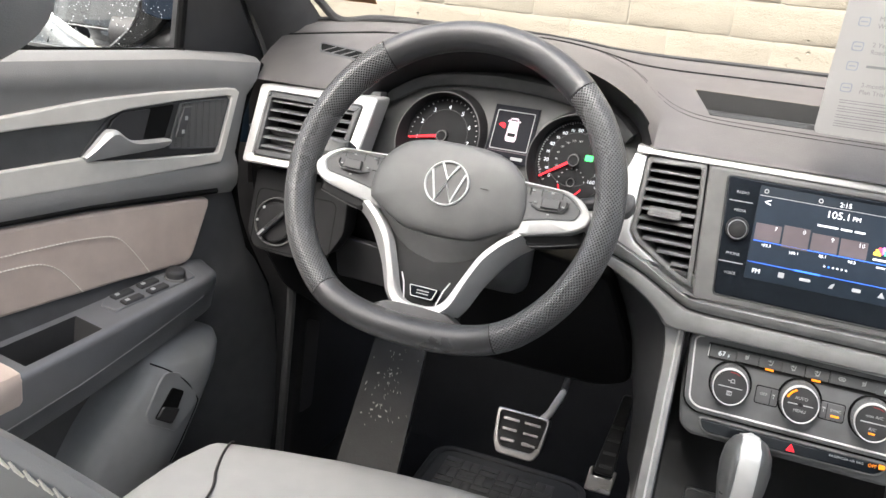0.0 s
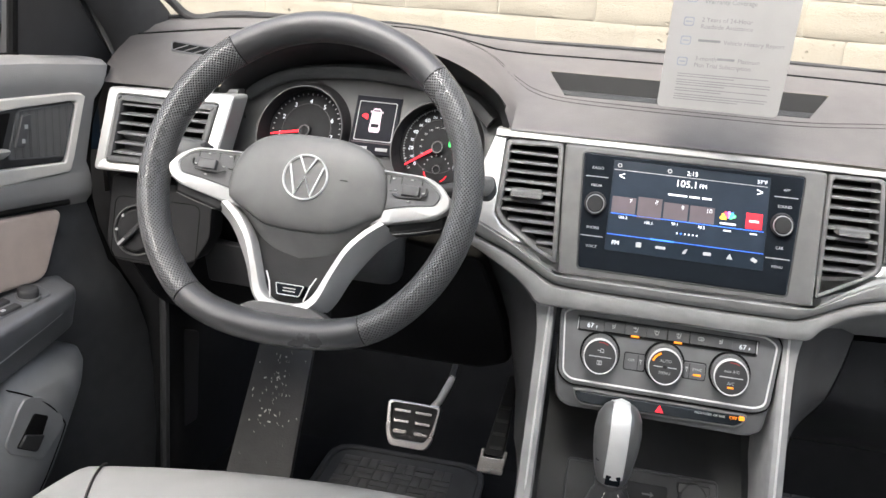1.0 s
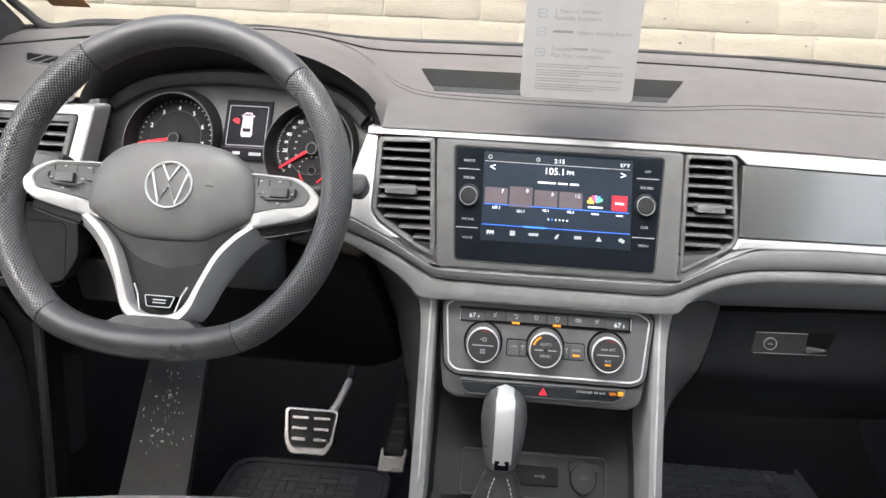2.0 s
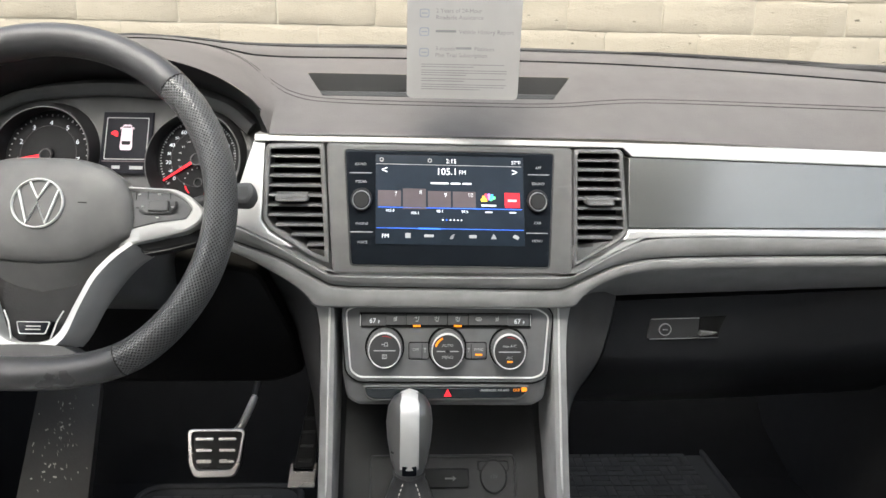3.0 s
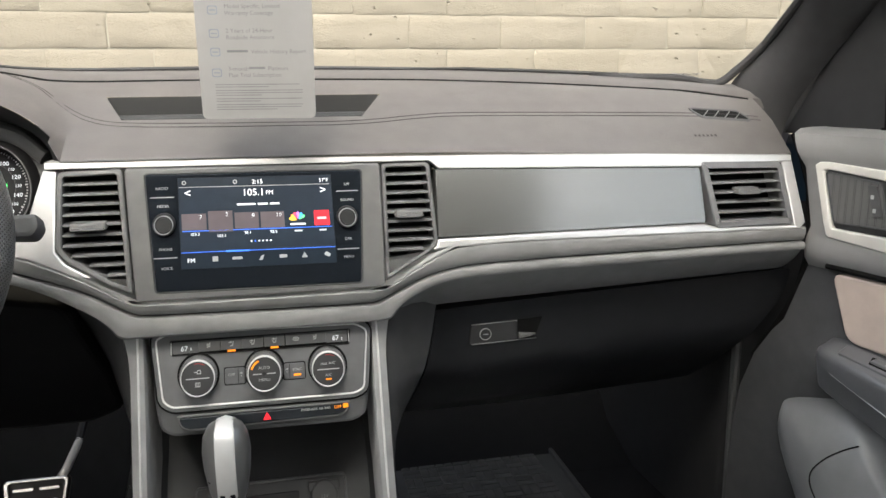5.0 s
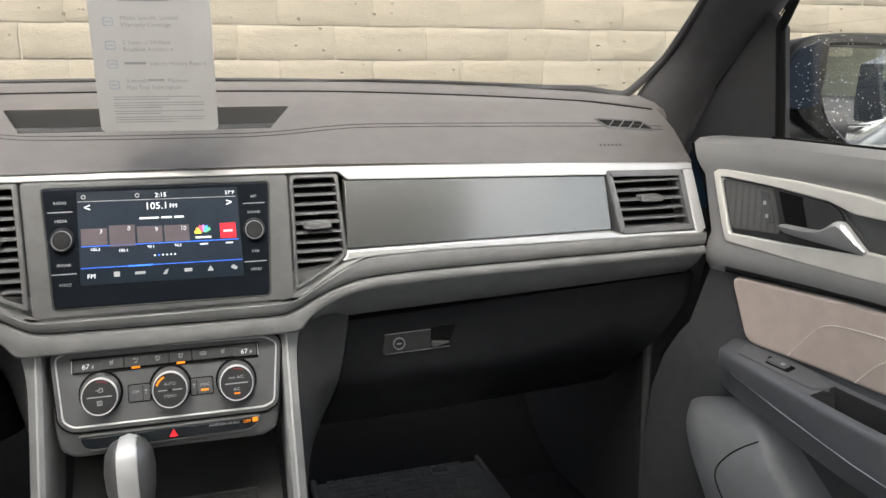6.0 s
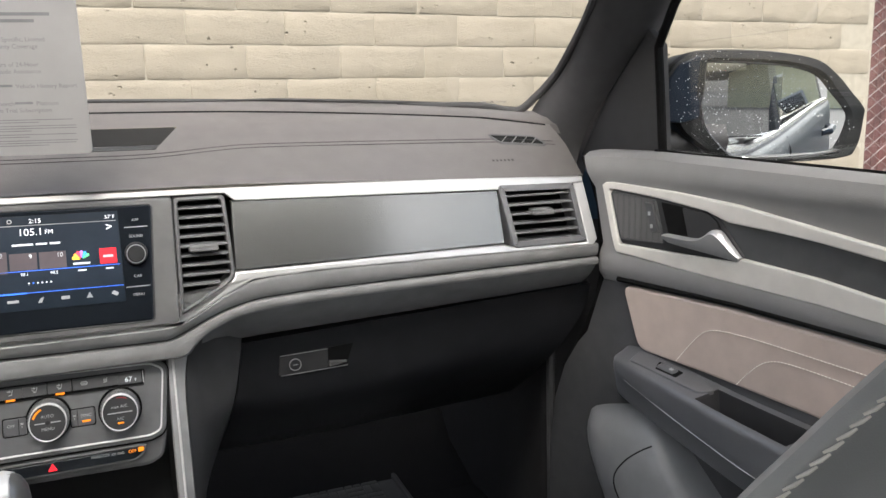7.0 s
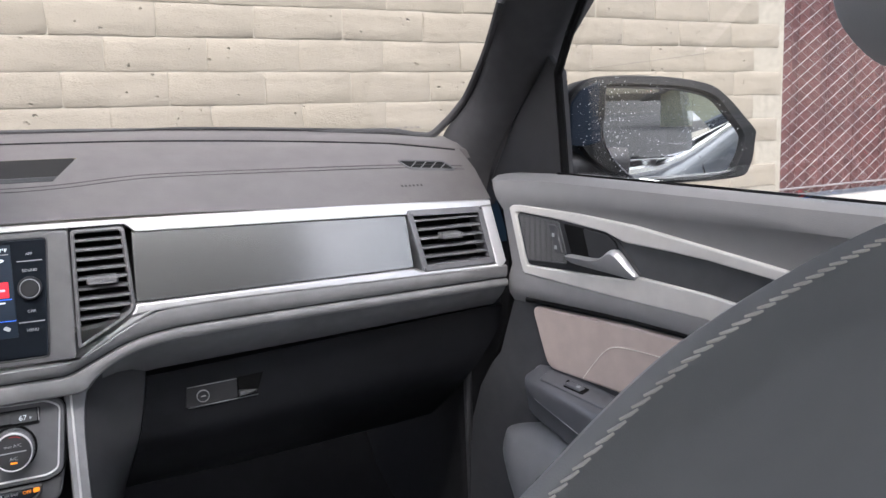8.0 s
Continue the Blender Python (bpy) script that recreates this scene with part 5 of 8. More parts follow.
gauge(-0.476, 1.1075, 0.0555, ["1", "2", "3", "4", "5", "6", "7"], 191, -10, 190, (0.0085,))
g2 = gauge(-0.2985, 1.1048, 0.0545, ["0", "10", "20", "30", "40", "50", "60", "70", "80", "90", "100", "110", "120", "130", "140", "150", "160"], 221, -41, 213, (0.0068, 0.0048))
for k, s_ in enumerate(("20", "40", "60", "80", "100", "120", "140")):
    t = radians(206 - 20.5 * k)
    text(s_, 0.0036, CT(-0.2985 + 0.0225 * math.cos(t), 1.1048 + 0.0225 * math.sin(t), 0.0018), M_DIM, g2)
part("small_hub", ring(circle(-0.2965, 1.0775, 0.0052, 20), circle(-0.2965, 1.0775, 0.0043, 20), 0.001, 0.004, CL, 0.0004), M_GREY, g2)
bm = bmesh.new()
for t in range(10, 191, 22):
    slab(circle(-0.2965 + 0.0165 * math.cos(radians(t)), 1.0775 + 0.0165 * math.sin(radians(t)), 0.0009, 6), 0.0005, 0.0018, CL, 0.0001, bm)
part("small_scale", bm, M_DIM, g2, "small white dots", smooth=False)
for a_, b_2 in ((195, 232), (300, 345)):
    part("red_marks", tube([CL(-0.2965 + 0.0155 * math.cos(radians(t)), 1.0775 + 0.0155 * math.sin(radians(t)), 0.0017) for t in range(a_, b_2, 9)], 0.0008, 4), M_RED, g2)
part("green_lamp", slab(rpoly(rect(-0.2855, 1.1055, -0.2755, 1.1125), 0.0018), 0.0005, 0.002, CL, 0.0002), M_GREEN, g2, "lit green lamp")
inf = rect(-0.415, 1.0865, -0.356, 1.157)
dp = part("info_display", slab(inf, -0.004, 0.002, CL, 0.0005), glow("cluster_black", (0.007, 0.007, 0.010), 0.3), cu, "lit display with a small car drawing")
part("display_line", ring(rpoly(rect(-0.4105, 1.1025, -0.3600, 1.151), 0.001, 1), rpoly(rect(-0.4095, 1.1035, -0.3610, 1.150), 0.001, 1), 0.001, 0.0028, CL, 0.0001), M_DIM, dp)
M_PINK = glow("pale_pink", (0.5, 0.4, 0.45), 0.28)
CAR = lambda x, z, d=0.0: CL(-0.3855 + 0.68 * (x + 0.3855), 1.128 + 0.95 * (z - 1.128), d)
part("car_shape", slab(rpoly([(-0.3945, 1.1125), (-0.3765, 1.1125), (-0.3745, 1.1165), (-0.3755, 1.125), (-0.376, 1.139), (-0.379, 1.1435), (-0.392, 1.1435), (-0.395, 1.139), (-0.3955, 1.125), (-0.3965, 1.1165)], 0.002), 0.001, 0.0028, CAR, 0.0002), M_PINK, dp, "pale pink car drawing")
for s in (-1, 1):
    part("car_mirror", slab(rpoly([(-0.3855 + s * 0.0098, 1.1385), (-0.3855 + s * 0.0122, 1.1375), (-0.3855 + s * 0.0122, 1.1398), (-0.3855 + s * 0.0098, 1.1405)], 0.0005), 0.001, 0.0028, CAR, 0.0001), M_PINK, dp)
part("car_window", slab(rpoly([(-0.3935, 1.1235), (-0.3775, 1.1235), (-0.3785, 1.119), (-0.3925, 1.119)], 0.001), 0.002, 0.0032, CAR, 0.0001), M_DIALF, dp)
part("car_window", slab(rpoly([(-0.393, 1.1395), (-0.378, 1.1395), (-0.3795, 1.1415), (-0.3915, 1.1415)], 0.0006), 0.002, 0.0032, CAR, 0.0001), M_TILE, dp)
part("red_blot", slab(rpoly([(-0.4055, 1.1325), (-0.396, 1.128), (-0.396, 1.1345), (-0.401, 1.136)], 0.002), 0.001, 0.0027, CL, 0.0001), M_RED, dp, "red open-door mark")
part("blue_bar", slab(rect(-0.4125, 1.1, -0.3575, 1.1012), 0.001, 0.0027, CL, 0.0001), M_TILE, dp)
part("reading_bar", slab(rect(-0.379, 1.0915, -0.3635, 1.0952), 0.001, 0.0027, CL, 0.0001), M_DIM, dp, smooth=False)
part("reading_bar", slab(rect(-0.4, 1.092, -0.3905, 1.0955), 0.001, 0.0027, CL, 0.0001), M_DIM, dp, smooth=False)

# knee panel, column and light switch
KN = lambda x, z, d=0.0: (x, 0.012 + 0.5 * max(0, 0.93 - z) - 0.3 * max(0, z - 0.99) - d, z)
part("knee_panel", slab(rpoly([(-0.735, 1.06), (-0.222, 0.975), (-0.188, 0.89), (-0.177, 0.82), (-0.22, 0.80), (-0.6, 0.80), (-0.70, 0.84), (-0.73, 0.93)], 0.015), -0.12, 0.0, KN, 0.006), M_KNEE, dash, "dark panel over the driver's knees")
part("column_tray", slab(rpoly([(-0.60, 0.955), (-0.47, 0.945), (-0.46, 0.885), (-0.6, 0.89)], 0.006), -0.01, 0.004, KN, 0.002), M_DARK, dash)
hsw = thing("headlight_switch", "round headlight switch in a dark panel", "light switch", KN(-0.66, 0.99))
SW = lambda x, z, d=0.0: (x + 0.003, -0.02 + 0.2 * (z - 1.033) - d, z - 0.033)
part("panel", slab(rpoly([(-0.715, 1.066), (-0.575, 1.06), (-0.572, 1.0), (-0.59, 0.968), (-0.64, 0.955), (-0.70, 0.958), (-0.715, 0.98)], 0.008), -0.03, 0.004, SW, 0.002), M_COAL, hsw)
part("panel_groove", ring(rpoly(rect(-0.708, 0.960, -0.588, 1.04), 0.012, 4), rpoly(rect(-0.7068, 0.9612, -0.5892, 1.0388), 0.011, 4), 0.002, 0.0045, SW, 0.0003), M_BLACK, hsw)
k = part("knob", slab(circle(-0.672, 0.999, 0.026, 36), 0, 0.012, SW, 0.003), M_COAL, hsw, "round black knob with bright ring")
part("ring", ring(circle(-0.672, 0.999, 0.0325, 36), circle(-0.672, 0.999, 0.0305, 36), 0, 0.008, SW, 0.0006), M_GREY, k)
part("grip", slab(rpoly([(-0.692, 0.982), (-0.686, 0.979), (-0.652, 1.016), (-0.658, 1.019)], 0.002), 0.01, 0.02, SW, 0.002), M_DARK, k)
part("pointer", slab(rpoly([(-0.690, 0.9825), (-0.687, 0.981), (-0.679, 0.99), (-0.682, 0.9915)], 0.001), 0.019, 0.0204, SW, 0.0004), M_DIM, k)
for a_, b_2 in ((-0.69, 1.017), (-0.697, 0.999)):
    part("symbol", slab(circle(a_, b_2, 0.002, 8), 0.011, 0.0127, SW, 0.0002), M_DIM, k)

# ---- steering wheel ----
SC = Vector((-0.396, -0.153, 1.0815))
tw = radians(-0.9)
su0, sv0 = Vector((1, 0, 0)), Vector((0, 0.44, 1)).normalized()
sn = su0.cross(sv0)
su = su0 * math.cos(tw) + sv0 * math.sin(tw)
sv = sn.cross(su)


def SWH(u, v, d=0.0):
    return tuple(SC + su * u + sv * v + sn * d)


whl = thing("steering_wheel", "flat-bottomed black leather steering wheel with silver spokes", "steering wheel", SC)


def rim_at(deg, rr=0.1705):
    u, v = rr * math.cos(radians(deg)), rr * math.sin(radians(deg))
    if v < -0.13:
        v = -0.13 - 0.05 * (1 - math.exp((v + 0.13) / 0.05))
    return u, v


def rim_seg(d0, d1, fat=0.0, inset=0.0):
    n = max(4, int((d1 - d0) / 4))
    bm = bmesh.new()
    rings = []
    for k in range(n + 1):
        a = d0 + (d1 - d0) * k / n
        u, v = rim_at(a)
        u1, v1 = rim_at(a + 0.5)
        t = Vector((u1 - u, v1 - v)).normalized()
        o = Vector((t.y, -t.x))
        row = []
        grip = 1.0 + 0.06 * math.exp(-((((a + 180) % 360 - 180) - 52) / 14) ** 2) + 0.06 * math.exp(-((((a - 128 + 180) % 360) - 180) / 14) ** 2)
        for j in range(18):
            q = 2 * math.pi * j / 18
            cc, ss = math.cos(q), math.sin(q)
            w = (0.0158 + fat) * grip * cc
            dd = (0.0195 + fat) * ss
            row.append(SWH(u + o.x * w, v + o.y * w, dd + 0.0))
        rings.append(row)
    loft(bm, rings, cap0=True, cap1=True)
    uv = bm.loops.layers.uv.new("along")
    bm.verts.index_update()
    for f in bm.faces:
        if len(f.verts) != 4:
            continue
        js = [v.index % 18 for v in f.verts]
        for lp in f.loops:
            k, j = divmod(lp.vert.index, 18)
            if j == 0 and 17 in js:
                j = 18
            lp[uv].uv = (radians(d0 + (d1 - d0) * k / n) * 0.1705, j * 0.0062)
    return bm


for nm, d0, d1, mt, lb in (("rim_top", 47, 128, M_LEATHER, "smooth black leather rim"), ("rim_side", 128.4, 232.6, M_PERF, "perforated black leather rim"), ("rim_bottom", 233, 301, M_LEATHER, "smooth black leather rim"), ("rim_side", 301.4, 406.6, M_PERF, "perforated black leather rim")):
    part(nm, rim_seg(d0, d1), mt, whl, lb)
for a in (47, 128, 233, 301):
    part("rim_seam", rim_seg(a - 0.25, a + 0.65, -0.0006), M_BLACK, whl)
pth = []
for a in range(0, 361, 4):
    u, v = rim_at(a, 0.156)
    pth.append(SWH(u, v, 0.006))
part("rim_stitching", stitch(pth, 0.0035, 0.002, 0.0005), M_DTHREAD, whl)


def mirrored(half):
    """A closed outline from its half on the right, given from the top middle to the bottom middle."""
    return half + [(-u, v) for u, v in reversed(half[1:-1])]


def dome(pts, levels):
    """A padded plate: rings shrinking towards its middle."""
    bm = bmesh.new()
    rings = [[SWH(x * k, y * k, d) for x, y in pts] for k, d in levels]
    return loft(bm, rings, cap1=True)


crease = spline([(0.0845, -0.0265), (0.06, -0.040), (0.041, -0.0495), (0.022, -0.0525), (0.0, -0.053)], 4)
hub_half = spline([(0.0, 0.0505), (0.03, 0.0495), (0.055, 0.0435), (0.07, 0.0335), (0.081, 0.019), (0.0868, -0.002), (0.0868, -0.017), (0.0845, -0.0265)], 4) + crease[1:]
part("airbag_cover", dome(mirrored(hub_half), ((1.0, -0.035), (1.0, -0.010), (0.99, -0.0055), (0.965, -0.003), (0.9, -0.0005), (0.75, 0.0022), (0.5, 0.0042), (0.25, 0.005), (0.03, 0.0052))), M_GREY, whl, "grey grained airbag cover")
chin_half = spline([(0.083, -0.0295), (0.068, -0.049), (0.0515, -0.0685), (0.032, -0.0845), (0.0, -0.0945)], 4)
hem = [(-u, v) for u, v in crease] + list(reversed(crease[:-1]))
foot_ = [(-u, v) for u, v in chin_half] + list(reversed(chin_half[:-1]))
rows = []
for k, d in ((0.0, -0.009), (0.03, -0.006), (0.3, -0.014), (0.65, -0.0245), (0.93, -0.034), (1.0, -0.039), (1.0, -0.055)):
    rows.append([SWH(a[0] + (b[0] - a[0]) * k, a[1] + (b[1] - a[1]) * k, d) for a, b in zip(hem, foot_)])
part("cover_chin", loft(bmesh.new(), rows, closed=False), M_GREY, whl, "lower facet of the cover")
lg = part("emblem", ring(circle(0.0, 0.002, 0.0245, 40), circle(0.0, 0.002, 0.0226, 40), 0.0, 0.0075, SWH, 0.0009), M_LINE, whl, "round chrome emblem")
for q in ([(-0.0185, 0.0125), (-0.0085, -0.0198), (0.0, 0.0), (0.0085, -0.0198), (0.0185, 0.0125)], [(-0.0088, 0.0208), (0.0, 0.0042), (0.0088, 0.0208)]):
    part("emblem_stroke", tube([SWH(x, y + 0.002, 0.006) for x, y in q], 0.0013, 6), M_LINE, lg)
part("crash_mark", slab(rect(0.037, 0.0035, 0.045, 0.0042), 0.001, 0.0052, SWH, 0.0001), M_BLACK, whl)
part("carrier", slab(rpoly([(-0.152, -0.006), (-0.14, 0.014), (-0.05, 0.026), (0.05, 0.026), (0.14, 0.014), (0.152, -0.006), (0.14, -0.024), (0.085, -0.034), (0.05, -0.07), (0.036, -0.118), (0.04, -0.145), (-0.04, -0.145), (-0.036, -0.118), (-0.05, -0.07), (-0.085, -0.034), (-0.14, -0.024)], 0.006), -0.05, -0.024, SWH, 0.004), M_COAL, whl, "dark spoke carrier")


def SPK(u, v, d=0.0):
    """The spokes sink a little towards the hub."""
    return SWH(u, v, d - 0.014 * smooth(0.112, 0.07, abs(u)))


for s in (-1, 1):
    so = rpoly([(s * u, v) for u, v in ((0.058, 0.0258), (0.128, 0.0195), (0.1435, 0.0122), (0.156, -0.002), (0.1525, -0.0125), (0.14, -0.0215), (0.091, -0.033), (0.066, -0.036))], 0.006, 3)
    si = rpoly([(s * u, v) for u, v in ((0.068, 0.0213), (0.125, 0.0158), (0.136, 0.0098), (0.1445, 0.001), (0.1395, -0.0095), (0.115, -0.0132), (0.092, -0.0172), (0.070, -0.0215))], 0.004, 3)
    tr = part("spoke_trim", ring(so, si, -0.026, 0.0035, SPK, 0.0018, din=-0.006), M_SPINE, whl, "satin silver spoke frame")
    bp_ = part("button_plate", slab(offset(si, 0.0003), -0.012, 0.0022, SPK, 0.001), M_PLAST, tr)
    cx, cv = s * 0.1115, 0.0032
    part("button", slab(rpoly(rect(cx - 0.0095, cv - 0.0052, cx + 0.0095, cv + 0.0052), 0.0012), 0.0, 0.0042, SPK, 0.0008), M_PLAST, bp_)
    part("rocker", tube([SPK(cx + s * a, cv + b, 0.0028) for a, b in ((-0.019, -0.004), (-0.012, -0.0075), (0.012, -0.0065), (0.017, -0.001), (0.0165, 0.004))], 0.0013, 6), M_DARK, bp_)
    for k, x in enumerate((0.087, 0.1005, 0.1225)):
        part("button_joint", tube([SPK(s * x, v, 0.0022) for v in ((0.0185 - 0.07 * (x - 0.087)), 0.010)], 0.0004, 4), M_BLACK, bp_)
    part("button_joint", tube([SPK(s * 0.079, cv - 0.001, 0.0022), SPK(s * 0.091, cv - 0.001, 0.0022)], 0.0005, 4), M_BLACK, bp_)
    for dx, dz in ((-0.0165, 0.0), (0.0135, -0.001), (0.0, 0.0115), (0.0, -0.0115), (-0.021, 0.0125)):
        part("symbol", slab(rect(cx + s * dx - 0.0013, cv + dz - 0.0006, cx + s * dx + 0.0013, cv + dz + 0.0006), 0.001, 0.0026, SPK, 0.0001), M_DIM, bp_, smooth=False)
    part("paddle_line", tube([SWH(s * x, y, -0.010) for x, y in ((0.098, -0.0425), (0.122, -0.037), (0.146, -0.030))], 0.0006, 5), M_GREY, tr)
    part("paddle", slab(rpoly([(s * u, v) for u, v in ((0.086, -0.030), (0.15, -0.012), (0.15, -0.029), (0.122, -0.0365), (0.096, -0.042))], 0.003), -0.03, -0.012, SWH, 0.003), M_COAL, tr, "dark shift paddle")
v_in = [(0.0, -0.1285), (0.0105, -0.128), (0.0205, -0.1245), (0.029, -0.1145), (0.0385, -0.0915), (0.051, -0.064), (0.066, -0.045), (0.083, -0.031)]
v_out = [(0.0, -0.1392), (0.013, -0.1385), (0.0255, -0.1345), (0.0365, -0.1225), (0.0455, -0.097), (0.0575, -0.0695), (0.0735, -0.0495), (0.091, -0.0345)]
v_foot = [(0.0, -0.142), (0.0145, -0.1415), (0.0295, -0.138), (0.0445, -0.1225), (0.0575, -0.0935), (0.0735, -0.067), (0.086, -0.0515), (0.1, -0.040)]
both = lambda h: [(-u, v) for u, v in reversed(spline(h, 5)[1:])] + list(spline(h, 5))
bm = bmesh.new()
rings = []
for a, b, c in zip(both(v_in), both(v_out), both(v_foot)):
    a, b = Vector(a), Vector(b)
    q1, q2 = a.lerp(b, 0.15), a.lerp(b, 0.8)
    rings.append([SWH(*a, -0.034), SWH(*a, -0.007), SWH(*q1, -0.0045), SWH(*q2, -0.003), SWH(*b, -0.006), SWH(*c, -0.024), SWH(*c, -0.036)])
loft(bm, rings, closed=False)
part("lower_spoke", bm, M_SPINE, whl, "satin silver V-shaped lower spoke")
bd = part("badge", slab(rpoly([(-0.0168, -0.108), (0.0168, -0.108), (0.0128, -0.1215), (-0.0128, -0.1215)], 0.002), -0.03, -0.012, SWH, 0.001), M_GLOSS, whl, "small black badge with bright edge")
part("badge_edge", ring(rpoly([(-0.0158, -0.1088), (0.0158, -0.1088), (0.0122, -0.1207), (-0.0122, -0.1207)], 0.001, 1), rpoly([(-0.0149, -0.1095), (0.0149, -0.1095), (0.0116, -0.1199), (-0.0116, -0.1199)], 0.001, 1), -0.013, -0.0112, SWH, 0.0002), M_LINE, bd)
for z in (-0.1132, -0.1162):
    part("badge_bar", slab(rect(-0.0065, z - 0.0005, 0.007, z + 0.0005), -0.013, -0.0112, SWH, 0.0001), M_GUN, bd, smooth=False)
for s in (-1, 1):
    part("badge_line", tube([SWH(s * u, v, -0.0105) for u, v in ((0.0275, -0.0985), (0.0225, -0.1085), (0.018, -0.125))], 0.0008, 5), M_LINE, bd, "thin bright line")
flare = []
for k, d in ((1.0, -0.03), (1.0, -0.012), (0.985, -0.006), (0.95, -0.003)):
    flare.append([SWH(u, -0.17 + (v + 0.17) * k, d) for u, v in [(-0.074, -0.158)] + spline([(-0.07, -0.1475), (-0.055, -0.143), (-0.044, -0.136), (-0.03, -0.13), (0.0, -0.129), (0.03, -0.13), (0.044, -0.136), (0.055, -0.143), (0.07, -0.1475)], 4) + [(0.074, -0.158)]])
part("heel_pad", loft(bmesh.new(), flare, cap1=True), M_LEATHER, whl, "leather flare under the spokes")
# column and stalks
bm = bmesh.new()
cs = rpoly(rect(-0.076, -0.08, 0.076, 0.04), 0.03, 4)
loft(bm, [[SWH(x * k, y * k, d) for x, y in cs] for k, d in ((0.9, -0.052), (1.0, -0.065), (1.0, -0.15), (0.95, -0.22))], cap0=True, cap1=True)
col = solo("steering_column", bm, M_PLAST, "dark plastic steering column cover", "steering column")
for s, nm in ((1, "wiper_stalk"), (-1, "indicator_stalk")):
    th = thing(nm, "short dark control stalk behind the wheel", "control stalk", SWH(s * 0.07, 0.0, -0.075))
    part("arm", tube([SWH(s * 0.05, 0.0, -0.085), SWH(s * 0.12, 0.022, -0.075), SWH(s * 0.16, 0.032, -0.064)], [0.008, 0.007, 0.008], 10), M_DARK, th)
    part("tip", slab(rpoly([(s * 0.15, 0.021), (s * 0.184, 0.020), (s * 0.1905, 0.031), (s * 0.187, 0.045), (s * 0.15, 0.043)], 0.005), -0.078, -0.055, SWH, 0.005), M_PLAST, th)


# ---- doors ----
def door(s):
    x0 = 0.722 if s > 0 else 0.740
    dz = 0.0 if s > 0 else 0.018
    lab = "dark grey front door trim with taupe leather insert"
    th = thing("door_1" if s > 0 else "door_2", lab, "car door", (s * x0, -0.3, 0.5), group="front doors", kind="structure")

    def D(a, z, d=0.0):
        return (s * (x0 + 0.24 * (a - 0.03) - d), -a, z + dz)
    # inner panel
    prof = [(-0.06, 1.158), (-0.03, 1.1585), (-0.012, 1.157), (0.0, 1.151), (0.004, 1.14), (0.0055, 1.128), (0.0035, 1.118), (0.0, 1.108), (0.0, 1.03), (0.003, 1.022), (0.006, 1.013), (0.007, 1.0), (0.0055, 0.988), (0.0, 0.981), (-0.003, 0.976), (-0.003, 0.89), (0.004, 0.872), (0.006, 0.83), (0.004, 0.77), (0.004, 0.70), (0.006, 0.6), (0.0, 0.46)]
    def edge(z):
        """Where the front edge of the door panel runs, beside the dashboard's end."""
        return float(np.interp(z, (0.46, 0.7, 0.8, 0.84, 0.898, 0.955, 0.988, 1.036, 1.091, 1.143, 1.16), (-0.078, -0.075, -0.062, -0.036, -0.0025, 0.022, 0.0246, 0.025, 0.0175, -0.0073, -0.018)))
    rows = []
    for a, e, de in ((-1, 0.0, -0.03), (-1, 0.001, -0.006), (-1, 0.004, -0.0015), (-1, 0.009, 0.0), (0.05, 0.015, 0), (0.1, 0, 0), (0.2, 0, 0), (0.3, 0, 0), (0.4, 0, 0), (0.5, 0, 0), (0.62, 0, 0)):
        row = []
        for d, z in prof:
            q = max(a, edge(z) + e)
            tp = smooth(0.05, 0.5, q) * 0.012
            row.append(D(q, z - (tp if 0.96 < z < 1.125 else 0) - 0.02 * smooth(0.2, 0.7, q) * (1 if z < 1.1 else 0) - (0.055 * max(0.0, q - 0.1) if z > 1.125 else 0), d + de))
        rows.append(row)
    part("inner_panel", loft(bmesh.new(), [r[:15] for r in rows], closed=False), M_DOOR, th, "grey grained upper door panel")
    part("lower_panel", loft(bmesh.new(), [r[14:] for r in rows], closed=False), M_LOWDOOR, th, "dark lower door panel")
    # black tube put in for the dark gap between dashboard and door
    part("gap_shade", tube([D(edge(z) - 0.004, z, -0.010) for z in (1.15, 1.12, 1.08, 1.03, 0.98, 0.94, 0.9, 0.86, 0.82)], 0.006, 8), M_BLACK, th, "black tube for the shaded gap by the dashboard")
    # pale trim: two strips joined round the front
    top = [(0.034, 1.1125), (0.040, 1.1165), (0.052, 1.1175), (0.154, 1.1112), (0.242, 1.1015), (0.336, 1.0845), (0.42, 1.069), (0.62, 1.027)]
    tin = [(0.047, 1.105), (0.048, 1.107), (0.055, 1.1075), (0.125, 1.101), (0.20, 1.0905), (0.23, 1.0795), (0.30, 1.0735), (0.34, 1.069), (0.42, 1.056), (0.62, 1.016)]
    bot = [(0.061, 1.0205), (0.155, 1.0125), (0.245, 1.0065), (0.342, 1.0005), (0.42, 0.992), (0.62, 0.966)]
    bin_ = [(0.067, 1.033), (0.15, 1.0325), (0.242, 1.0335), (0.25, 1.0385), (0.34, 1.030), (0.42, 1.0165), (0.62, 0.984)]
    outl = top + list(reversed(tin)) + [(0.0475, 1.104), (0.0655, 1.0345)] + bin_ + list(reversed(bot)) + [(0.058, 1.0235), (0.0525, 1.04)]
    part("trim_strip", slab(outl, -0.004, 0.0065, D, 0.002), M_CHAMP, th, "pale satin metal-look trim strip")
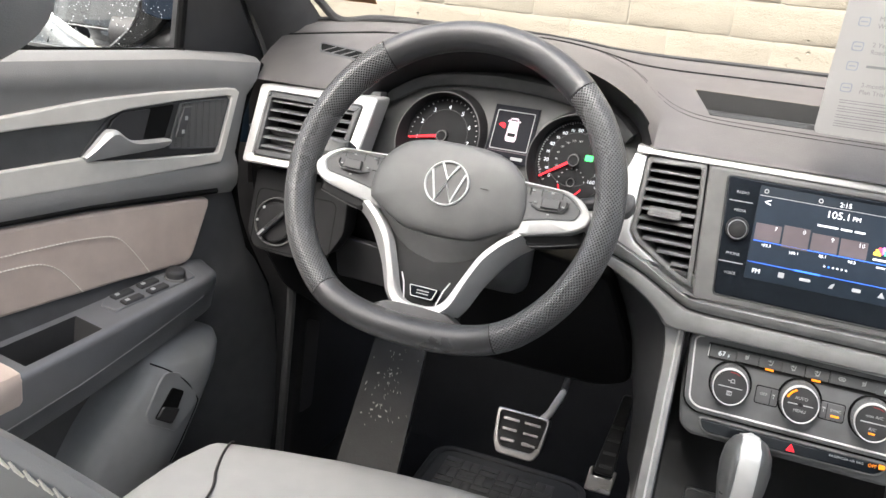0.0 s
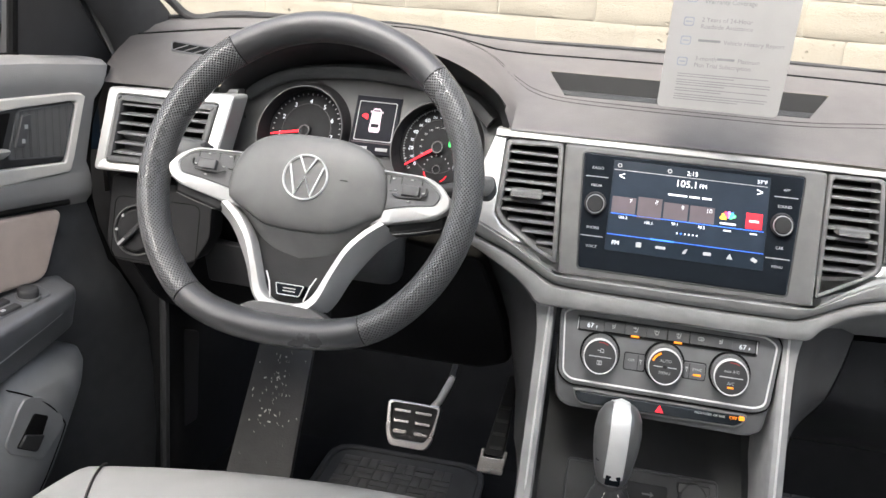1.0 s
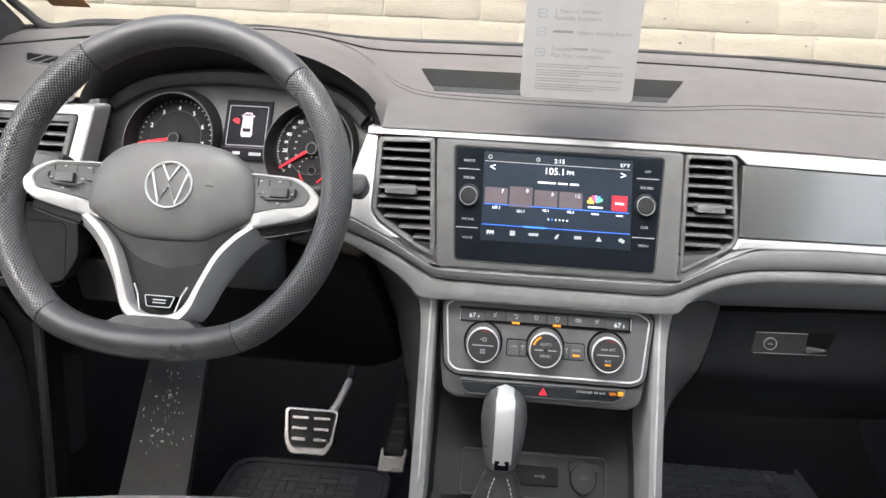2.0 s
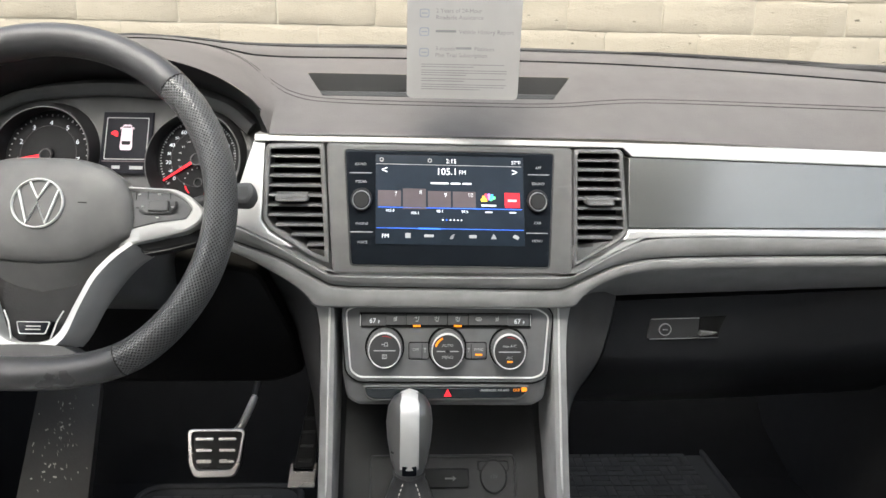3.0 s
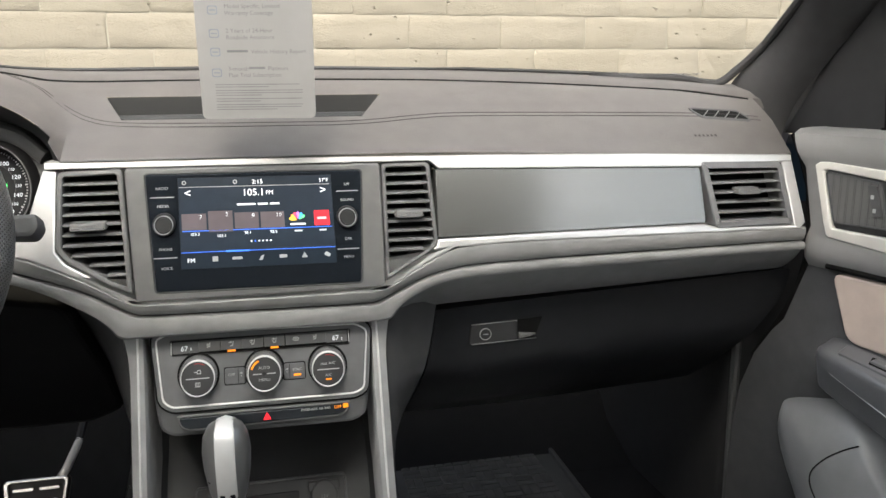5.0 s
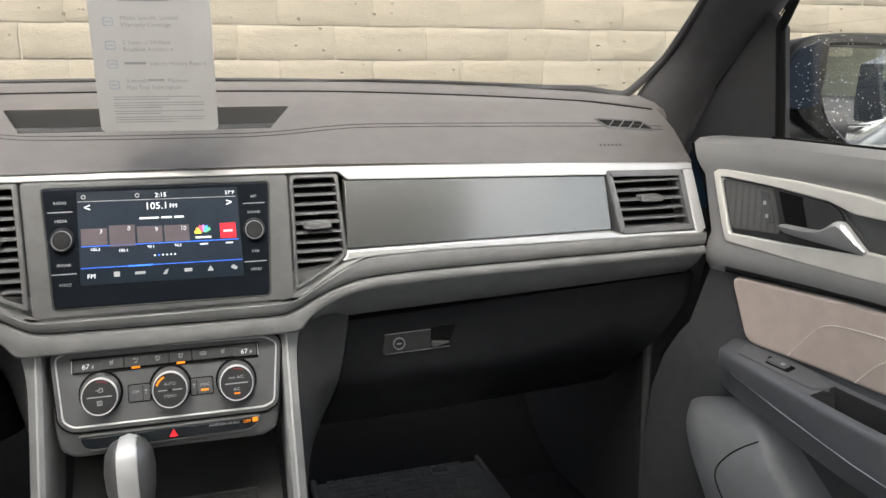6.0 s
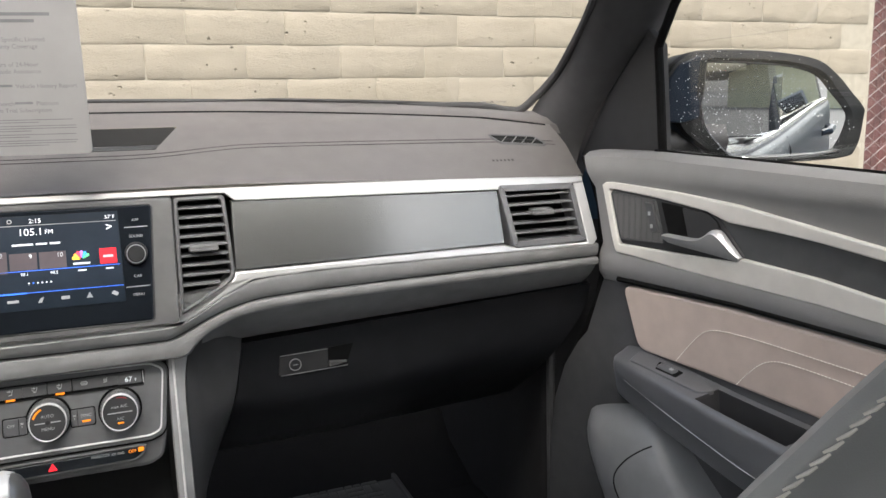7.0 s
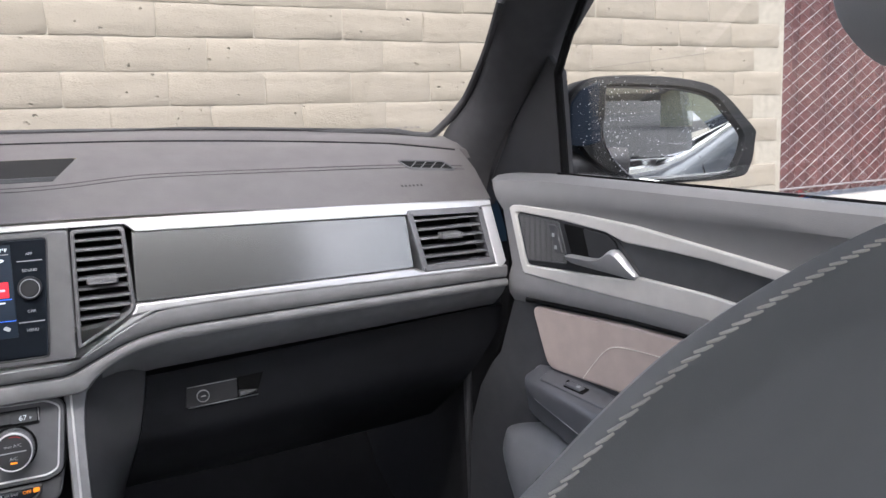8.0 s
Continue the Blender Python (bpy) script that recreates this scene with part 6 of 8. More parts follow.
    # dark inlay between the strips
    part("inlay", slab([(0.05, 1.107), (0.125, 1.101), (0.2, 1.0905), (0.23, 1.0795), (0.30, 1.0735), (0.34, 1.069), (0.42, 1.056), (0.62, 1.016), (0.62, 0.984), (0.42, 1.0165), (0.34, 1.030), (0.25, 1.0385), (0.242, 1.0335), (0.15, 1.0325), (0.067, 1.033)], -0.004, 0.0015, D, 0.0005), M_PLAST, th, "dark woven-look inlay")
    # handle bezel, grille, cup and lever
    bz = rpoly([(0.049, 1.106), (0.125, 1.1005), (0.204, 1.0912), (0.219, 1.08), (0.252, 1.0395), (0.243, 1.0315), (0.144, 1.0335), (0.067, 1.0345)], 0.004, 3)
    hd = part("handle_bezel", slab(bz, -0.002, 0.0045, D, 0.0015), M_DARK, th, "dark handle bezel")
    gr = rpoly([(0.0515, 1.1035), (0.124, 1.0965), (0.139, 1.0435), (0.068, 1.0415)], 0.003, 3)
    part("tweeter_grille", slab(gr, 0.002, 0.0052, D, 0.0006), M_MESH, th, "dark mesh tweeter grille")
    part("grille_rim", ring(offset(gr, -0.0016), gr, 0.002, 0.0062, D, 0.0005), M_PLAST, th)
    ls = part("lock_switch", slab(rpoly([(0.109, 1.094), (0.121, 1.093), (0.132, 1.056), (0.12, 1.0565)], 0.002), 0.004, 0.0078, D, 0.0008), M_PLAST, hd)
    for z in (1.0795, 1.063):
        part("symbol", slab(rect(0.1155 + (1.0795 - z) * 0.25, z - 0.002, 0.1195 + (1.0795 - z) * 0.25, z + 0.003), 0.007, 0.0082, D, 0.0002), M_DIM, ls, smooth=False)
    cup = rpoly([(0.133, 1.0965), (0.204, 1.0885), (0.217, 1.079), (0.222, 1.068), (0.205, 1.05), (0.148, 1.049)], 0.003, 3)
    # no real hollow: a black sheet gives the shade behind the lever
    part("handle_cup_shade", slab(cup, 0.002, 0.0052, D, 0.0003), M_BLACK, hd, "black sheet for the shade in the handle hollow")
    part("cup_floor", slab(rpoly([(0.166, 1.092), (0.203, 1.0875), (0.215, 1.0785), (0.22, 1.068), (0.205, 1.052), (0.177, 1.051)], 0.003), 0.004, 0.0062, D, 0.0008), M_DARK, hd)
    bm = bmesh.new()
    up_ = bent([(0.146, 1.0565), (0.17, 1.0555), (0.19, 1.055), (0.2035, 1.0585), (0.2185, 1.0735), (0.235, 1.056), (0.2505, 1.039)], 4)
    dn_ = bent([(0.149, 1.0455), (0.17, 1.043), (0.19, 1.041), (0.205, 1.0395), (0.22, 1.0378), (0.234, 1.0358), (0.246, 1.0335)], 4)
    rings = []
    for k_, ((a1, z1), (a2, z2)) in enumerate(zip(up_, dn_)):
        t_ = k_ / (len(up_) - 1)
        h_ = 0.012 * math.sin(math.pi * min(1, 0.25 + 0.75 * t_)) ** 0.5 + 0.004
        rings.append([D(a1, z1, 0.003), D(a1, z1, h_ * 0.7 + 0.003), D(a1 * 0.85 + a2 * 0.15, z1 * 0.85 + z2 * 0.15, h_ + 0.003), D(a1 * 0.45 + a2 * 0.55, z1 * 0.45 + z2 * 0.55, h_ + 0.0015), D(a2, z2, h_ * 0.45 + 0.003), D(a2, z2, 0.003)])
    loft(bm, rings, cap0=True, cap1=True)
    part("lever", bm, M_SILVER, hd, "satin chrome door lever")
    # leather insert
    lo = rpoly([(0.070, 0.9755), (0.24, 0.9745), (0.40, 0.9655), (0.61, 0.945), (0.61, 0.84), (0.345, 0.872), (0.2, 0.884), (0.100, 0.889)], 0.016, 4)

    def DL(a, z, d=0.0):
        return D(a, z, d + 0.006 * math.sin(math.pi * min(1, max(0, (z - 0.85) / 0.12))))
    ins = part("leather_insert", slab(lo, -0.004, 0.005, D, 0.004), M_TAUPE, th, "taupe leather insert with pale stitching")
    for pts in ([(0.163, 0.889), (0.18, 0.912), (0.197, 0.932), (0.21, 0.941), (0.228, 0.9445), (0.27, 0.9445), (0.34, 0.940), (0.45, 0.932)], [(0.25, 0.882), (0.266, 0.902), (0.28, 0.916), (0.295, 0.9235), (0.315, 0.9255), (0.36, 0.9225), (0.45, 0.914)]):
        pa = spline(pts, 8)
        part("stitching", stitch([D(a, z, 0.0054) for a, z in pa], 0.003, 0.0013, 0.0008), M_THREAD, ins, "pale thread")
    part("insert_groove", tube([D(a, z, 0.003) for a, z in ((0.062, 0.982), (0.24, 0.981), (0.42, 0.971), (0.61, 0.952))], 0.004, 6), M_BLACK, th)
    # armrest
    fall = lambda a: 0.0 if s > 0 else -0.06 * max(0.0, a - 0.1)
    bm = bmesh.new()
    rings = []
    for a, zt, w, h in spline([(0.075, 0.876, 0.012, 0.012), (0.085, 0.878, 0.03, 0.016), (0.12, 0.878, 0.043, 0.023), (0.2, 0.868, 0.052, 0.035), (0.3, 0.856, 0.062, 0.047), (0.42, 0.845, 0.07, 0.058), (0.6, 0.84, 0.075, 0.068)], 6):
        zt += fall(a)
        rings.append([D(a, zt + 0.012, -0.005), D(a, zt + 0.0075, w * 0.2), D(a, zt + 0.001, w * 0.85), D(a, zt - 0.0008, w * 0.93), D(a, zt - 0.0035, w * 0.98), D(a, zt - 0.0085, w), D(a, zt - h * 0.7 - 0.003, w * 0.995), D(a, zt - h, w * 0.985), D(a, zt - h - 0.003, w * 0.965), D(a, zt - h - 0.034, w * 0.76), D(a, zt - h - 0.038, w * 0.68), D(a, zt - h - 0.055, -0.005)])
    loft(bm, rings, closed=False, cap0=True)
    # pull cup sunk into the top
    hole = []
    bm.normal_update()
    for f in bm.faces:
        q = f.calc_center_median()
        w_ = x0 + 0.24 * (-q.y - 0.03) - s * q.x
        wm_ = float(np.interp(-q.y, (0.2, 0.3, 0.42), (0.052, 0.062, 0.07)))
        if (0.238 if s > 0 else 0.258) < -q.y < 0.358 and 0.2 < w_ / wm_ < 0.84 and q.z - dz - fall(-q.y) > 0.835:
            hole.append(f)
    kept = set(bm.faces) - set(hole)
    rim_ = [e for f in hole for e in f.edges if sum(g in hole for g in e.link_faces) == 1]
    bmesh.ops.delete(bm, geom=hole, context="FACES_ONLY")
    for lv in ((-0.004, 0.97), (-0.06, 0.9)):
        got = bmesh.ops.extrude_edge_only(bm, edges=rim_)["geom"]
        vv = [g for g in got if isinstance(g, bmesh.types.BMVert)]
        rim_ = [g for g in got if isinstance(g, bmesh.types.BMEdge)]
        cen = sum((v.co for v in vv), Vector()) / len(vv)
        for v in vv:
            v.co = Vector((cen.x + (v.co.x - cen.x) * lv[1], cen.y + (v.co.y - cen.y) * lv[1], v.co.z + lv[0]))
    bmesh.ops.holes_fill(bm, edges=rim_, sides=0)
    # faces inside the cup take a darker plastic in place of its shade
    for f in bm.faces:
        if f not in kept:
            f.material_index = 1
    ar = part("armrest", bm, M_DARM, th, "dark armrest with pull cup coloured darker for its shade", mats=[M_DARM, M_DARK])

    def TP(a, w, d=0.0):
        """Top of the armrest: along the door, inwards."""
        zt = float(np.interp(a, (0.075, 0.12, 0.2, 0.3, 0.42, 0.6), (0.876, 0.878, 0.868, 0.856, 0.845, 0.84)))
        wm = float(np.interp(a, (0.075, 0.12, 0.2, 0.3, 0.42, 0.6), (0.03, 0.043, 0.052, 0.062, 0.07, 0.075)))
        return D(a, zt + fall(a) + 0.0095 - 0.0115 * (w / wm) + d, w)
    part("switch_plate", slab(rpoly([(0.115, 0.006), (0.222, 0.006), (0.236, 0.014), (0.234, 0.034), (0.12, 0.033)] if s < 0 else [(0.105, 0.006), (0.205, 0.006), (0.235, 0.020), (0.225, 0.036), (0.115, 0.033)], 0.005, 3), -0.002, 0.0034, TP, 0.001), M_DARM, ar)
    n = 1 if s > 0 else 4
    for k in range(n):
        a, w = (0.165, 0.021) if n == 1 else (0.1725 + 0.0345 * (k // 2), 0.013 + 0.015 * (k % 2))
        sw = part("window_switch", slab(rpoly(rect(a - 0.013, w - 0.005, a + 0.013, w + 0.005), 0.002), 0.001, 0.006, TP, 0.0015), M_DARM if n == 1 else M_DARK, ar, "dark window switch")
        if n == 1:
            # black sheet for the shaded recess round the switch
            part("switch_well_shade", slab(rpoly([(a - 0.02, w - 0.0075), (a + 0.018, w - 0.0075), (a + 0.02, w + 0.007), (a - 0.012, w + 0.007)], 0.002), 0.001, 0.0037, TP, 0.0004), M_BLACK, sw)
        part("symbol", slab(rpoly(rect(a + 0.004, w - 0.002, a + 0.009, w + 0.002), 0.001), 0.005, 0.0066, TP, 0.0002), M_DIM, sw)
    if s < 0:
        kp = part("mirror_knob", slab(circle(0.14, 0.021, 0.0105, 24), 0.001, 0.014, TP, 0.003), M_DARK, ar, "round mirror adjuster")
        part("knob_ring", ring(circle(0.14, 0.021, 0.0125, 24), circle(0.14, 0.021, 0.0105, 24), 0.001, 0.006, TP, 0.0008), M_GREY, kp)
    rings = []
    for a, zt, w in ((0.366, 0.8495, 0.0665), (0.370, 0.849, 0.067), (0.42, 0.845, 0.07), (0.5, 0.8425, 0.073), (0.6, 0.84, 0.075)):
        e = 0.0 if a == 0.366 else 1.0
        zt += fall(a)
        rings.append([D(a, zt + 0.013, 0.002), D(a, zt + 0.009 + 0.003 * e, w * 0.2), D(a, zt + 0.003 + 0.003 * e, w * 0.8), D(a, zt + 0.001 * e, w * (0.95 + 0.02 * e)), D(a, zt - 0.007, w * (1.0 + 0.03 * e)), D(a, zt - 0.03, w * (1.0 + 0.035 * e)), D(a, zt - 0.036, w * 0.98)])
    part("elbow_pad", loft(bmesh.new(), rings, closed=False, cap0=True), M_TAUPE, ar, "taupe leather elbow pad")
    # metal tube drawn in for the glint along the side's crease
    part("bright_line", tube([D(a, zt + fall(a), w) for a, zt, w in ((0.085, 0.8615, 0.0295), (0.12, 0.8545, 0.0422), (0.2, 0.8325, 0.0512), (0.3, 0.8085, 0.061), (0.42, 0.7865, 0.069))], 0.0009, 5), M_GUN, ar)
    # lower pocket with a rounded shoulder
    bm = bmesh.new()
    rings = []
    fronts = ((0.5, 0.666, 0.695, 0.723, 0.75, 0.775, 0.79, 0.803, 0.814), (0.19, 0.109, 0.092, 0.079, 0.072, 0.074, 0.082, 0.098, 0.118)) if s > 0 else ((0.5, 0.63, 0.658, 0.70, 0.743, 0.775, 0.79, 0.803, 0.814), (0.235, 0.166, 0.144, 0.123, 0.102, 0.091, 0.094, 0.104, 0.122))
    rears = ((0.5, 0.666, 0.723, 0.753, 0.781, 0.80, 0.814), (0.42, 0.285, 0.226, 0.195, 0.168, 0.142, 0.122)) if s > 0 else ((0.5, 0.694, 0.724, 0.752, 0.789, 0.805, 0.814), (0.37, 0.262, 0.244, 0.219, 0.189, 0.158, 0.126))
    lip = ((-0.062, 0.0), (-0.054, 0.22), (-0.044, 0.44), (-0.028, 0.64), (-0.008, 0.82), (0.018, 0.95), (0.045, 1.0)) if s > 0 else ((-0.034, 0.0), (-0.029, 0.25), (-0.021, 0.46), (-0.008, 0.68), (0.006, 0.87), (0.02, 0.975), (0.045, 1.0))

    def pocket(z):
        """Depth, front and rear of the pocket at a height, and how broad its front roll is."""
        d = float(np.interp(z, (0.5, 0.7, 0.75, 0.775, 0.79, 0.803, 0.814), (0.060, 0.057, 0.053, 0.045, 0.034, 0.018, 0.0) if s > 0 else (0.060, 0.0575, 0.0565, 0.052, 0.041, 0.023, 0.0)))
        aL, aR = [sum(float(np.interp(z + e, *q)) for e in (-0.012, -0.006, 0, 0.006, 0.012)) / 5 for q in (fronts, rears)]
        return d, aL, aR, min(1.0, max(0.15, (aR - aL) / 0.09))

    def PK(a, z, e=0.0):
        """A point on the pocket's face, e proud of it."""
        d, aL, aR, f_ = pocket(z)
        return D(a, z, d * float(np.interp((a - aL) / f_, [q[0] for q in lip], [q[1] for q in lip])) + e)
    for z in (0.814, 0.8115, 0.809, 0.806, 0.803, 0.80, 0.797, 0.7935, 0.79, 0.786, 0.782, 0.778, 0.773, 0.762, 0.75, 0.735, 0.715, 0.69, 0.66, 0.62, 0.56, 0.48):
        d, aL, aR, f_ = pocket(z)
        r_ = max(aR, aL + 0.047 * f_)
        rings.append([D(aL + e * f_, z, d * k_ - (0.006 if k_ == 0 else 0)) for e, k_ in lip] + [D(max(aR - 0.008, aL + 0.046 * f_), z, d), D(r_, z, d * 0.93), D(r_ + 0.006, z, d * 0.7), D(r_ + 0.012, z, d * 0.25), D(r_ + 0.018, z, -0.006)])
    loft(bm, rings, closed=False)
    pk = part("door_pocket", bm, M_POCKET, th, "dark moulded door pocket")
    seam_ = [(0.166, 0.778), (0.150, 0.765), (0.134, 0.748), (0.12, 0.728), (0.1155, 0.714), (0.119, 0.7), (0.133, 0.68), (0.16, 0.635)] if s > 0 else [(0.197, 0.785), (0.176, 0.770), (0.155, 0.7495), (0.1365, 0.7205), (0.135, 0.708), (0.15, 0.681), (0.175, 0.64)]
    line = [PK(a, z, 0.0004) for a, z in spline(seam_, 8)]
    part("pocket_line", tube(line, 0.001, 5), M_BLACK, pk)
    if s < 0:
        fp = part("release_plate", slab(rpoly([(0.2147, 0.7248), (0.1972, 0.757), (0.183, 0.771), (0.164, 0.765), (0.138, 0.7285), (0.1397, 0.712), (0.170, 0.684), (0.2105, 0.711)], 0.005, 3), -0.006, 0.002, PK, 0.0012), M_POCKET, th, "raised plate with release switch")
        # recess shade drawn as a flat black plate
        part("switch_well_shade", slab(rpoly([(0.176, 0.7485), (0.159, 0.738), (0.1775, 0.698), (0.2026, 0.7153)], 0.003, 2), 0.0005, 0.0024, PK, 0.0003), M_BLACK, fp)
        part("switch", slab(rpoly([(0.191, 0.7275), (0.1675, 0.7165), (0.1785, 0.7), (0.2005, 0.7152)], 0.002, 2), 0.001, 0.005, PK, 0.0012), M_DARK, fp, "black release switch")
    # corner sail, window frame and glass
    XS = lambda y, z, d=0.0: (s * (0.7815 + (0.0 if s > 0 else 0.014) - 0.1 * (y + 0.085) - 0.3 * max(0, z - 1.3) - d), y, z + dz)
    part("corner_sail", slab(rpoly([(0.10, 1.145), (-0.088, 1.15), (-0.0745, 1.30), (-0.055, 1.325), (0.02, 1.26)], 0.004), -0.01, 0.0, XS, 0.003), M_DARK, th, "black triangular corner panel")
    part("window_seal", tube([XS(y, z, 0.003) for y, z in ((-0.086, 1.15), (-0.08, 1.225), (-0.073, 1.297), (-0.115, 1.345), (-0.155, 1.382), (-0.3, 1.49), (-0.5, 1.6))], 0.006, 8), M_BLACK, th)
    part("sill_seal", tube([D(a, 1.1595 - 0.055 * max(0.0, a - 0.1), -0.032) for a in (0.085, 0.25, 0.4, 0.62)], 0.0022, 6), M_BLACK, th)
    bm = bmesh.new()
    rows_ = [[(y, z) for y in (yf, -0.95)] for z, yf in ((1.12, -0.03), (1.3, -0.03), (1.395, -0.14), (1.508, -0.3), (1.62, -0.52))]
    loft(bm, [[XS(y, z, -0.020) for y, z in r] + [XS(y, z, -0.024) for y, z in reversed(r)] for r in rows_], cap0=True, cap1=True)
    pn = part("pane", bm, M_GLASS, th, "clear side glass", smooth=False)
    pn.visible_shadow = False
    return th


door(1), door(-1)


# ---- door mirrors ----
def mirror(s):
    th = thing("door_mirror", "dark blue door mirror with raindrops on its glass", "door mirror", (s * 0.95, -0.03, 1.15), group="door mirrors")
    MG = lambda x, z, d=0.0: (s * x + (0 if s > 0 else -0.012), -0.05 - 0.33 * (x - 0.87) - d, z + (0 if s > 0 else 0.015))
    ho_ = spline([(0.8215, 1.225), (0.8245, 1.258), (0.838, 1.2795), (0.868, 1.2925), (0.945, 1.2922), (1.0235, 1.2802), (1.0568, 1.2585), (1.082, 1.23), (1.099, 1.2095), (1.1, 1.197), (1.092, 1.152), (1.0646, 1.1375), (0.9283, 1.1352), (0.8995, 1.144), (0.84, 1.191)], 4, True)
    gl_ = spline([(0.8765, 1.243), (0.878, 1.274), (0.8855, 1.2795), (0.94, 1.277), (0.993, 1.2715), (1.033, 1.2585), (1.056, 1.2315), (1.0746, 1.206), (1.0772, 1.19), (1.0673, 1.158), (1.048, 1.1462), (0.944, 1.141), (0.918, 1.1445), (0.8745, 1.196)], 4, True)
    c = (0.95, 1.21)
    bm = bmesh.new()
    part("bezel", loft(bmesh.new(), [[MG(x, z, -0.03) for x, z in gl_], [MG(x, z, 0.0) for x, z in gl_], [MG(x, z, 0.004) for x, z in offset(gl_, -0.004)], [MG(x, z, 0.001) for x, z in ho_], [MG(x, z, -0.008) for x, z in offset(ho_, -0.002)]]), M_BEZEL, th, "black plastic surround")
    rings = [[MG(x, z, -0.006) for x, z in ho_]]
    for k, d in ((1.01, -0.012), (1.0, -0.04), (0.92, -0.08), (0.75, -0.115), (0.4, -0.135)):
        rings.append([MG(c[0] + (x - c[0]) * k, c[1] + (z - c[1]) * k, d) for x, z in ho_])
    loft(bm, rings, cap1=True)
    part("housing", bm, M_NAVY, th, "dark blue painted housing")
    flank_ = rpoly([(0.824, 1.196), (0.825, 1.256), (0.84, 1.277), (0.868, 1.289), (0.868, 1.2), (0.845, 1.194)], 0.004, 3)
    part("inner_flank", slab(flank_, -0.004, 0.0035, MG, 0.002), M_NAVY, th, "dark blue painted inner side")
    part("mirror_glass", slab(gl_, -0.004, -0.001, lambda x, z, d=0.0: (s * x + (0 if s > 0 else -0.012), -0.032 - 0.33 * (x - 0.87) - 0.157 * (x - 0.975) - 0.02 * (z - 1.21) - d, z + (0 if s > 0 else 0.015)), 0.0005), M_MIRROR, th, "mirror glass")
    part("foot", tube([MG(0.79, 1.16, -0.03), MG(0.86, 1.165, -0.04), MG(0.93, 1.17, -0.05)], [0.03, 0.026, 0.03], 10), M_DARK, th)
    bm = bmesh.new()
    rnd = random.Random(5)
    for _ in range(700):
        x, z = rnd.uniform(0.82, 1.10), rnd.uniform(1.13, 1.295)
        if x > 0.9 and rnd.random() < 0.45:
            continue
        r = rnd.uniform(0.0003, 0.0009)
        bmesh.ops.create_icosphere(bm, subdivisions=1, radius=r, matrix=Matrix.Translation(MG(x, z, 0.0036 if x < 0.9 or rnd.random() < 0.5 else 0.0008)))
    inside = [f for f in bm.verts if span(ho_, f.co.z - (0 if s > 0 else 0.015)) and span(ho_, f.co.z - (0 if s > 0 else 0.015))[0] + 0.004 < s * (f.co.x + (0 if s > 0 else 0.012)) < span(ho_, f.co.z - (0 if s > 0 else 0.015))[1] - 0.004]
    bmesh.ops.delete(bm, geom=[v for v in bm.verts if v not in set(inside)], context="VERTS")
    tagged(part("raindrops", bm, M_DROP, th, "small raindrops"), kind="stuff")
    return th


M_DROP = mat("water_drop", (0.6, 0.62, 0.63), 0.1, coat=1.0)
mirror(1), mirror(-1)


